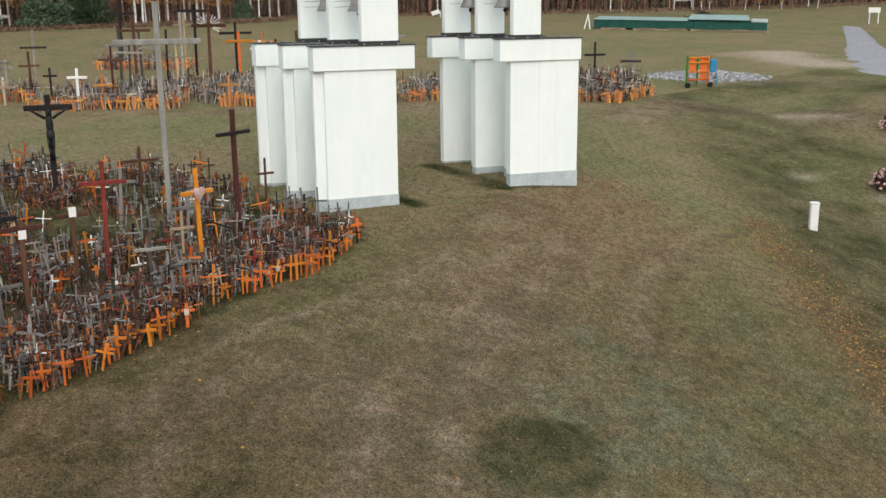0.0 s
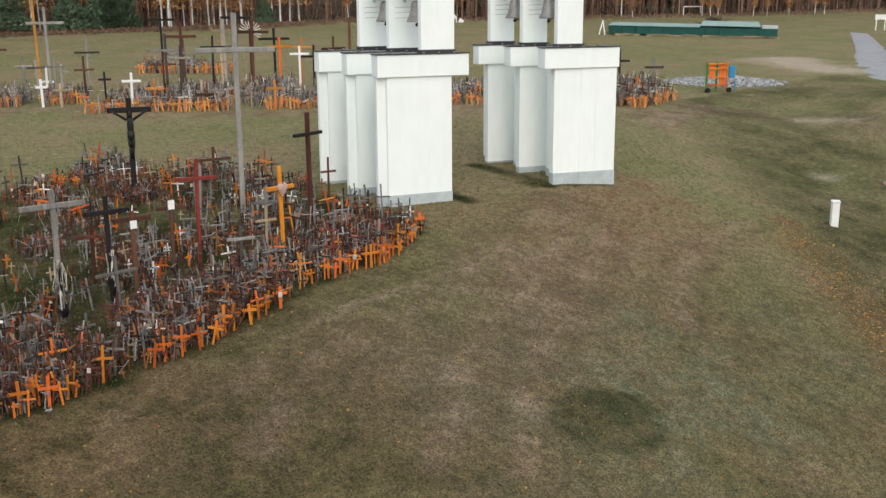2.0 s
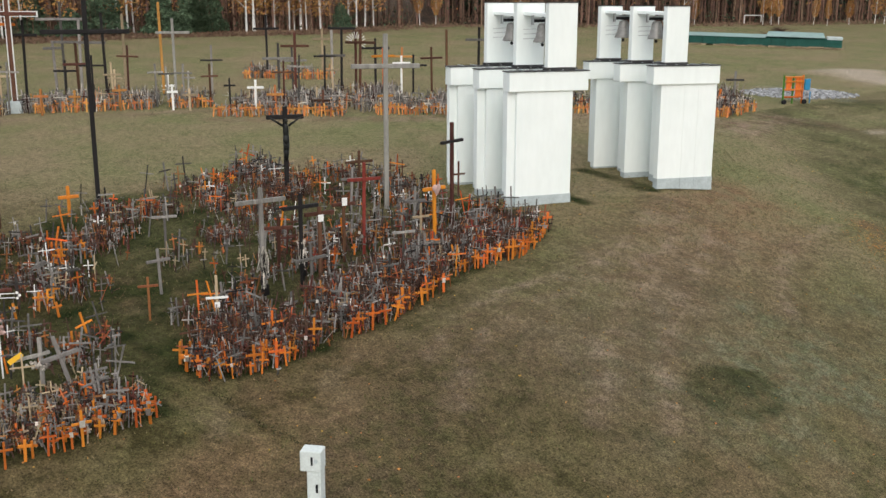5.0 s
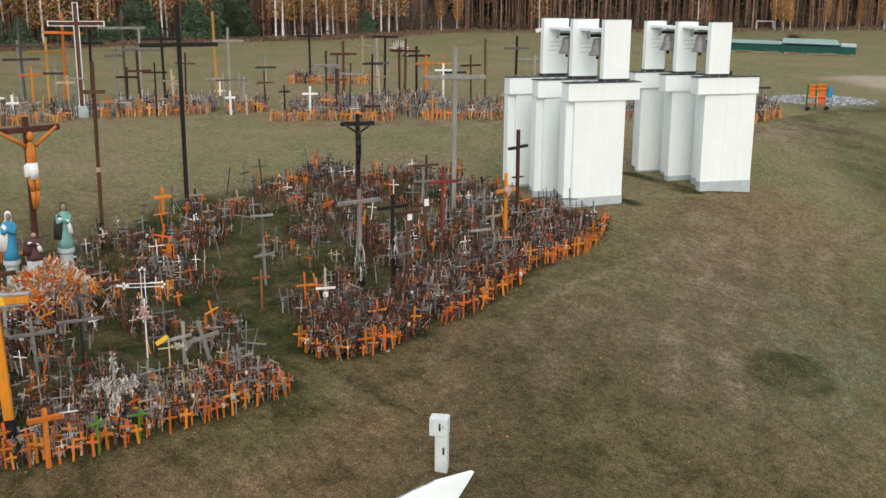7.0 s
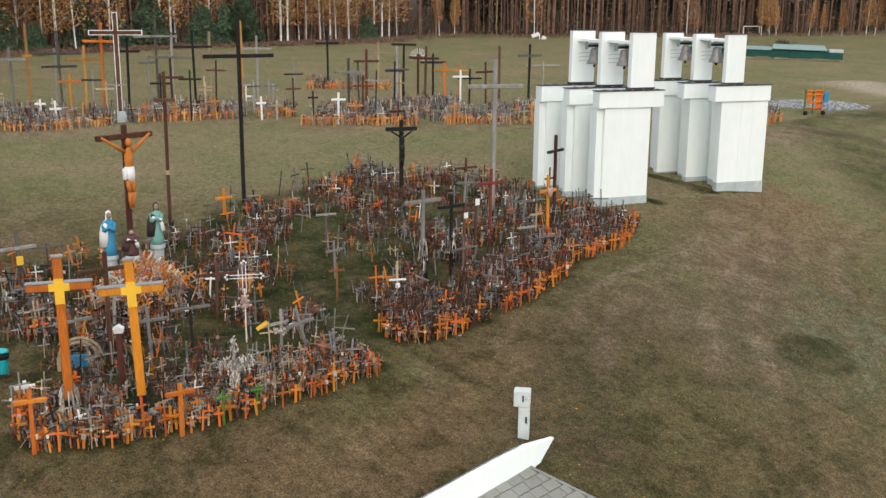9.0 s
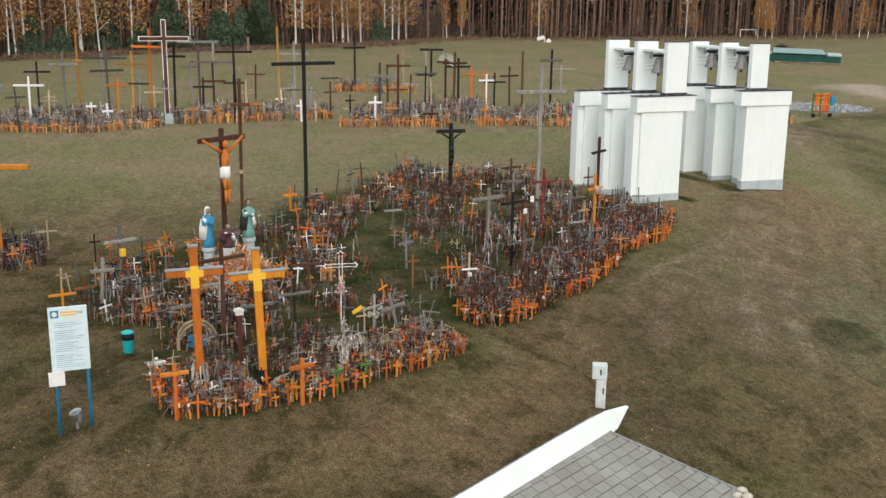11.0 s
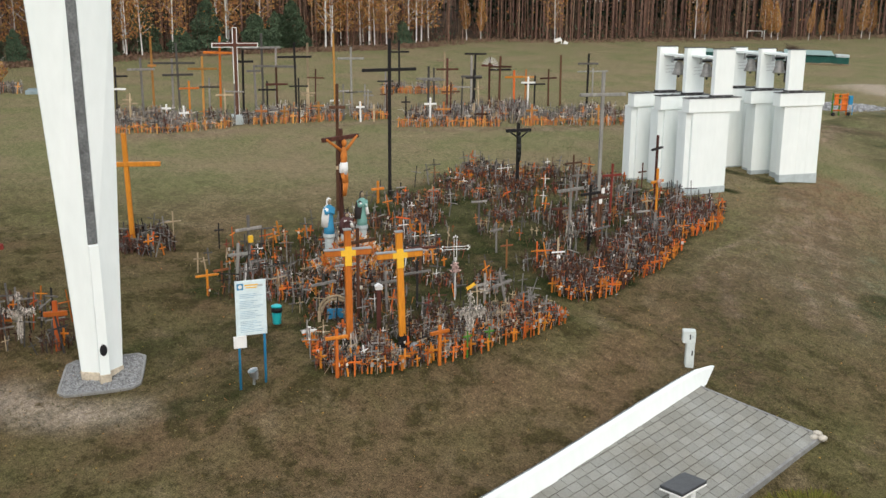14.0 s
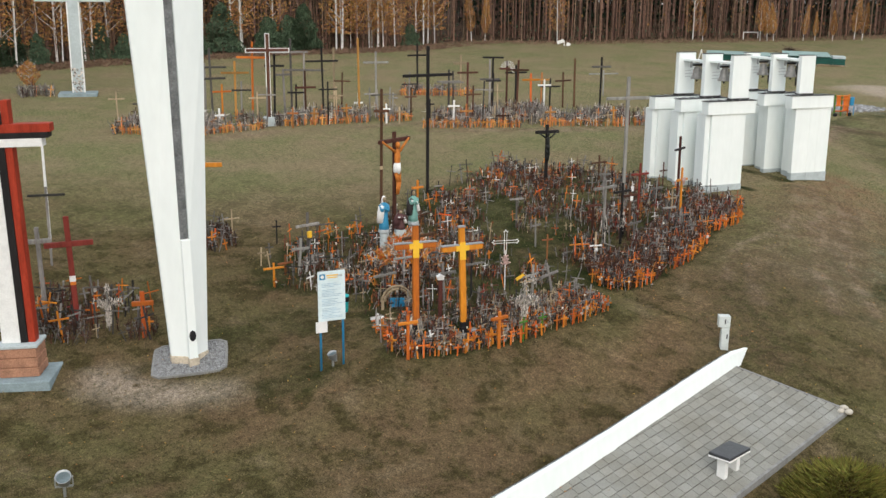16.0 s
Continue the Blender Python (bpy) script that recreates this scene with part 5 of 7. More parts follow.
def crucifix(x, y, h, bar, barh, w, wood, mats, turn, label, size, tip=0):
    wood_cross(x, y, h, bar, barh, w, wood, label, turn=turn, tip=tip, name="crucifix", group="")
    s, k, z = Shape(), size, barh - 0.17 * size
    f = -w * 0.35 - 0.09 * k
    s.blob((0, f, z - 0.42 * k), 0.13 * k, 0.09 * k, 0.34 * k, 10)
    s.blob((0, f - 0.02, z + 0.02 * k), 0.085 * k, 0.09 * k, 0.12 * k, 10)
    s.lathe([(0.12 * k, z - 0.98 * k), (0.145 * k, z - 0.82 * k), (0.13 * k, z - 0.6 * k)], 10, pose(0, f, 0), sy=0.8)
    for q in (-1, 1):
        s.rod((q * 0.12 * k, f, z - 0.2 * k), (q * 0.72 * k, f + 0.06, z + 0.19 * k), 0.055 * k, 0.035 * k, 8)
        s.rod((q * 0.07 * k, f, z - 0.9 * k), (q * 0.06 * k, f - 0.06 * k, z - 1.25 * k), 0.075 * k, 0.055 * k, 8)
        s.rod((q * 0.06 * k, f - 0.06 * k, z - 1.25 * k), (q * 0.03 * k, f, z - 1.68 * k), 0.055 * k, 0.04 * k, 8)
    pick = lambda c: 1 if len(mats) > 1 and z - 0.96 * k < c.z < z - 0.58 * k and abs(c.x) < 0.2 * k else 0
    if len(mats) > 1:
        s.box(-0.2 * k, -0.1 * k, f - 0.08 * k, f + 0.04 * k, z - 0.92 * k, z - 0.62 * k, chip=0.02)
    ob = new("crucifix_figure", s.mesh("crucifix_figure", *[M[q] for q in mats], smooth=True, pick=pick))
    ob.matrix_world = on(x, y, turn) @ pose(0, 0, 0, -tip, 0, 0)
    return tagged(ob, "plain carved figure fixed to the crucifix", "statue")


crucifix(-19.9, -0.55, 4.0, 1.45, 3.74, 0.12, "brown", ["skin", "white"], 100, "dark wooden crucifix above the statues", 0.88)
crucifix(-22.54, 9.67, 2.36, 1.0, 2.08, 0.12, "black", ["bronze"], 68, "dark wooden crucifix at the plot's far edge", 0.62)

# three robed statues on a heap of small crosses
for x, y, z, h, cols, label in ((-19.73, -1.12, 1.18, 1.02, ["robe_blue", "white"], "robed statue in blue with a white veil"), (-19.40, -0.76, 1.18, 0.95, ["robe_brown", "white"], "kneeling robed statue in dark brown"),
                                (-19.62, -0.03, 1.22, 0.98, ["robe_green", "robe_brown"], "robed statue in pale green with a dark mantle")):
    low = 0.62 if cols[0] == "robe_brown" else 1.0
    robe = Shape().lathe([(0.185, 0), (0.18, 0.12 * h), (0.145, 0.38 * h), (0.14, 0.54 * h), (0.155, 0.68 * h), (0.13, 0.76 * h), (0.06, 0.80 * h), (0.045, 0.82 * h)], 16, sx=0.9, sy=0.8)
    for q in (-1, 1):
        robe.rod((q * 0.13, -0.02, 0.72 * h), (q * 0.11, -0.14, 0.56 * h), 0.05, 0.045, 8)
        robe.rod((q * 0.11, -0.14, 0.56 * h), (0.01, -0.17, 0.66 * h), 0.042, 0.03, 8)
    head = Shape().blob((0.01, -0.02, 0.885 * h), 0.062, 0.07, 0.085, 10)
    veil = Shape().lathe([(0.15, 0.20 * h, -0.12, -0.02), (0.15, 0.50 * h, -0.105, -0.025), (0.145, 0.70 * h, -0.06, -0.01), (0.085, 0.80 * h, 0, 0.03), (0.088, 0.90 * h, 0, 0.02), (0.07, 0.97 * h, 0, 0.02), (0.015, h, 0, 0.01)], 14, sx=0.85, sy=0.75)
    sleeve_cloth = Shape().rod((0.10, -0.13, 0.62 * h), (0.15, -0.14, 0.34 * h), 0.04, 0.055, 8).rod((-0.10, -0.13, 0.66 * h), (0.12, -0.15, 0.60 * h), 0.035, 0.035, 8)
    pieces = {"robe_blue": [(robe, "robe_blue"), (head, "pale"), (veil, "white")], "robe_brown": [(robe, "robe_brown"), (head, "pale"), (veil, "robe_brown"), (sleeve_cloth, "white")],
              "robe_green": [(robe, "robe_green"), (head, "pale"), (veil, "mantle"), (sleeve_cloth, "white")]}[cols[0]]
    figure("robed_statue", on(x, y, 64, z) @ Matrix.Diagonal((0.92, 0.92, low, 1)), label, pieces)
    if low == 1:
        ped = thing("statue_pedestal", on(x, y, 64), "pale round pedestal under a robed statue", "pedestal", "statue pedestals")
        part("drum", Shape().lathe([(0.17, -0.1), (0.16, 0.1), (0.13, 0.18), (0.13, z - 0.14), (0.17, z - 0.08), (0.17, z)], 16), M["plinth"], ped)
    else:
        ped = thing("statue_pedestal", on(x, y, 64), "low rough pedestal under a kneeling statue", "pedestal", "statue pedestals")
        part("block", Shape().box(-0.15, 0.15, -0.13, 0.13, -0.1, z, chip=0.02), M["plinth"], ped)

# ---- board, bin, lamps ----


def notice_board():
    a, b = Vector((-15.50, -6.75)), Vector((-15.30, -6.23))
    mid, d = (a + b) / 2, b - a
    turn = math.degrees(math.atan2(d.y, d.x))
    w = d.length / 2
    root = thing("notice_board", on(mid.x, mid.y, turn), "white notice board with blue lettering on two blue posts", "notice board")
    for q in (-1, 1):
        part("post", Shape().rod((q * w, 0.03, -0.2), (q * w, 0.03, 2.38), 0.028, n=10), M["blue"], root, "blue painted steel post", smooth=True)
    pan = part("panel", Shape().box(-w - 0.06, w + 0.05, -0.03, 0.0, 1.2, 2.42, chip=0.005), M["board_white"], root)
    rows = Shape()
    z = 2.12
    for k in range(23):
        left, right = -w + 0.03, w - 0.02 - rng.uniform(0, 0.22)
        if k not in (3, 9, 15):
            rows.box(left, right, -0.034, -0.031, z - 0.008, z + 0.003)
        z -= 0.038
    part("lettering", rows, M["ink"], pan, "rows of small blue lettering")
    part("heading", Shape().box(-0.13, 0.16, -0.034, -0.031, 2.3, 2.33).box(-0.11, 0.13, -0.034, -0.031, 2.25, 2.275), M["yellow"], pan, "yellow heading bars")
    part("emblem", Shape().box(-w - 0.02, -w + 0.12, -0.034, -0.031, 2.22, 2.36), M["blue"], pan, "blue square emblem")
    part("emblem", Shape().lathe([(0.045, -0.003), (0.045, 0.0)], 12, pose(-w + 0.05, -0.035, 2.29, 90)), M["white"], pan, "white round emblem")
    part("emblem", Shape().box(w - 0.14, w - 0.02, -0.034, -0.031, 2.27, 2.32), M["plinth"], pan, "grey emblem")
    part("small_sign", Shape().box(-w - 0.13, -w + 0.15, -0.05, -0.02, 0.93, 1.2, chip=0.004), M["white"], root, "small white square sign")


notice_board()


def litter_bin(x, y):
    root = thing("litter_bin", on(x, y, 30) @ Matrix.Scale(0.8, 4), "turquoise plastic litter bin with a black liner on a post", "bin")
    part("body", Shape().lathe([(0.12, 0.12), (0.13, 0.14), (0.16, 0.6), (0.165, 0.62), (0.15, 0.62), (0.13, 0.3)], 18), M["teal"], root, smooth=True)
    part("liner", Shape().lathe([(0.172, 0.50), (0.175, 0.62), (0.16, 0.635), (0.14, 0.56)], 18), M["dark"], root, "black plastic liner", smooth=True)
    part("lid", Shape().lathe([(0.17, 0.66), (0.165, 0.70), (0.1, 0.73), (0.02, 0.735)], 18), M["teal"], root, smooth=True)
    part("post", Shape().rod((0, 0.17, -0.2), (0, 0.17, 0.68), 0.025, n=10), M["steel"], root, "grey steel post")


litter_bin(-17.66, -4.33)


def ground_lamp(x, y, h, r, turn, tilt, label):
    root = thing("floodlight", on(x, y, turn), label, "floodlight", "floodlights")
    part("stem", Shape().rod((0, 0, -0.15), (0, 0, h * 0.45), 0.03, n=8).box(-r * 1.1, r * 1.1, -0.02, 0.02, h * 0.42, h * 0.48), M["steel"], root)
    for q in (-1, 1):
        part("bracket", Shape().box(q * r * 1.1 - 0.012, q * r * 1.1 + 0.012, -0.025, 0.025, h * 0.45, h * 0.85), M["steel"], root)
    m = pose(0, 0, h * 0.72, tilt, 0, 0)
    part("housing", Shape().lathe([(0.01, -h * 0.24), (r * 0.7, -h * 0.23), (r * 0.85, -h * 0.1), (r, h * 0.2), (r * 1.06, h * 0.24), (r * 0.97, h * 0.24), (r * 0.9, h * 0.14)], 16, m), M["steel"], root, smooth=True)
    part("lens", Shape().lathe([(0.005, h * 0.15), (r * 0.93, h * 0.15)], 16, m), M["slab"], root, "pale glass lens")


ground_lamp(-15.46, -6.44, 0.36, 0.11, 0, 20, "small grey floodlight on a stem under the notice board")
ground_lamp(-15.39, -13.22, 0.52, 0.15, 60, 35, "grey metal floodlight on a stem in the grass")

# ---- big red, black and white cross on a stone base ----


def painted_cross(x, y):
    turn = 52
    root = thing("painted_cross", on(x, y, turn) @ pose(0, 0, 0, 0, -1.6, 0), "large white, black and red painted cross on a sandstone base", "cross")
    part("slab", Shape().box(-1.0, 0.75, -0.75, 0.75, -0.25, 0.10, chip=0.02), M["slab"], root, "blue-grey concrete slab")
    for k in range(3):
        part("block", Shape().box(-0.5 + 0.01 * k, 0.44 - 0.01 * k, -0.4, 0.4, 0.1 + 0.24 * k, 0.335 + 0.24 * k, chip=0.02), M["brick"], root, "pinkish sandstone block")
    part("cap_stone", Shape().box(-0.52, 0.46, -0.42, 0.42, 0.82, 0.90, chip=0.015), M["plinth"], root, "pale cap stone")
    part("upright", Shape().box(-0.42, 0.02, -0.16, 0.16, 0.9, 6.4, chip=0.01), M["white"], root)
    part("black_stripe", Shape().box(0.02, 0.19, -0.17, 0.15, 0.45, 6.4, chip=0.01), M["black"], root, "black painted stripe")
    part("red_stripe", Shape().box(0.19, 0.36, -0.14, 0.18, 0.45, 6.7, chip=0.01), M["signal_red"], root, "red painted stripe")
    part("arm", Shape().box(-1.6, 1.05, -0.19, 0.14, 5.62, 5.82, chip=0.01), M["white"], root)
    part("arm_stripe", Shape().box(-1.6, 1.2, -0.2, 0.15, 5.82, 5.95, chip=0.01), M["black"], root, "black painted arm stripe")
    part("arm_trim", Shape().box(-1.6, 1.25, -0.18, 0.2, 5.95, 6.15, chip=0.01), M["signal_red"], root, "red painted arm trim")


painted_cross(-20.88, -11.68)
r = thing("lamp_pole", on(-27.8, -7.95), "thin white pole with a small round head", "pole")
part("pole", Shape().rod((0, 0, -0.2), (0, 0, 3.4), 0.05, 0.04, 8), M["white"], r)
part("head", Shape().blob((0, 0, 3.45), 0.09, 0.09, 0.07), M["steel"], r)


def far_cross(x, y):
    root = thing("monument_cross", on(x, y, 62), "tall pale grey concrete cross on a teal slab across the field", "cross")
    part("slab", Shape().box(-1.08, 1.0, -0.9, 0.9, -0.2, 0.16, chip=0.02), M["slab"], root, "teal-grey slab")
    part("upright", Shape().box(-0.31, 0.31, -0.22, 0.22, 0.16, 7.4, chip=0.02), M["plinth"], root)
    part("crossbar", Shape().box(-2.0, 2.0, -0.2, 0.2, 5.15, 5.85, chip=0.02), M["plinth"], root)
    tr = Shape()
    for s in (-1, 1):
        tr.box(s * 0.31 - 0.035, s * 0.31 + 0.035, -0.24, 0.24, 0.16, 5.14)
    part("white_edging", tr, M["white"], root, "white edges")
    st = Shape()
    for _ in range(60):
        st.blob((rng.uniform(-0.27, 0.27), -0.235, rng.uniform(0.2, 1.5)), 0.06, 0.03, 0.05, 5)
    part("wreath", st, M["white_bits"], root, "bleached flower wreaths")


far_cross(-53.3, 5.0)

# ---- low green sheds, the coloured stand, the road ----


def long_shed():
    a, b = Vector((-43.15, 53.98)), Vector((-33.91, 59.55))
    mid, d = (a + b) / 2, b - a
    turn = math.degrees(math.atan2(d.y, d.x))
    L = d.length / 2
    root = thing("long_shed", pose(mid.x, mid.y, gz(mid.x, mid.y) + 0.02, 0, math.degrees(math.atan2(gz(a.x, a.y) - gz(b.x, b.y), d.length)), turn), "long low dark green sheet-clad shed with pale roof sheets", "shed")
    for k in range(12):
        p = -L + 2 * L * k / 12
        part("panel", Shape().box(p + 0.01, p + 2 * L / 12 - 0.01, 0.0, 0.08, 0.08, 0.60, chip=0.01), M["tarp"], root)
    part("back", Shape().box(-L, L, 2.4, 2.5, 0.0, 0.66), M["tarp"], root)
    part("roof", Shape().add([(-L, -0.08, 0.60), (L * 0.1, -0.08, 0.60), (L * 0.1, 2.6, 0.74), (-L, 2.6, 0.74), (-L, -0.08, 0.63), (L * 0.1, -0.08, 0.63), (L * 0.1, 2.6, 0.77), (-L, 2.6, 0.77)],
                             [(4, 5, 6, 7), (0, 1, 5, 4), (1, 2, 6, 5), (3, 0, 4, 7), (2, 3, 7, 6), (3, 2, 1, 0)]), M["roof_pale"], root, "pale green roof sheet")
    part("upper_roof", Shape().add([(L * 0.1, -0.1, 0.70), (L * 0.8, -0.1, 0.70), (L * 0.78, 2.4, 0.95), (L * 0.12, 2.4, 0.95), (L * 0.1, -0.1, 0.74), (L * 0.8, -0.1, 0.74), (L * 0.78, 2.4, 0.99), (L * 0.12, 2.4, 0.99)],
                                   [(4, 5, 6, 7), (0, 1, 5, 4), (1, 2, 6, 5), (3, 0, 4, 7), (2, 3, 7, 6), (3, 2, 1, 0)]), M["roof_pale"], root, "raised pale roof sheet")
    part("end_box", Shape().box(L * 0.82, L, 0.0, 1.6, 0.6, 0.8, chip=0.02), M["plinth"], root, "pale boxed end")
    base = Shape()
    for _ in range(36):
        p = rng.uniform(-L, L * 0.95)
        base.box(p, p + rng.uniform(0.3, 1.0), -0.12, 0.1, -0.05, rng.uniform(0.06, 0.14))
    tagged(part("sill_timber", base, M["pale"], root, "loose timber along the foot"), kind="stuff")
    fr = Shape()
    for q in (-L - 0.2, -L - 0.6):
        fr.rod((q, 0.0, -0.05), (-L - 0.4, 0.2, 0.9), 0.04)
    part("trestle", fr, M["white"], root, "white trestle at the end")


long_shed()


def coloured_stand(x, y):
    root = thing("candle_stand", on(x, y, 64), "orange painted stand with green and blue uprights on wheels", "stand")
    for q, m in ((-0.62, "green_paint"), (-0.18, "green_paint"), (0.28, "orange")):
        part("upright", Shape().rod((q, 0, 0.0), (q, 0, 1.18), 0.04, n=8), M[m], root)
    for q in (0.28, 0.58, 0.92, 1.1):
        part("shelf", Shape().box(-0.6, 0.28, -0.12, 0.12, q - 0.03, q + 0.03, chip=0.01), M["orange"], root)
    part("panel", Shape().box(-0.52, -0.27, -0.04, 0.0, 0.62, 1.1, chip=0.01).box(-0.07, 0.2, -0.04, 0.0, 0.3, 1.1, chip=0.01), M["orange"], root)
    part("panel_blue", Shape().box(0.36, 0.62, -0.06, 0.06, 0.55, 1.02, chip=0.02), M["blue"], root, "blue plastic panel")
    for q in (-0.62, 0.34):
        part("wheel", Shape().lathe([(0.1, -0.04), (0.11, 0.0), (0.1, 0.04)], 12, pose(q, -0.1, 0.08, 90)), M["dark"], root, "black wheel")
    for q in (0.33, 0.66):
        part("leg", Shape().rod((q, 0, 0), (q, 0, 0.5), 0.025), M["blue"], root, "blue leg")


coloured_stand(-22.2, 34.5)


ROAD = [((-33.6, 68.6), (-31.8, 67.8)), ((-30.2, 62.0), (-28.5, 62.2)), ((-27.2, 56.2), (-25.5, 56.8)), ((-25.2, 51.8), (-23.2, 53.2)), ((-23.0, 47.6), (-17.0, 51.0)), ((-20.9, 43.6), (-12.5, 48.0)), ((-18.4, 42.4), (-8.0, 44.0))]


def road():
    """A strip of asphalt that follows the ground, with a ragged edge."""
    v, f, across = [], [], 14
    for k in range(len(ROAD) - 1):
        (a0, b0), (a1, b1) = ROAD[k], ROAD[k + 1]
        n = 26
        for j in range(n):
            t = j / n
            a, b = Vector(a0).lerp(Vector(a1), t), Vector(b0).lerp(Vector(b1), t)
            rag = 0.25 * fbm(a.x, a.y, 0.9), 0.25 * fbm(b.x + 9, b.y, 0.9)
            for i in range(across + 1):
                p = a.lerp(b, i / across + (rag[0] * (1 - i / across) + rag[1] * i / across) * 0.5)
                v.append((p.x, p.y, gz(p.x, p.y) + 0.05 * fbm(p.x, p.y, 0.35) * (p.y < 80) + (0.035 if 0 < i < across else -0.08)))
    w = across + 1
    rows = len(v) // w
    f = [(r * w + i, r * w + i + 1, (r + 1) * w + i + 1, (r + 1) * w + i) for r in range(rows - 1) for i in range(across)]
    single("road", Shape().add(v, f), M["asphalt"], Matrix(), "grey asphalt road curving across the meadow", "road", kind="structure")


road()
gv = Shape()
for _ in range(2600):
    p, q = rng.gauss(0, 1.15), rng.gauss(0, 0.8)
    x, y = -23.7 + 0.66 * p - 0.75 * q, 37.3 + 0.75 * p + 0.66 * q
    s = rng.uniform(0.03, 0.085)
    if math.hypot(p / 2.6, q / 1.7) < 1:
        gv.blob((x, y, gz(x, y) + 0.01 + 0.32 * max(0, 1 - math.hypot(p / 1.9, q / 1.2)) * rng.uniform(0.6, 1)), s, s * 0.8, s * 0.55, 5)
single("gravel_patch", gv, M["stone_bits"], Matrix(), "spread of grey gravel behind the painted stand", "gravel", kind="stuff")


def flower_bush(x, y, s):
    root = thing("flowering_bush", on(x, y), "round low bush with faded pink and white flower heads", "bush", "flowering bushes")
    st, fl, inner = Shape(), Shape(), Shape()
    for _ in range(30):
        a, q = rng.uniform(0, 6.28), rng.uniform(0.1, 0.8) * s
        st.rod((0, 0, -0.05), (q * math.cos(a), q * math.sin(a), rng.uniform(0.3, 0.8) * s), 0.012, 0.006, 3)
    for _ in range(120):
        a, e = rng.uniform(0, 6.28), math.asin(rng.uniform(-0.2, 1))
        q = s * rng.uniform(0.8, 1.0)
        fl.blob((q * math.cos(a) * math.cos(e), q * math.sin(a) * math.cos(e), 0.25 * s + 0.8 * q * math.sin(e)), 0.07 * s, 0.07 * s, 0.06 * s, 5)
        inner.leaf((0.7 * q * math.cos(a), 0.7 * q * math.sin(a), rng.uniform(0.1, 0.8) * s), 0.12)
    part("stems", st, M["twig"], root)
    part("foliage", inner, M["robe_brown"], root, "dark reddish leaves")
    part("flowers", fl, M["pink"], root, "faded pink and white flower heads")


flower_bush(-12.2, 28.8, 0.6)
flower_bush(-14.2, 33.5, 0.55)


def goal_frame(x, y, w, h):
    root = thing("goal_frame", on(x, y, 40), "small white goal frame by the wood's edge", "goal")
    for q in (-w / 2, w / 2):
        part("post", Shape().rod((q, 0, -0.2), (q, 0, h), 0.05, n=6), M["white"], root)
    part("bar", Shape().rod((-w / 2, 0, h), (w / 2, 0, h), 0.05, n=6), M["white"], root)


goal_frame(-53.7, 79.5, 1.5, 0.75)
r = thing("road_sign", on(-33.0, 72.1, 40), "small white sign on two posts beside the road", "sign")
for q in (-0.3, 0.3):
    part("post", Shape().rod((q, 0, -0.2), (q, 0, 1.1), 0.04, n=6), M["white"], r)
part("board", Shape().box(-0.4, 0.4, -0.03, 0.03, 0.75, 1.1), M["white"], r, "plain white board")
r = thing("white_sign", on(-59.4, 55.5, 50), "small white panel sign tilted on a post", "sign")
part("post", Shape().rod((0, 0, -0.2), (0, 0, 0.5), 0.04, n=6), M["white"], r)
part("panel", Shape().box(-0.55, 0.1, -0.03, 0.03, 0.3, 0.62, pose(0, 0, 0, 0, -18, 0)), M["white"], r)
part("panel", Shape().box(0.12, 0.5, -0.03, 0.03, 0.05, 0.42, pose(0, 0, 0, 0, 25, 0)), M["white"], r)
hp = Shape()
for _ in range(500):
    a, q = rng.uniform(0, 6.28), abs(rng.gauss(0, 0.8))
    x, y = -39.2 + q * math.cos(a), 60.6 + q * math.sin(a)
    z = gz(x, y) + max(0, 1.15 - 0.55 * q) * rng.random()
    hp.rod((x, y, z), (x + rng.gauss(0, 0.4), y + rng.gauss(0, 0.4), z + rng.uniform(-0.1, 0.3)), 0.02, 0.01, 3)
single("brushwood_heap", hp, M["shrub"], Matrix(), "heap of dark brushwood behind the shed", "brushwood", kind="stuff")


def small_birch(x, y, h):
    root = thing("small_birch", on(x, y), "small birch with golden autumn leaves in the grass", "tree", "small birches")
    tr, cr = Shape(), Shape()
    tr.rod((0, 0, -0.1), (0, 0, h * 0.9), 0.035, 0.01, 6)
    for _ in range(30):
        a, z = rng.uniform(0, 6.28), rng.uniform(0.3, 0.9) * h
        tr.rod((0, 0, z), (0.3 * h * math.cos(a), 0.3 * h * math.sin(a), z + 0.2 * h), 0.012, 0.004, 4)
    for _ in range(500):
        a, t = rng.uniform(0, 6.28), rng.random()
        q = 0.36 * h * math.sqrt(rng.random()) * math.sin(math.pi * (0.12 + 0.85 * t))
        cr.leaf((q * math.cos(a), q * math.sin(a), h * (0.3 + 0.72 * t)), rng.uniform(0.06, 0.11))
    part("trunk", tr, M["birch_bark"], root)
    part("crown", cr, M["gold_leaves"], root)


small_birch(-55.3, 3.0, 1.8)
small_birch(-53.2, -0.6, 2.4)
small_birch(-51.6, -1.6, 1.9)

# ---- small crosses by the hundred ----


def small_cross(h, b, w):
    s = Shape()
    d = w * 0.6
    bh = h * rng.uniform(0.62, 0.74)
    s.box(-w / 2, w / 2, -d / 2, d / 2, -0.12, h)
    s.box(-b / 2, b / 2, -d / 2 - 0.006, d / 2 - 0.004, bh - w * 0.45, bh + w * 0.45)
    return s


def loose_cross(s, m, h, b, w):
    d = w * 0.6
    bh = h * rng.uniform(0.6, 0.75)
    s.box(-w / 2, w / 2, -d / 2, d / 2, -0.05, h, m)
    s.box(-b / 2, b / 2, -d / 2 - 0.004, d / 2 - 0.003, bh - w * 0.45, bh + w * 0.45, m)


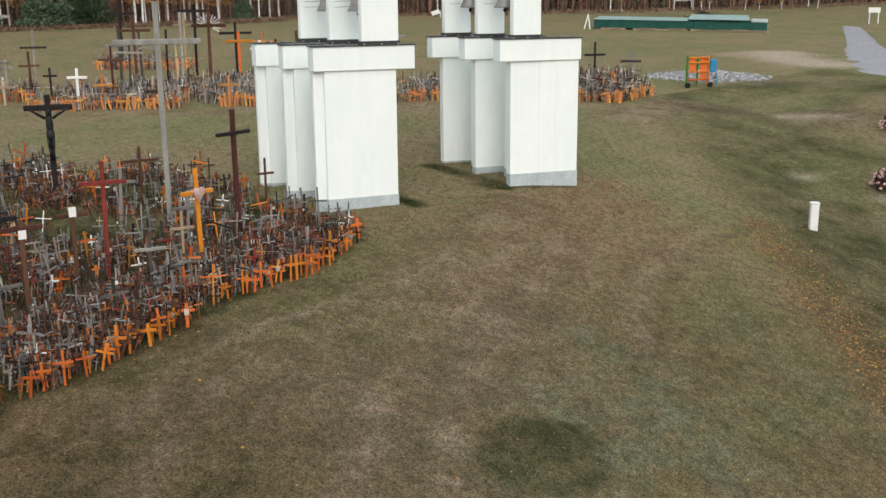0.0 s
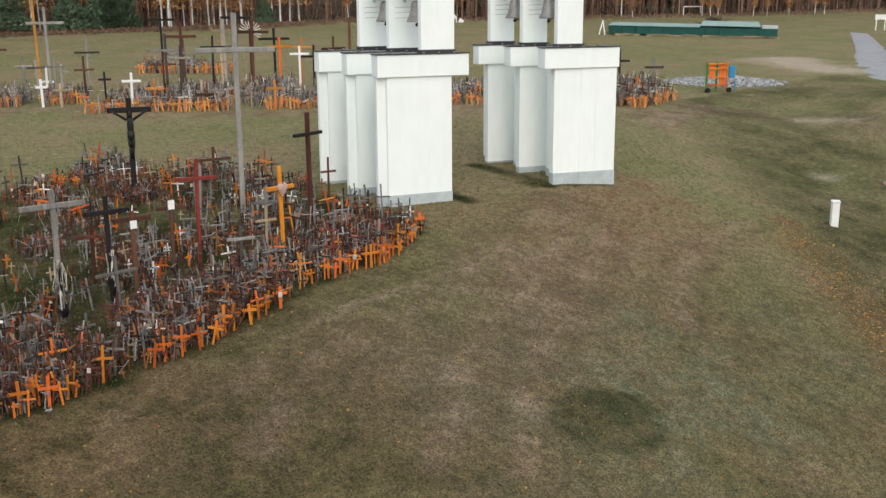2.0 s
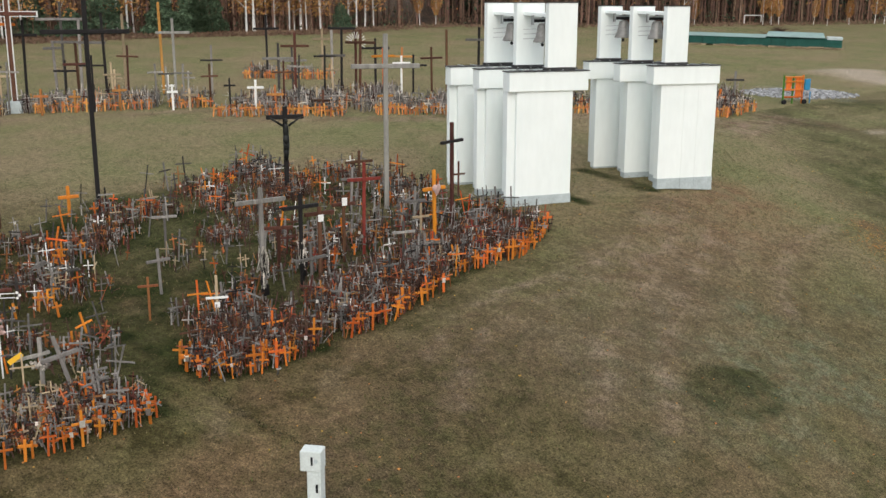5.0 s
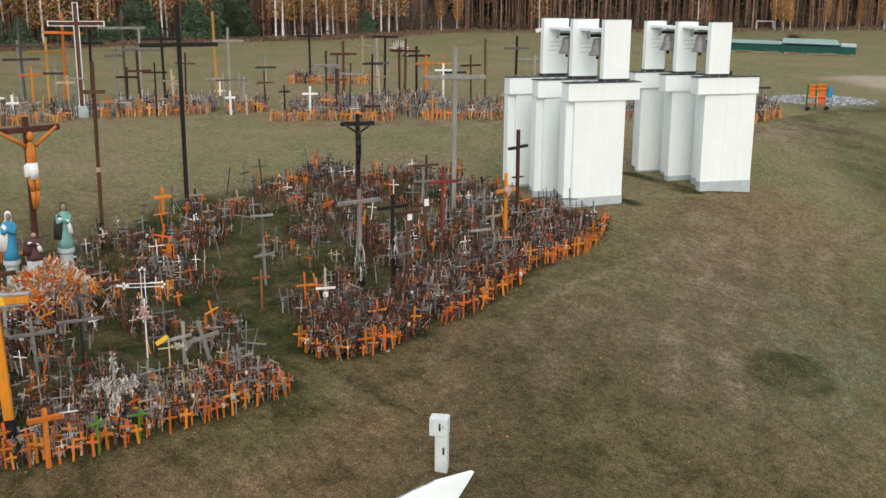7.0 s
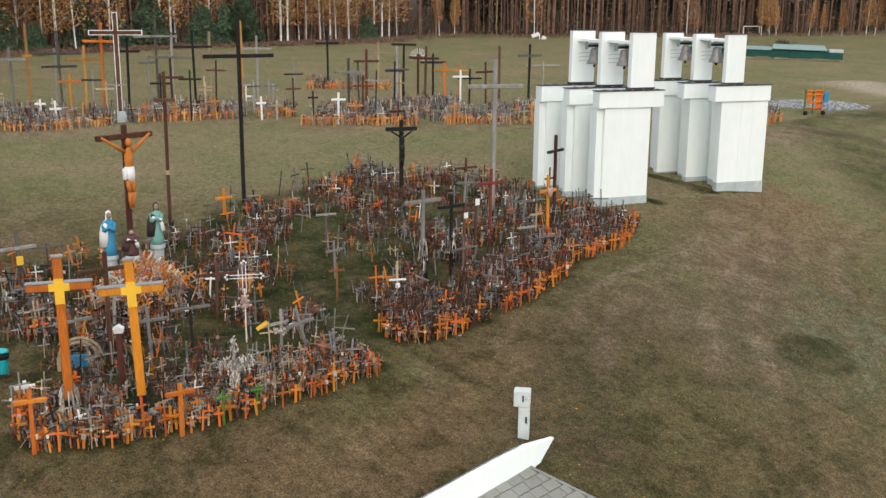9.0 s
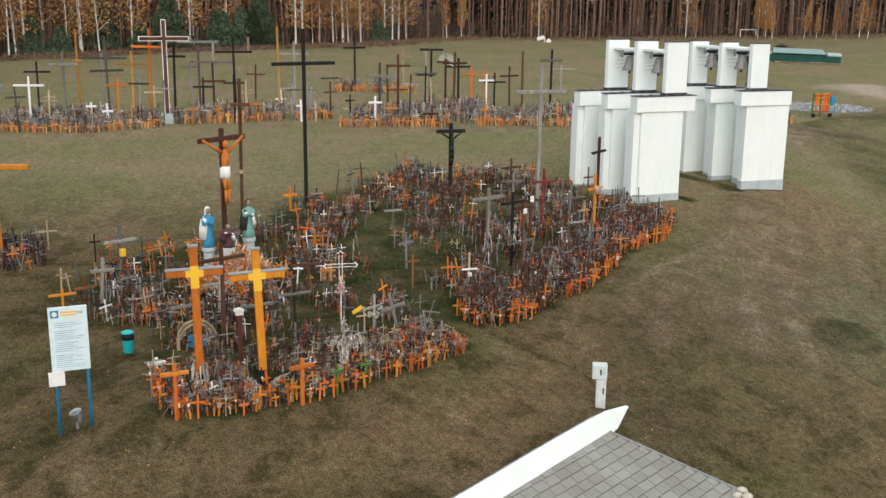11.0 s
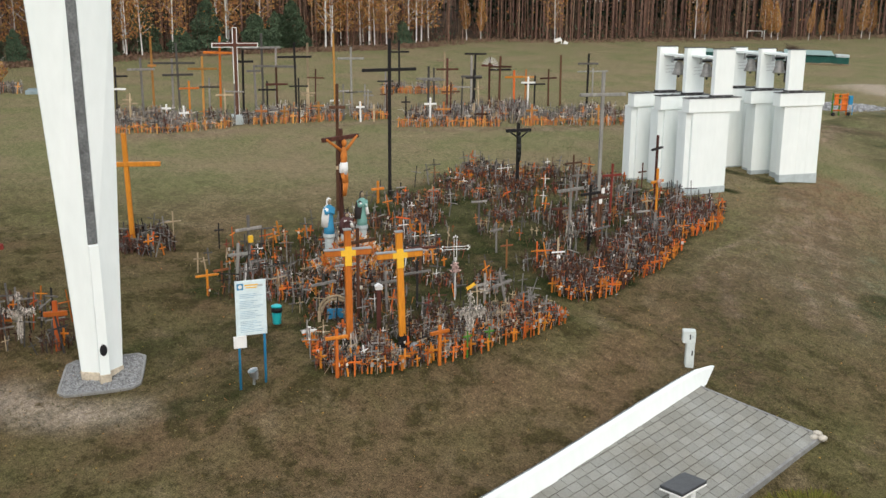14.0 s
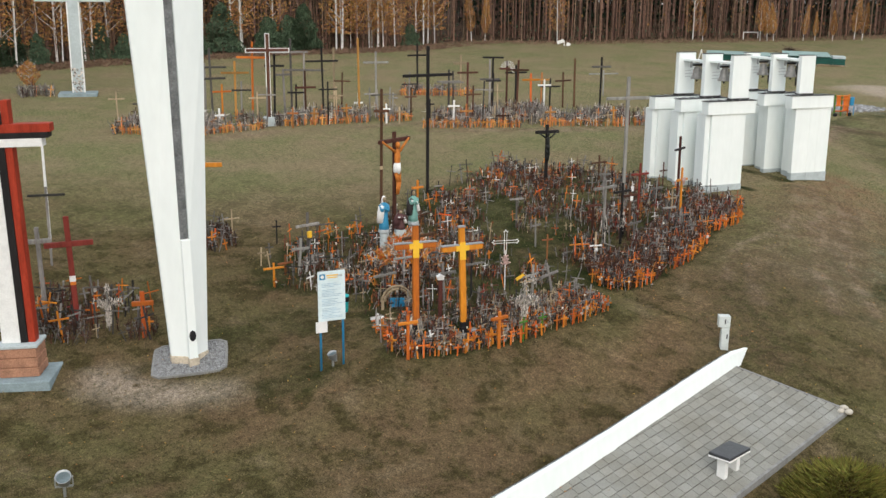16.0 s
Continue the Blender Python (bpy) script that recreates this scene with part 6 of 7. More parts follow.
KINDS = {
    "orange": ("orange varnished small wooden cross at the edge of the plot", (0.30, 0.52), (0.032, 0.046)),
    "grey": ("weathered grey wooden cross in the crowded plot", (0.3, 0.85), (0.024, 0.042)),
    "brown": ("brown stained wooden cross in the crowded plot", (0.3, 0.8), (0.024, 0.042)),
    "pale": ("pale bare wooden cross in the crowded plot", (0.35, 0.75), (0.022, 0.036)),
    "white": ("white painted wooden cross in the crowded plot", (0.3, 0.65), (0.022, 0.036)),
    "black": ("black painted cross in the crowded plot", (0.35, 0.85), (0.022, 0.036)),
    "rust": ("dull orange-brown wooden cross in the crowded plot", (0.3, 0.7), (0.024, 0.04)),
    "red": ("red painted wooden cross in the crowded plot", (0.35, 0.75), (0.026, 0.04)),
}
stock = {}
for k, (label, hs, ws) in KINDS.items():
    stock[k] = []
    for j in range(6):
        h = hs[0] + (hs[1] - hs[0]) * (j + 0.5) / 6
        stock[k].append(small_cross(h, h * rng.uniform(0.5, 0.68), rng.uniform(*ws)).mesh(k + "_cross", M[k]))
placed = {k: 0 for k in KINDS}
HUNG, hang_rng = Shape(), random.Random(5)


def stand(kind, x, y, group, turn=None, lean=4.5, scale=1.0):
    placed[kind] += 1
    ob = new(kind + "_cross", rng.choice(stock[kind]))
    t = HEAD + 14 + rng.gauss(0, 26) if turn is None else turn
    m = on(x, y, t) @ pose(0, 0, 0, rng.gauss(0, lean), rng.gauss(0, lean), 0) @ Matrix.Scale(scale, 4)
    ob.matrix_world = m
    if hang_rng.random() < 0.26:
        top = max(v.co.z for v in ob.data.vertices) * 0.66
        w = hang_rng.uniform(0.018, 0.04)
        HUNG.box(-w, w, -0.05, -0.02, top - w * 1.6, top + w, m)
    return tagged(ob, KINDS[kind][0], "cross", group)


def walk_line(line, gap):
    """Evenly spaced places along a line, with the side that lies to its left."""
    for (x0, y0), (x1, y1) in zip(line, line[1:]):
        L = math.hypot(x1 - x0, y1 - y0)
        n = max(1, int(L / gap))
        for k in range(n):
            t = (k + rng.random()) / n
            yield x0 + (x1 - x0) * t, y0 + (y1 - y0) * t, -(y1 - y0) / L, (x1 - x0) / L


# orange fringe along the open edges of the main plot
EDGE_A = [(-16.2, -4.6), (-14.85, -5.12), (-14.27, -4.86), (-13.7, -3.8), (-13.2, -2.1), (-12.95, -0.2), (-12.97, 0.9), (-13.12, 1.55)]
EDGE_B = [(-14.5, 2.35), (-13.83, 2.45), (-13.5, 3.05), (-13.5, 3.8), (-13.65, 4.5), (-13.9, 5.3), (-13.72, 5.8), (-13.82, 6.7), (-14.05, 7.45), (-14.45, 8.4), (-15.0, 9.1), (-14.88, 10.0), (-14.8, 10.8), (-15.0, 11.6), (-15.3, 12.1), (-15.8, 12.9)]
LOBES = [[(-14.7, 2.4), (-14.0, 2.48), (-13.6, 2.9), (-13.47, 3.3), (-13.48, 3.75), (-13.6, 4.35)], [(-13.78, 5.5), (-13.7, 5.9), (-13.83, 6.7), (-14.05, 7.45), (-14.42, 8.38)], [(-14.98, 9.2), (-14.86, 10.0), (-14.8, 10.8), (-15.0, 11.6), (-15.3, 12.05), (-15.7, 12.7)]]
for line, gap in [(EDGE_A, 0.15)] + [(f, 0.125) for f in LOBES]:
    for x, y, nx, ny in walk_line(line, gap):
        q = abs(rng.gauss(0, 0.12))
        stand("orange", x + nx * q, y + ny * q, "orange crosses along the edge", HEAD + rng.gauss(0, 18), 4, rng.uniform(0.7, 1.12))
    for x, y, nx, ny in walk_line(line, 0.3):
        q = rng.uniform(0.25, 0.55)
        stand("orange", x + nx * q, y + ny * q, "orange crosses along the edge", HEAD + rng.gauss(0, 25), 5, rng.uniform(0.7, 1.0))
for cx, cy, n in ((-22.75, -0.2, 9), (-19.3, -2.7, 4), (-22.0, -2.2, 4), (-15.9, -3.6, 3), (-24.5, 8.6, 7), (-23.2, 10.6, 6), (-18.7, 1.5, 6), (-20.9, 2.9, 5)):
    for _ in range(n):
        stand("orange", cx + rng.gauss(0, 0.35), cy + rng.gauss(0, 0.35), "crosses of the main plot", HEAD + rng.gauss(0, 22), 6, rng.uniform(0.7, 1.1))
stand("orange", -13.81, 4.71, "orange crosses along the edge", HEAD, 2, 1.15)
stand("orange", -15.92, 12.98, "orange crosses along the edge", HEAD, 2, 1.15)

LANE = [(-13.0, 1.75), (-14.84, 2.05), (-16.46, 2.7), (-18.7, 3.5), (-20.8, 5.1), (-21.7, 6.1)]
FEET = [(-15.1, -4.05), (-14.44, -3.0)]
clump_rng = random.Random(21)
CLUMPS = []
CLUMPS += [(-22.25, 9.55, 0.3)] * 5
while len(CLUMPS) < 125:
    cx, cy = clump_rng.uniform(-25.7, -13), clump_rng.uniform(-5.2, 13.4)
    if inside(MAIN, cx, cy) and near_line(cx, cy, LANE) > 0.7:
        CLUMPS.append((cx, cy, clump_rng.uniform(0.22, 0.55)))


def blocked(x, y):
    """The worn green lane through the plot and the feet of the two big crosses are left open."""
    return near_line(x, y, LANE) < 0.42 or any(math.hypot(x - p, y - q) < 0.42 for p, q in FEET)


CLEAR = [((-17.6, 3.9), 1.3), ((-15.6, 2.4), 0.75), ((-16.5, 2.6), 0.7), ((-20.5, 6.5), 1.5), ((-22.3, 9.0), 1.3), ((-19.3, 8.6), 1.0), ((-17.2, 6.2), 0.9), ((-21.5, 4.2), 0.8)]


def crowd(poly, n, weights, group, scale=1.0, things=True, limit=290, clear=()):
    """Crosses spread over a plot; past the limit of a kind they join one mesh."""
    xs, ys = [p[0] for p in poly], [p[1] for p in poly]
    keys, rest = list(weights), {}
    made = 0
    while made < n:
        x, y = rng.uniform(min(xs), max(xs)), rng.uniform(min(ys), max(ys))
        if clear and rng.random() < 0.78:
            c = rng.choice(CLUMPS)
            x, y = c[0] + rng.gauss(0, c[2]), c[1] + rng.gauss(0, c[2])
        if not inside(poly, x, y) or blocked(x, y):
            continue
        if any(math.hypot(x - c[0], y - c[1]) < r * rng.uniform(0.75, 1.2) for c, r in clear):
            continue
        if clear and fbm(x, y, 0.55) < -0.12 and rng.random() < 0.75:
            made += 0.3
            continue
        made += 1
        k = rng.choices(keys, [weights[q] for q in keys])[0]
        if things and placed[k] < limit:
            stand(k, x, y, group, scale=scale * rng.uniform(0.65, 1.15))
        else:
            h = rng.uniform(0.3, 0.95) * scale
            s = rest.setdefault(k, Shape())
            loose_cross(s, on(x, y, HEAD + 12 + rng.gauss(0, 30)) @ pose(0, 0, 0, rng.gauss(0, 6), rng.gauss(0, 6), 0), h, h * rng.uniform(0.45, 0.65), rng.uniform(0.028, 0.05) * scale)
    for k, s in rest.items():
        mk = {"orange": "orange_bits" if things else "peach_bits", "grey": "grey_bits", "brown": "brown_bits", "white": "white_bits"}.get(k, k)
        single("crowd_of_crosses", s, M[mk], Matrix(), f"crowd of small {k} crosses standing close together", "crosses", kind="stuff")


FRONT_A = [(-16.2, -4.6), (-14.35, -4.8), (-13.25, -2.1), (-13.02, 0.9), (-14.2, 1.2), (-14.8, -1.5), (-15.8, -3.3)]
FRONT_B = [(-14.3, 2.7), (-13.65, 4.6), (-14.1, 7.1), (-15.0, 10.2), (-15.8, 12.8), (-16.9, 12.6), (-15.6, 8.0), (-15.2, 4.0)]
crowd(FRONT_A, 130, {"grey": 62, "pale": 14, "brown": 10, "orange": 10, "black": 4}, "crosses of the main plot", 0.74)
crowd(FRONT_B, 70, {"grey": 55, "pale": 12, "brown": 15, "orange": 12, "black": 5}, "crosses of the main plot", 0.7)
crowd(MAIN, 1450, {"grey": 50, "brown": 13, "orange": 9, "rust": 12, "pale": 12, "white": 8, "black": 7, "red": 3}, "crosses of the main plot", 0.85, clear=CLEAR)
crowd(SIDE, 75, {"grey": 45, "brown": 20, "orange": 16, "pale": 8, "red": 3}, "crosses of the side plot")
crowd(SOLO, 45, {"grey": 40, "brown": 40, "orange": 12}, "crosses round the lone cross", 0.8)


def brush(poly, n, name, label, tall=0.45, mats=("twig", "brown_bits", "grey_bits"), edge=None, depth=1.4, size=0.012):
    """Dense low tangle: leaning sticks, tiny crosses and strings heaped between the crosses."""
    shapes = {k: Shape() for k in mats}
    xs, ys = [p[0] for p in poly], [p[1] for p in poly]
    places = []
    if edge:
        pts = [p for p in walk_line(edge, 0.05)]
        while len(places) < n:
            x, y, nx, ny = rng.choice(pts)
            q = rng.uniform(0.12, depth) ** 1.0
            x, y = x + nx * q + rng.gauss(0, 0.08), y + ny * q + rng.gauss(0, 0.08)
            if not blocked(x, y):
                places.append((x, y))
    else:
        while len(places) < n:
            x, y = rng.uniform(min(xs), max(xs)), rng.uniform(min(ys), max(ys))
            if poly is MAIN:
                c = rng.choice(CLUMPS)
                x, y = c[0] + rng.gauss(0, c[2]), c[1] + rng.gauss(0, c[2])
                if inside(poly, x, y) and not blocked(x, y):
                    places.append((x, y))
            elif inside(poly, x, y) and fbm(x, y, 0.9) > -0.02:
                places.append((x, y))
    for x, y in places:
        k = rng.choice(mats)
        s, z = shapes[k], gz(x, y)
        h = tall * rng.uniform(0.35, 1.1)
        if rng.random() < 0.72:
            m = pose(x, y, z + rng.uniform(0, 0.12), rng.gauss(0, 10), rng.gauss(0, 10), HEAD + rng.gauss(0, 35))
            loose_cross(s, m, h * 0.95, h * 0.5, rng.uniform(0.014, 0.026))
        else:
            a = rng.uniform(0, 6.28)
            t = rng.uniform(0.1, 0.8) * h
            tip = Vector((x + t * math.cos(a), y + t * math.sin(a), z + h))
            s.rod((x, y, z), tip, size, size * 0.5, 3)
            if rng.random() < 0.6:
                c = Vector((x, y, z)).lerp(tip, rng.uniform(0.4, 0.8))
                s.rod(c, c + Vector((rng.gauss(0, 0.12), rng.gauss(0, 0.12), rng.uniform(0, 0.15))), size * 0.8, size * 0.4, 3)
    for k, s in shapes.items():
        if s.v:
            single(name, s, M[k], Matrix(), label, "undergrowth" if k == "twig" else "crosses", kind="stuff")


brush(MAIN, 3400, "tangle_along_edge", "dense tangle of dry twigs and tiny crosses behind the orange fringe", 0.46, ("twig", "grey_bits", "brown_bits", "twig", "silver_bits", "rust_bits", "twig"), edge=EDGE_B, depth=1.9, size=0.009)
brush(MAIN, 1700, "tangle_along_edge", "dense tangle of dry twigs and tiny crosses behind the orange fringe", 0.32, ("twig", "grey_bits", "silver_bits", "rust_bits", "pale_bits"), edge=EDGE_A, depth=1.5, size=0.009)
brush(MAIN, 6200, "tangle_in_plot", "heaps of tiny weathered crosses and twigs between the standing crosses", 0.32, ("twig", "grey_bits", "brown_bits", "silver_bits", "rust_bits", "twig"), size=0.008)
for f in FAR:
    area = 0.5 * abs(sum(a[0] * b[1] - b[0] * a[1] for a, b in zip(f, f[1:] + f[:1])))
    crowd(f, int(area * 7), {"grey": 40, "brown": 12, "orange": 14, "white": 20, "pale": 14}, "crosses of the far rows", 0.85, things=False)
    brush(f, int(area * 48), "far_tangle", "heap of tiny weathered crosses in the far rows", 0.62, ("silver_bits", "brown_bits", "grey_bits", "silver_bits", "white_bits"), size=0.014)
brush(SIDE, 500, "tangle_in_side_plot", "heaps of tiny weathered crosses between the standing crosses", 0.36)
brush(SOLO, 400, "tangle_round_lone_cross", "heaps of tiny weathered crosses round the lone cross", 0.36)
brush([(-23.4, 28.3), (-22.0, 29.4), (-22.1, 31.0), (-23.6, 31.4), (-24.6, 30.0)], 420, "far_tangle", "heap of tiny weathered crosses in the far rows", 0.95, ("grey_bits", "grey_bits", "white_bits", "brown_bits"), size=0.014)
# orange fringe of the far rows, facing the walk
FRINGE = [[(-41.5, 1.0), (-38.55, 4.2), (-38.15, 7.3)], [(-38.3, 8.4), (-36.35, 12.3)], [(-36.1, 12.9), (-35.5, 14.4)], [(-33.65, 13.4), (-30.65, 17.3)], [(-30.3, 18.4), (-27.8, 21.4), (-26.2, 24.5), (-22.8, 28.2), (-21.7, 29.0), (-21.9, 31.2)], [(-42.5, 19.7), (-39.6, 23.0)]]
fr = Shape()
for line in FRINGE:
    for x, y, nx, ny in walk_line(line, 0.10):
        q = abs(rng.gauss(0, 0.35))
        h = rng.uniform(0.26, 0.5)
        loose_cross(fr, on(x + nx * q, y + ny * q, HEAD + rng.gauss(0, 20)) @ pose(0, 0, 0, rng.gauss(0, 6), rng.gauss(0, 6), 0), h, h * 0.55, 0.05)
single("fringe_of_orange_crosses", fr, M["peach_bits"], Matrix(), "fringe of small orange crosses along the far rows", "crosses", kind="stuff")
single("hung_tokens", HUNG, M["white_bits"], Matrix(), "small pale tokens and papers hung on the crosses", "tokens", kind="stuff")
# heap of bright little crosses under the statues
heap = {"peach_bits": Shape(), "white_bits": Shape(), "orange_bits": Shape()}
for _ in range(900):
    a, q = rng.uniform(0, 6.28), abs(rng.gauss(0, 0.5))
    x, y = -19.35 + q * math.cos(a) * 0.9, -0.6 + q * math.sin(a) * 1.25
    z = max(0, 0.85 * (1 - q / 1.2))
    k = rng.choice(("peach_bits", "peach_bits", "orange_bits", "white_bits", "white_bits"))
    loose_cross(heap[k], pose(x, y, gz(x, y) + z - 0.05, rng.gauss(0, 34), rng.gauss(0, 38), HEAD + rng.gauss(0, 40)), rng.uniform(0.25, 0.5), rng.uniform(0.14, 0.26), 0.03)
for k, s in heap.items():
    single("heap_of_crosses", s, M[k], Matrix(), "heap of small bright crosses at the statues' feet", "crosses", kind="stuff")

# pale strings and little crosses wound round the foot of a varnished cross
wound = Shape()
for k in range(70):
    a, z = rng.uniform(0, 6.28), rng.uniform(0.1, 0.55)
    x, y = -15.1 + 0.13 * math.cos(a), -4.05 + 0.13 * math.sin(a)
    wound.rod((x, y, gz(x, y) + z), (x + 0.05 * math.cos(a), y + 0.05 * math.sin(a), gz(x, y) + max(0.0, z - rng.uniform(0.12, 0.3))), 0.011, 0.006, 4)
single("wound_strings", wound, M["white_bits"], Matrix(), "pale strings wound round the foot of a varnished cross", "strings", kind="stuff")

# ---- the wood's edge ----
def limbs(s, h, r, z0, z1, n, out, lift):
    for k in range(n):
        z = z0 + (z1 - z0) * (k + rng.random()) / n
        a = rng.uniform(0, 6.28)
        o = out * rng.uniform(0.5, 1.0)
        s.rod((0, 0, z), (o * math.cos(a), o * math.sin(a), z + o * lift), r * 0.3, r * 0.08, 4)


def tree(kind, variant, shared):
    """Trunk with limbs, and a crown of many small tufts."""
    root = new(kind)
    tr, cr = Shape(), Shape()
    if kind == "pine_tree":
        h, r = rng.uniform(17, 21), rng.uniform(0.065, 0.10)
        bend = rng.uniform(-0.3, 0.3)
        tr.rod((0, 0, -0.3), (bend * 0.5, 0, h * 0.5), r, r * 0.75, 8).rod((bend * 0.5, 0, h * 0.5), (bend, 0, h), r * 0.75, 0.04, 8)
        limbs(tr, h, r, 3.0, h * 0.6, 14, 1.0, 0.1)
        limbs(tr, h, r, h * 0.62, h, 18, 2.2, 0.25)
        for _ in range(420):
            z = rng.uniform(h * 0.62, h + 0.5)
            q = 2.3 * math.sqrt(rng.random()) * (1.05 - (z - h * 0.62) / (h * 0.45))
            a = rng.uniform(0, 6.28)
            cr.leaf((bend + q * math.cos(a), q * math.sin(a), z), rng.uniform(0.3, 0.6))
        bark, leaf, lab = "pine_bark", "needles", "tall slender pine with a bare reddish trunk at the wood's edge"
    elif kind in ("birch_tree", "golden_birch"):
        h, r = (rng.uniform(5.0, 7.0), 0.05) if kind == "golden_birch" else (rng.uniform(11, 15), rng.uniform(0.05, 0.085))
        bend = rng.uniform(-0.8, 0.8)
        tr.rod((0, 0, -0.3), (bend * 0.3, 0, h * 0.4), r, r * 0.75, 7).rod((bend * 0.3, 0, h * 0.4), (bend, 0, h), r * 0.75, 0.03, 7)
        limbs(tr, h, r, h * 0.13, h * 0.95, 22, h * 0.11, 0.9)
        for _ in range(850 if kind == "golden_birch" else 900):
            z = rng.uniform(h * (0.2 if kind == "golden_birch" else 0.12), h)
            q = 1.7 * math.sqrt(rng.random()) * (1.1 - abs(z / h - 0.55)) if kind == "birch_tree" else 1.1 * math.sqrt(rng.random()) * (1.12 - z / h) * min(1, 4 * (z / h - 0.15))
            a = rng.uniform(0, 6.28)
            cr.leaf((bend * z / h + q * math.cos(a), q * math.sin(a), z), rng.uniform(0.07, 0.15))
        bark, leaf, lab = "birch_bark", "gold_leaves", "slim white-barked birch with golden autumn leaves"
    else:
        h, r = rng.uniform(2.7, 4.4), 0.07
        tr.rod((0, 0, -0.3), (0, 0, h), r, 0.02, 6)
        limbs(tr, h, r, 0.3, h * 0.9, 30, 1.1, 0.25)
        for _ in range(3600):
            t = rng.random() ** 1.2
            a0 = rng.uniform(0, 6.28)
            z = 0.25 + t * h
            q = (1.0 - t) ** 0.6 * 1.7 * math.sqrt(rng.uniform(0.2, 1)) * (1 + 0.16 * math.sin(16 * t + variant)) * (1 + 0.15 * math.sin(3 * a0 + variant))
            a = a0
            cr.leaf((q * math.cos(a), q * math.sin(a), z), rng.uniform(0.07, 0.18))
        bark, leaf, lab = "pine_bark", "needles", "bushy dark green young pine at the wood's edge"
    tagged(root, lab, "tree", "trees of the wood's edge")
    part("trunk", tr, M[bark], root)
    part("crown", cr, M[leaf], root)
    return root


stock_trees = {k: [tree(k, j, None) for j in range(4)] for k in ("pine_tree", "birch_tree", "young_pine", "golden_birch")}
used = {k: 0 for k in stock_trees}


def plant(kind, x, y, s=1.0):
    m = pose(x, y, gz(x, y), 0, 0, rng.uniform(0, 360)) @ Matrix.Scale(s, 4)
    k = used[kind]
    used[kind] += 1
    if k < 4:
        stock_trees[kind][k].matrix_world = m
        return
    src = stock_trees[kind][k % 4]
    ob = copy_thing(src, pose(x, y, gz(x, y), 0, 0, rng.uniform(0, 360)))
    ob.scale = (s, s, s)


for x, y, nx, ny in walk_line(TREE_LINE, 0.62):
    left = y < 47
    q = rng.random()
    back = rng.uniform(0, 5)
    px, py = x + nx * back, y + ny * back
    if left:
        stand_of_birch = any(a < y < b for a, b in ((10.5, 18.5), (24.5, 26.5), (33.5, 40.5), (43.0, 46.0)))
        if q < 0.52 and not stand_of_birch or q < 0.14:
            plant("young_pine", x + nx * (back * 0.4), y + ny * (back * 0.4), rng.uniform(0.5, 0.95))
        elif q < 0.66 or stand_of_birch and q < 0.9:
            plant("birch_tree", x + nx * back * 0.5, y + ny * back * 0.5, rng.uniform(0.8, 1.2))
        elif q < 0.96:
            plant("pine_tree", px + nx * 4, py + ny * 4, rng.uniform(0.8, 1.1))
    else:
        if q < 0.02:
            plant("birch_tree", x + nx * 0.3, y + ny * 0.3, rng.uniform(0.6, 1.0))
        elif q < 0.035:
            plant("golden_birch", x + nx, y + ny, rng.uniform(0.2, 0.35))
        else:
            plant("pine_tree", px + nx, py + ny, rng.uniform(0.85, 1.15))
# golden birches standing out in front of the dark pines
for x, y, k in ((-52.3, 79.0, 0.75), (-51.8, 79.6, 0.8), (-51.4, 80.2, 0.7), (-49.2, 82.3, 0.55), (-48.4, 83.3, 0.45), (-46.2, 87.7, 0.9), (-45.6, 88.3, 0.7), (-66.6, 50.4, 0.8), (-66.0, 51.6, 0.7), (-47.4, 85.3, 0.6), (-55.6, 73.2, 0.5)):
    plant("golden_birch", x, y, k)
# the depth of the wood: many more trunks, bare twigs and undergrowth behind the first rows
deep, twigs, under, reed = Shape(), Shape(), {"needles": Shape(), "gold_leaves": Shape(), "shrub": Shape()}, Shape()
for x, y, nx, ny in walk_line(TREE_LINE, 0.045):
    b = rng.uniform(1.0, 36)
    r = rng.uniform(0.035, 0.085)
    p, q = x + nx * b, y + ny * b
    deep.rod((p, q, gz(p, q) - 0.2), (p + rng.gauss(0, 0.25), q + rng.gauss(0, 0.25), gz(p, q) + 16), r, r * 0.5, 4)
for x, y, nx, ny in walk_line(TREE_LINE, 0.010):
    left = y < 46
    if not left and rng.random() < 0.7:
        continue
    b = rng.uniform(0.2, 20)
    p, q = x + nx * b, y + ny * b
    h = rng.uniform(1.5, 6.0) if left else rng.uniform(0.5, 2.5)
    z = gz(p, q)
    twigs.rod((p, q, z), (p + rng.gauss(0, 0.5), q + rng.gauss(0, 0.5), z + h), rng.uniform(0.008, 0.02), 0.005, 3)
for x, y, nx, ny in walk_line(TREE_LINE, 0.008):
    b = rng.uniform(1.0, 24)
    p, q = x + nx * b, y + ny * b
    k = rng.choices(("needles", "gold_leaves", "shrub"), (0.34, 0.22, 0.44))[0]
    hgt = rng.uniform(1.0, 8) if k == "gold_leaves" else abs(rng.gauss(0, 0.5 + b * 0.14)) if k == "shrub" or b < 7 else rng.uniform(0.5, 9)
    under[k].leaf((p, q, gz(p, q) + hgt), rng.uniform(0.07, 0.2))
for x, y, nx, ny in walk_line(TREE_LINE, 0.007):
    if y < 44 or rng.random() < 0.3:
        b = rng.uniform(-2.6, 1.0)
        p, q = x + nx * b, y + ny * b
        reed.leaf((p, q, gz(p, q) + rng.uniform(0, 0.2)), rng.uniform(0.06, 0.15))
# near-black needle tufts that paint the shade between the trunks
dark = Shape()
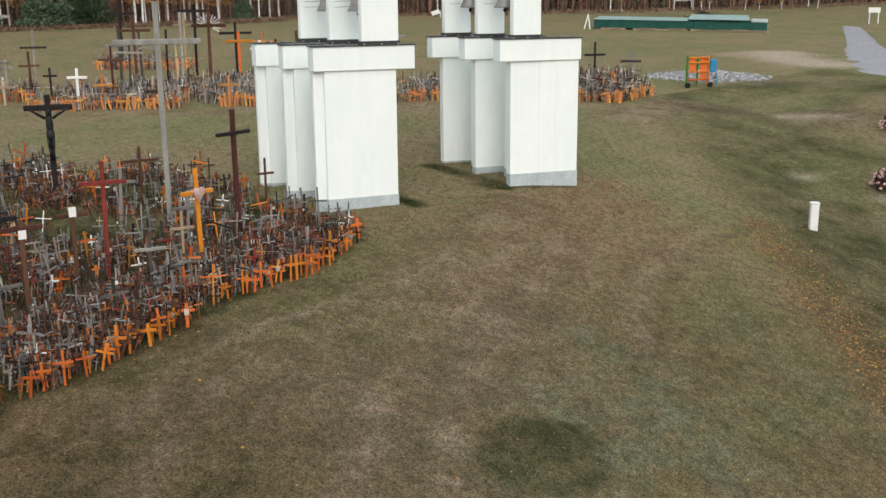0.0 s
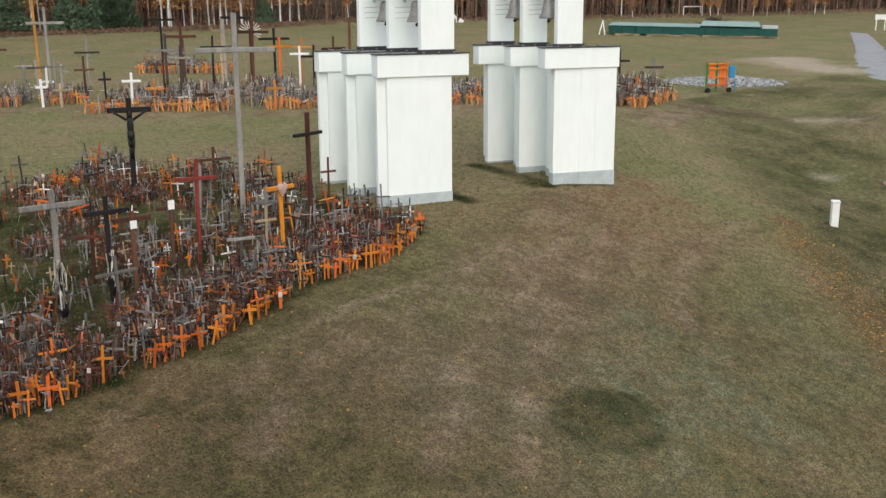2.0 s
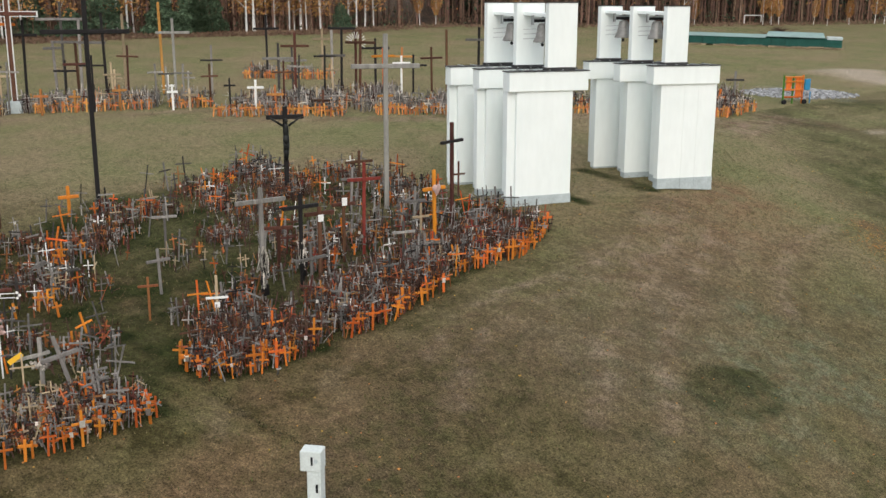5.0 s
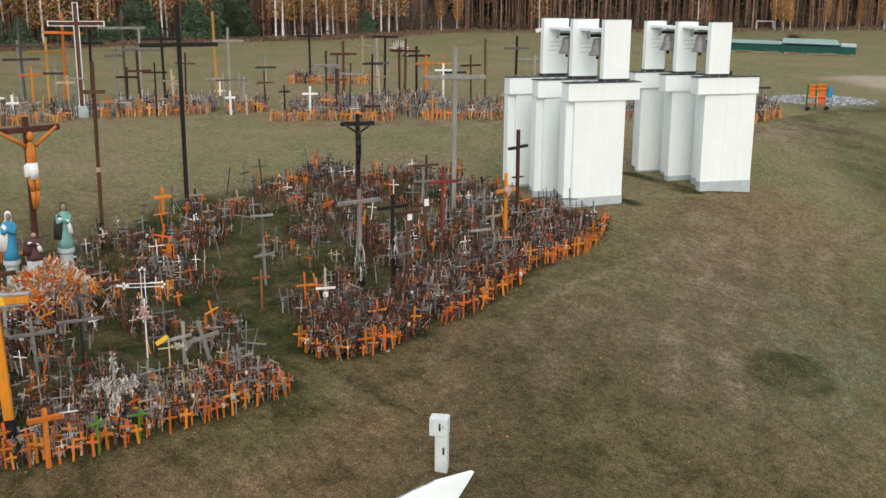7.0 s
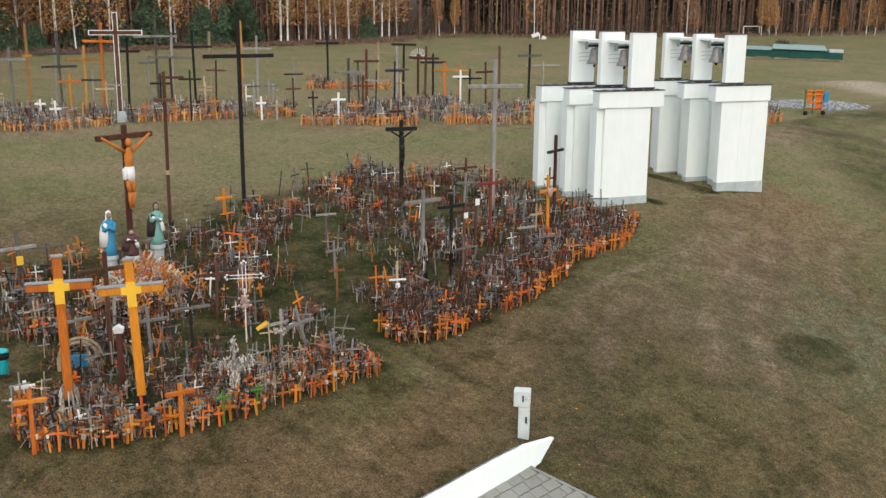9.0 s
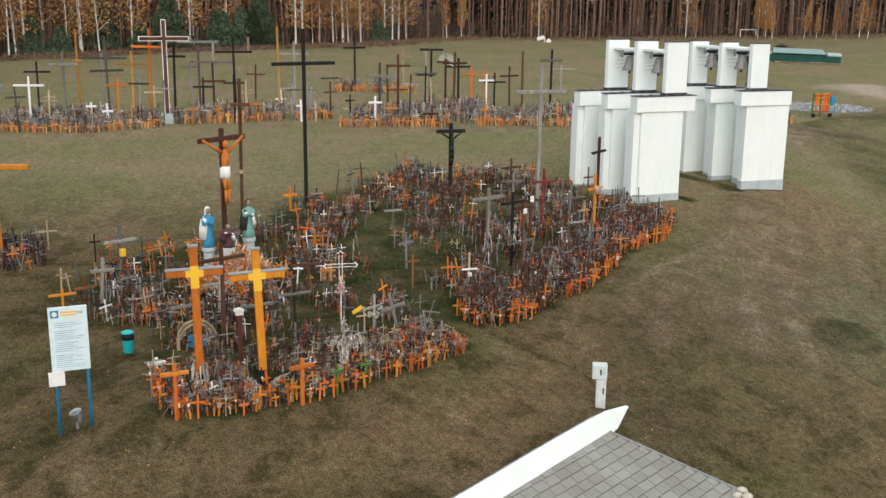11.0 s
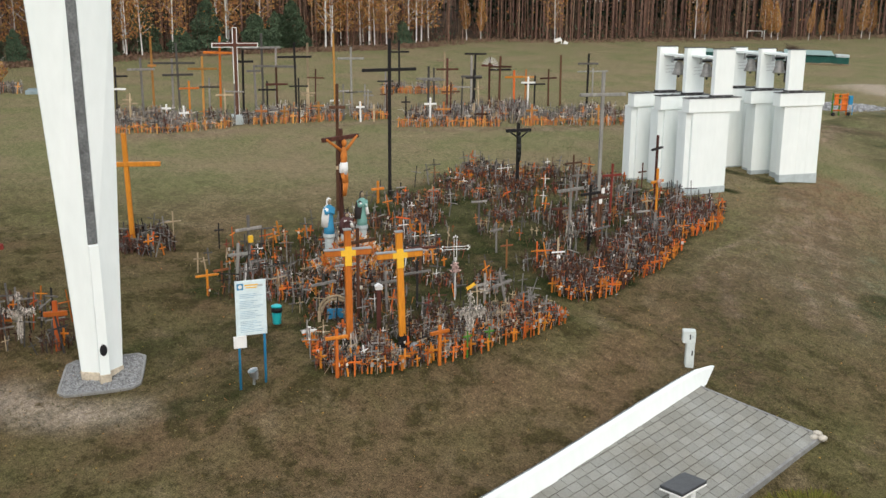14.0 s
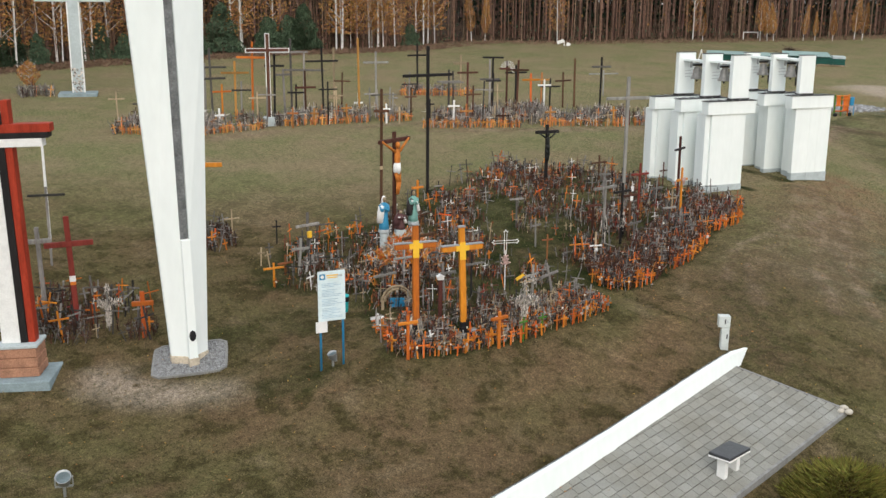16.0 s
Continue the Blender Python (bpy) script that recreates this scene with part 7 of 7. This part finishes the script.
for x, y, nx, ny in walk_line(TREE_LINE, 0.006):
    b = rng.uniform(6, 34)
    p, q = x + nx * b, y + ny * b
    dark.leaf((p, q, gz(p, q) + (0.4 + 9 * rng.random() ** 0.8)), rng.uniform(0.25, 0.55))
single("spruce_understorey", dark, M["deep_needles"], Matrix(), "needle tufts coloured dark for the shade deep in the wood", "trees", kind="stuff")
haze = Shape()
for x, y, nx, ny in walk_line(TREE_LINE, 0.006):
    if y < 47:
        b = rng.uniform(3.0, 22)
        p, q = x + nx * b, y + ny * b
        haze.leaf((p, q, gz(p, q) + 1.2 + 7 * rng.random()), rng.uniform(0.06, 0.14))
single("birch_leaf_haze", haze, M["rust_leaves"], Matrix(), "thin rust-coloured leaves left on the birches behind", "leaves", kind="stuff")
single("far_trunks", deep, M["trunk_bits"], Matrix(), "crowded bare pine trunks deep in the wood", "trees", kind="stuff")
single("bare_saplings", twigs, M["bare_twigs"], Matrix(), "thicket of bare brown saplings at the wood's edge", "trees", kind="stuff")
for k, s in under.items():
    single("undergrowth", s, M[k], Matrix(), "tangled undergrowth deep in the wood", "undergrowth", kind="stuff")
single("dry_meadow_fringe", reed, M["dry_reed"], Matrix(), "dry reddish grass and bracken along the wood's edge", "grass", kind="stuff")
# dense dark wood behind, as a ring of crown masses
for kind in stock_trees:
    for j in range(used[kind], 4):
        plant(kind, -70 - 3 * j, 60 + 4 * j)

# ---- juniper, stones, fallen leaves ----


def juniper(x, y):
    root = thing("juniper_bush", on(x, y), "low spreading yellow-green juniper beside the paving", "bush")
    st, fo = Shape(), Shape()
    for _ in range(40):
        a, q = rng.uniform(0, 6.28), rng.uniform(0.4, 1.2)
        st.rod((0, 0, 0), (q * math.cos(a), q * math.sin(a), 0.15 + 0.35 * rng.random()), 0.02, 0.006, 4)
    for _ in range(3600):
        a, q = rng.uniform(0, 6.28), 1.25 * math.sqrt(rng.random())
        q *= 1 + 0.18 * math.sin(5 * a)
        p = Vector((q * math.cos(a), q * math.sin(a), 0.06 + rng.random() * 0.5 * (1.25 - q * 0.75)))
        fo.rod(p, p + Vector((0.16 * math.cos(a) + rng.gauss(0, 0.05), 0.16 * math.sin(a) + rng.gauss(0, 0.05), rng.uniform(0.05, 0.2))), 0.02, 0.003, 3)
    part("stems", st, M["twig"], root)
    part("foliage", fo, M["juniper"], root)


juniper(-5.35, -0.35)
for dx, dy, s in ((0, 0, 0.11), (0.16, -0.08, 0.12), (0.02, -0.2, 0.1)):
    single("stone", Shape().blob((0, 0, s * 0.4), s, s * 0.8, s * 0.6, 9), M["pebble"], on(-6.78 + dx, 2.42 + dy, rng.uniform(0, 90), 0.03), "rounded pale stone at the paving's corner", "stone", "stones at the corner", smooth=True)
lv = Shape()
for j in range(7200):
    x, y = rng.uniform(-24, 2), rng.uniform(-16, 26)
    if j > 5200:
        t = rng.random()
        x, y = -12.6 + 6.6 * t + rng.gauss(0, 0.5), 22.4 - 5.6 * t + rng.gauss(0, 0.5)
    if inside(MAIN, x, y):
        continue
    dense = near_line(x, y, LEAFY)
    if dense > 1.2 and rng.random() < 0.55:
        continue
    z, r = gz(x, y) + 0.02, rng.uniform(0.014, 0.032)
    a = rng.uniform(0, 6.28)
    c, s = r * math.cos(a), r * math.sin(a)
    lv.add([(x - c, y - s, z + 0.015), (x + s * 0.6, y - c * 0.6, z + rng.uniform(0, 0.03)), (x + c, y + s, z + 0.02), (x - s * 0.6, y + c * 0.6, z + rng.uniform(0, 0.03))], [(0, 1, 2, 3)])
single("fallen_leaves", lv, M["fallen"], Matrix(), "small yellow-brown fallen leaves scattered on the grass", "leaves", kind="stuff")


def clumpy(x, y):
    """A cheap patchiness between 0 and 1."""
    w = np.sin(2.3 * x + 1.7 * np.sin(1.9 * y)) * np.sin(2.7 * y + 1.3 * np.sin(2.1 * x + 4)) + 0.7 * np.sin(6.1 * x + 2 * np.sin(5.3 * y)) * np.sin(5.7 * y + 1.0)
    return 0.5 + 0.3 * w


def blades(name, n, material, label, seed, low, high, box):
    """Single grass blades as thin triangles, standing in patches."""
    r = np.random.default_rng(seed)
    x, y = r.uniform(box[0], box[1], n), r.uniform(box[2], box[3], n)
    keep = (r.random(n) < clumpy(x + seed, y - seed)) & ~((x > -9.75) & (x < -6.5) & (y < 1.7 + 0.30 * (x + 9.34)))
    x, y = x[keep], y[keep]
    n = len(x)
    z, h, a, w = ground(x, y), r.uniform(low, high, n), r.uniform(0, 6.28, n), r.uniform(0.006, 0.014, n)
    lean = r.normal(0, 0.6, (n, 2)) * h[:, None]
    v = np.empty((n, 3, 3))
    v[:, 0] = np.stack([x - w * np.cos(a), y - w * np.sin(a), z + 0.006], 1)
    v[:, 1] = np.stack([x + w * np.cos(a), y + w * np.sin(a), z + 0.006], 1)
    v[:, 2] = np.stack([x + lean[:, 0], y + lean[:, 1], z + 0.012 + h], 1)
    me = bpy.data.meshes.new(name)
    me.vertices.add(3 * n)
    me.vertices.foreach_set("co", v.ravel())
    me.loops.add(3 * n)
    me.loops.foreach_set("vertex_index", np.arange(3 * n, dtype=np.int32))
    me.polygons.add(n)
    me.polygons.foreach_set("loop_start", np.arange(0, 3 * n, 3, dtype=np.int32))
    me.materials.append(M[material])
    me.update(calc_edges=True)
    return tagged(new(name, me), label, "grass", kind="stuff")


blades("grass_tufts", 42000, "grass", "short dry grass blades over the meadow", 3, 0.02, 0.06, (-26, 0, -16, 24))
blades("straw_tufts", 26000, "straw", "bleached straw blades over the meadow", 5, 0.015, 0.05, (-26, 0, -16, 24))
blades("green_tufts", 46000, "green_blades", "short green grass blades over the meadow", 8, 0.02, 0.05, (-26, 0, -16, 28))

rut = Shape()
for x, y, nx, ny in walk_line([(-13.9, 2.5), (-13.0, 2.5), (-12.2, 2.62), (-11.3, 2.9), (-10.6, 2.75)], 0.02):
    q = rng.gauss(0, 0.045)
    x, y = x + nx * q + 0.04 * math.sin(5 * x), y + ny * q
    z, a, w = gz(x, y), rng.uniform(0, 6.28), rng.uniform(0.01, 0.025)
    c, s = w * math.cos(a), w * math.sin(a)
    rut.add([(x - c, y - s, z + 0.012), (x + c, y + s, z + 0.012), (x + rng.gauss(0, 0.04), y + rng.gauss(0, 0.04), z + rng.uniform(0.02, 0.05))], [(0, 1, 2)])
single("rut_grass", rut, M["dark_grass"], Matrix(), "darker grass along a narrow rut between plot and box", "grass", kind="stuff")
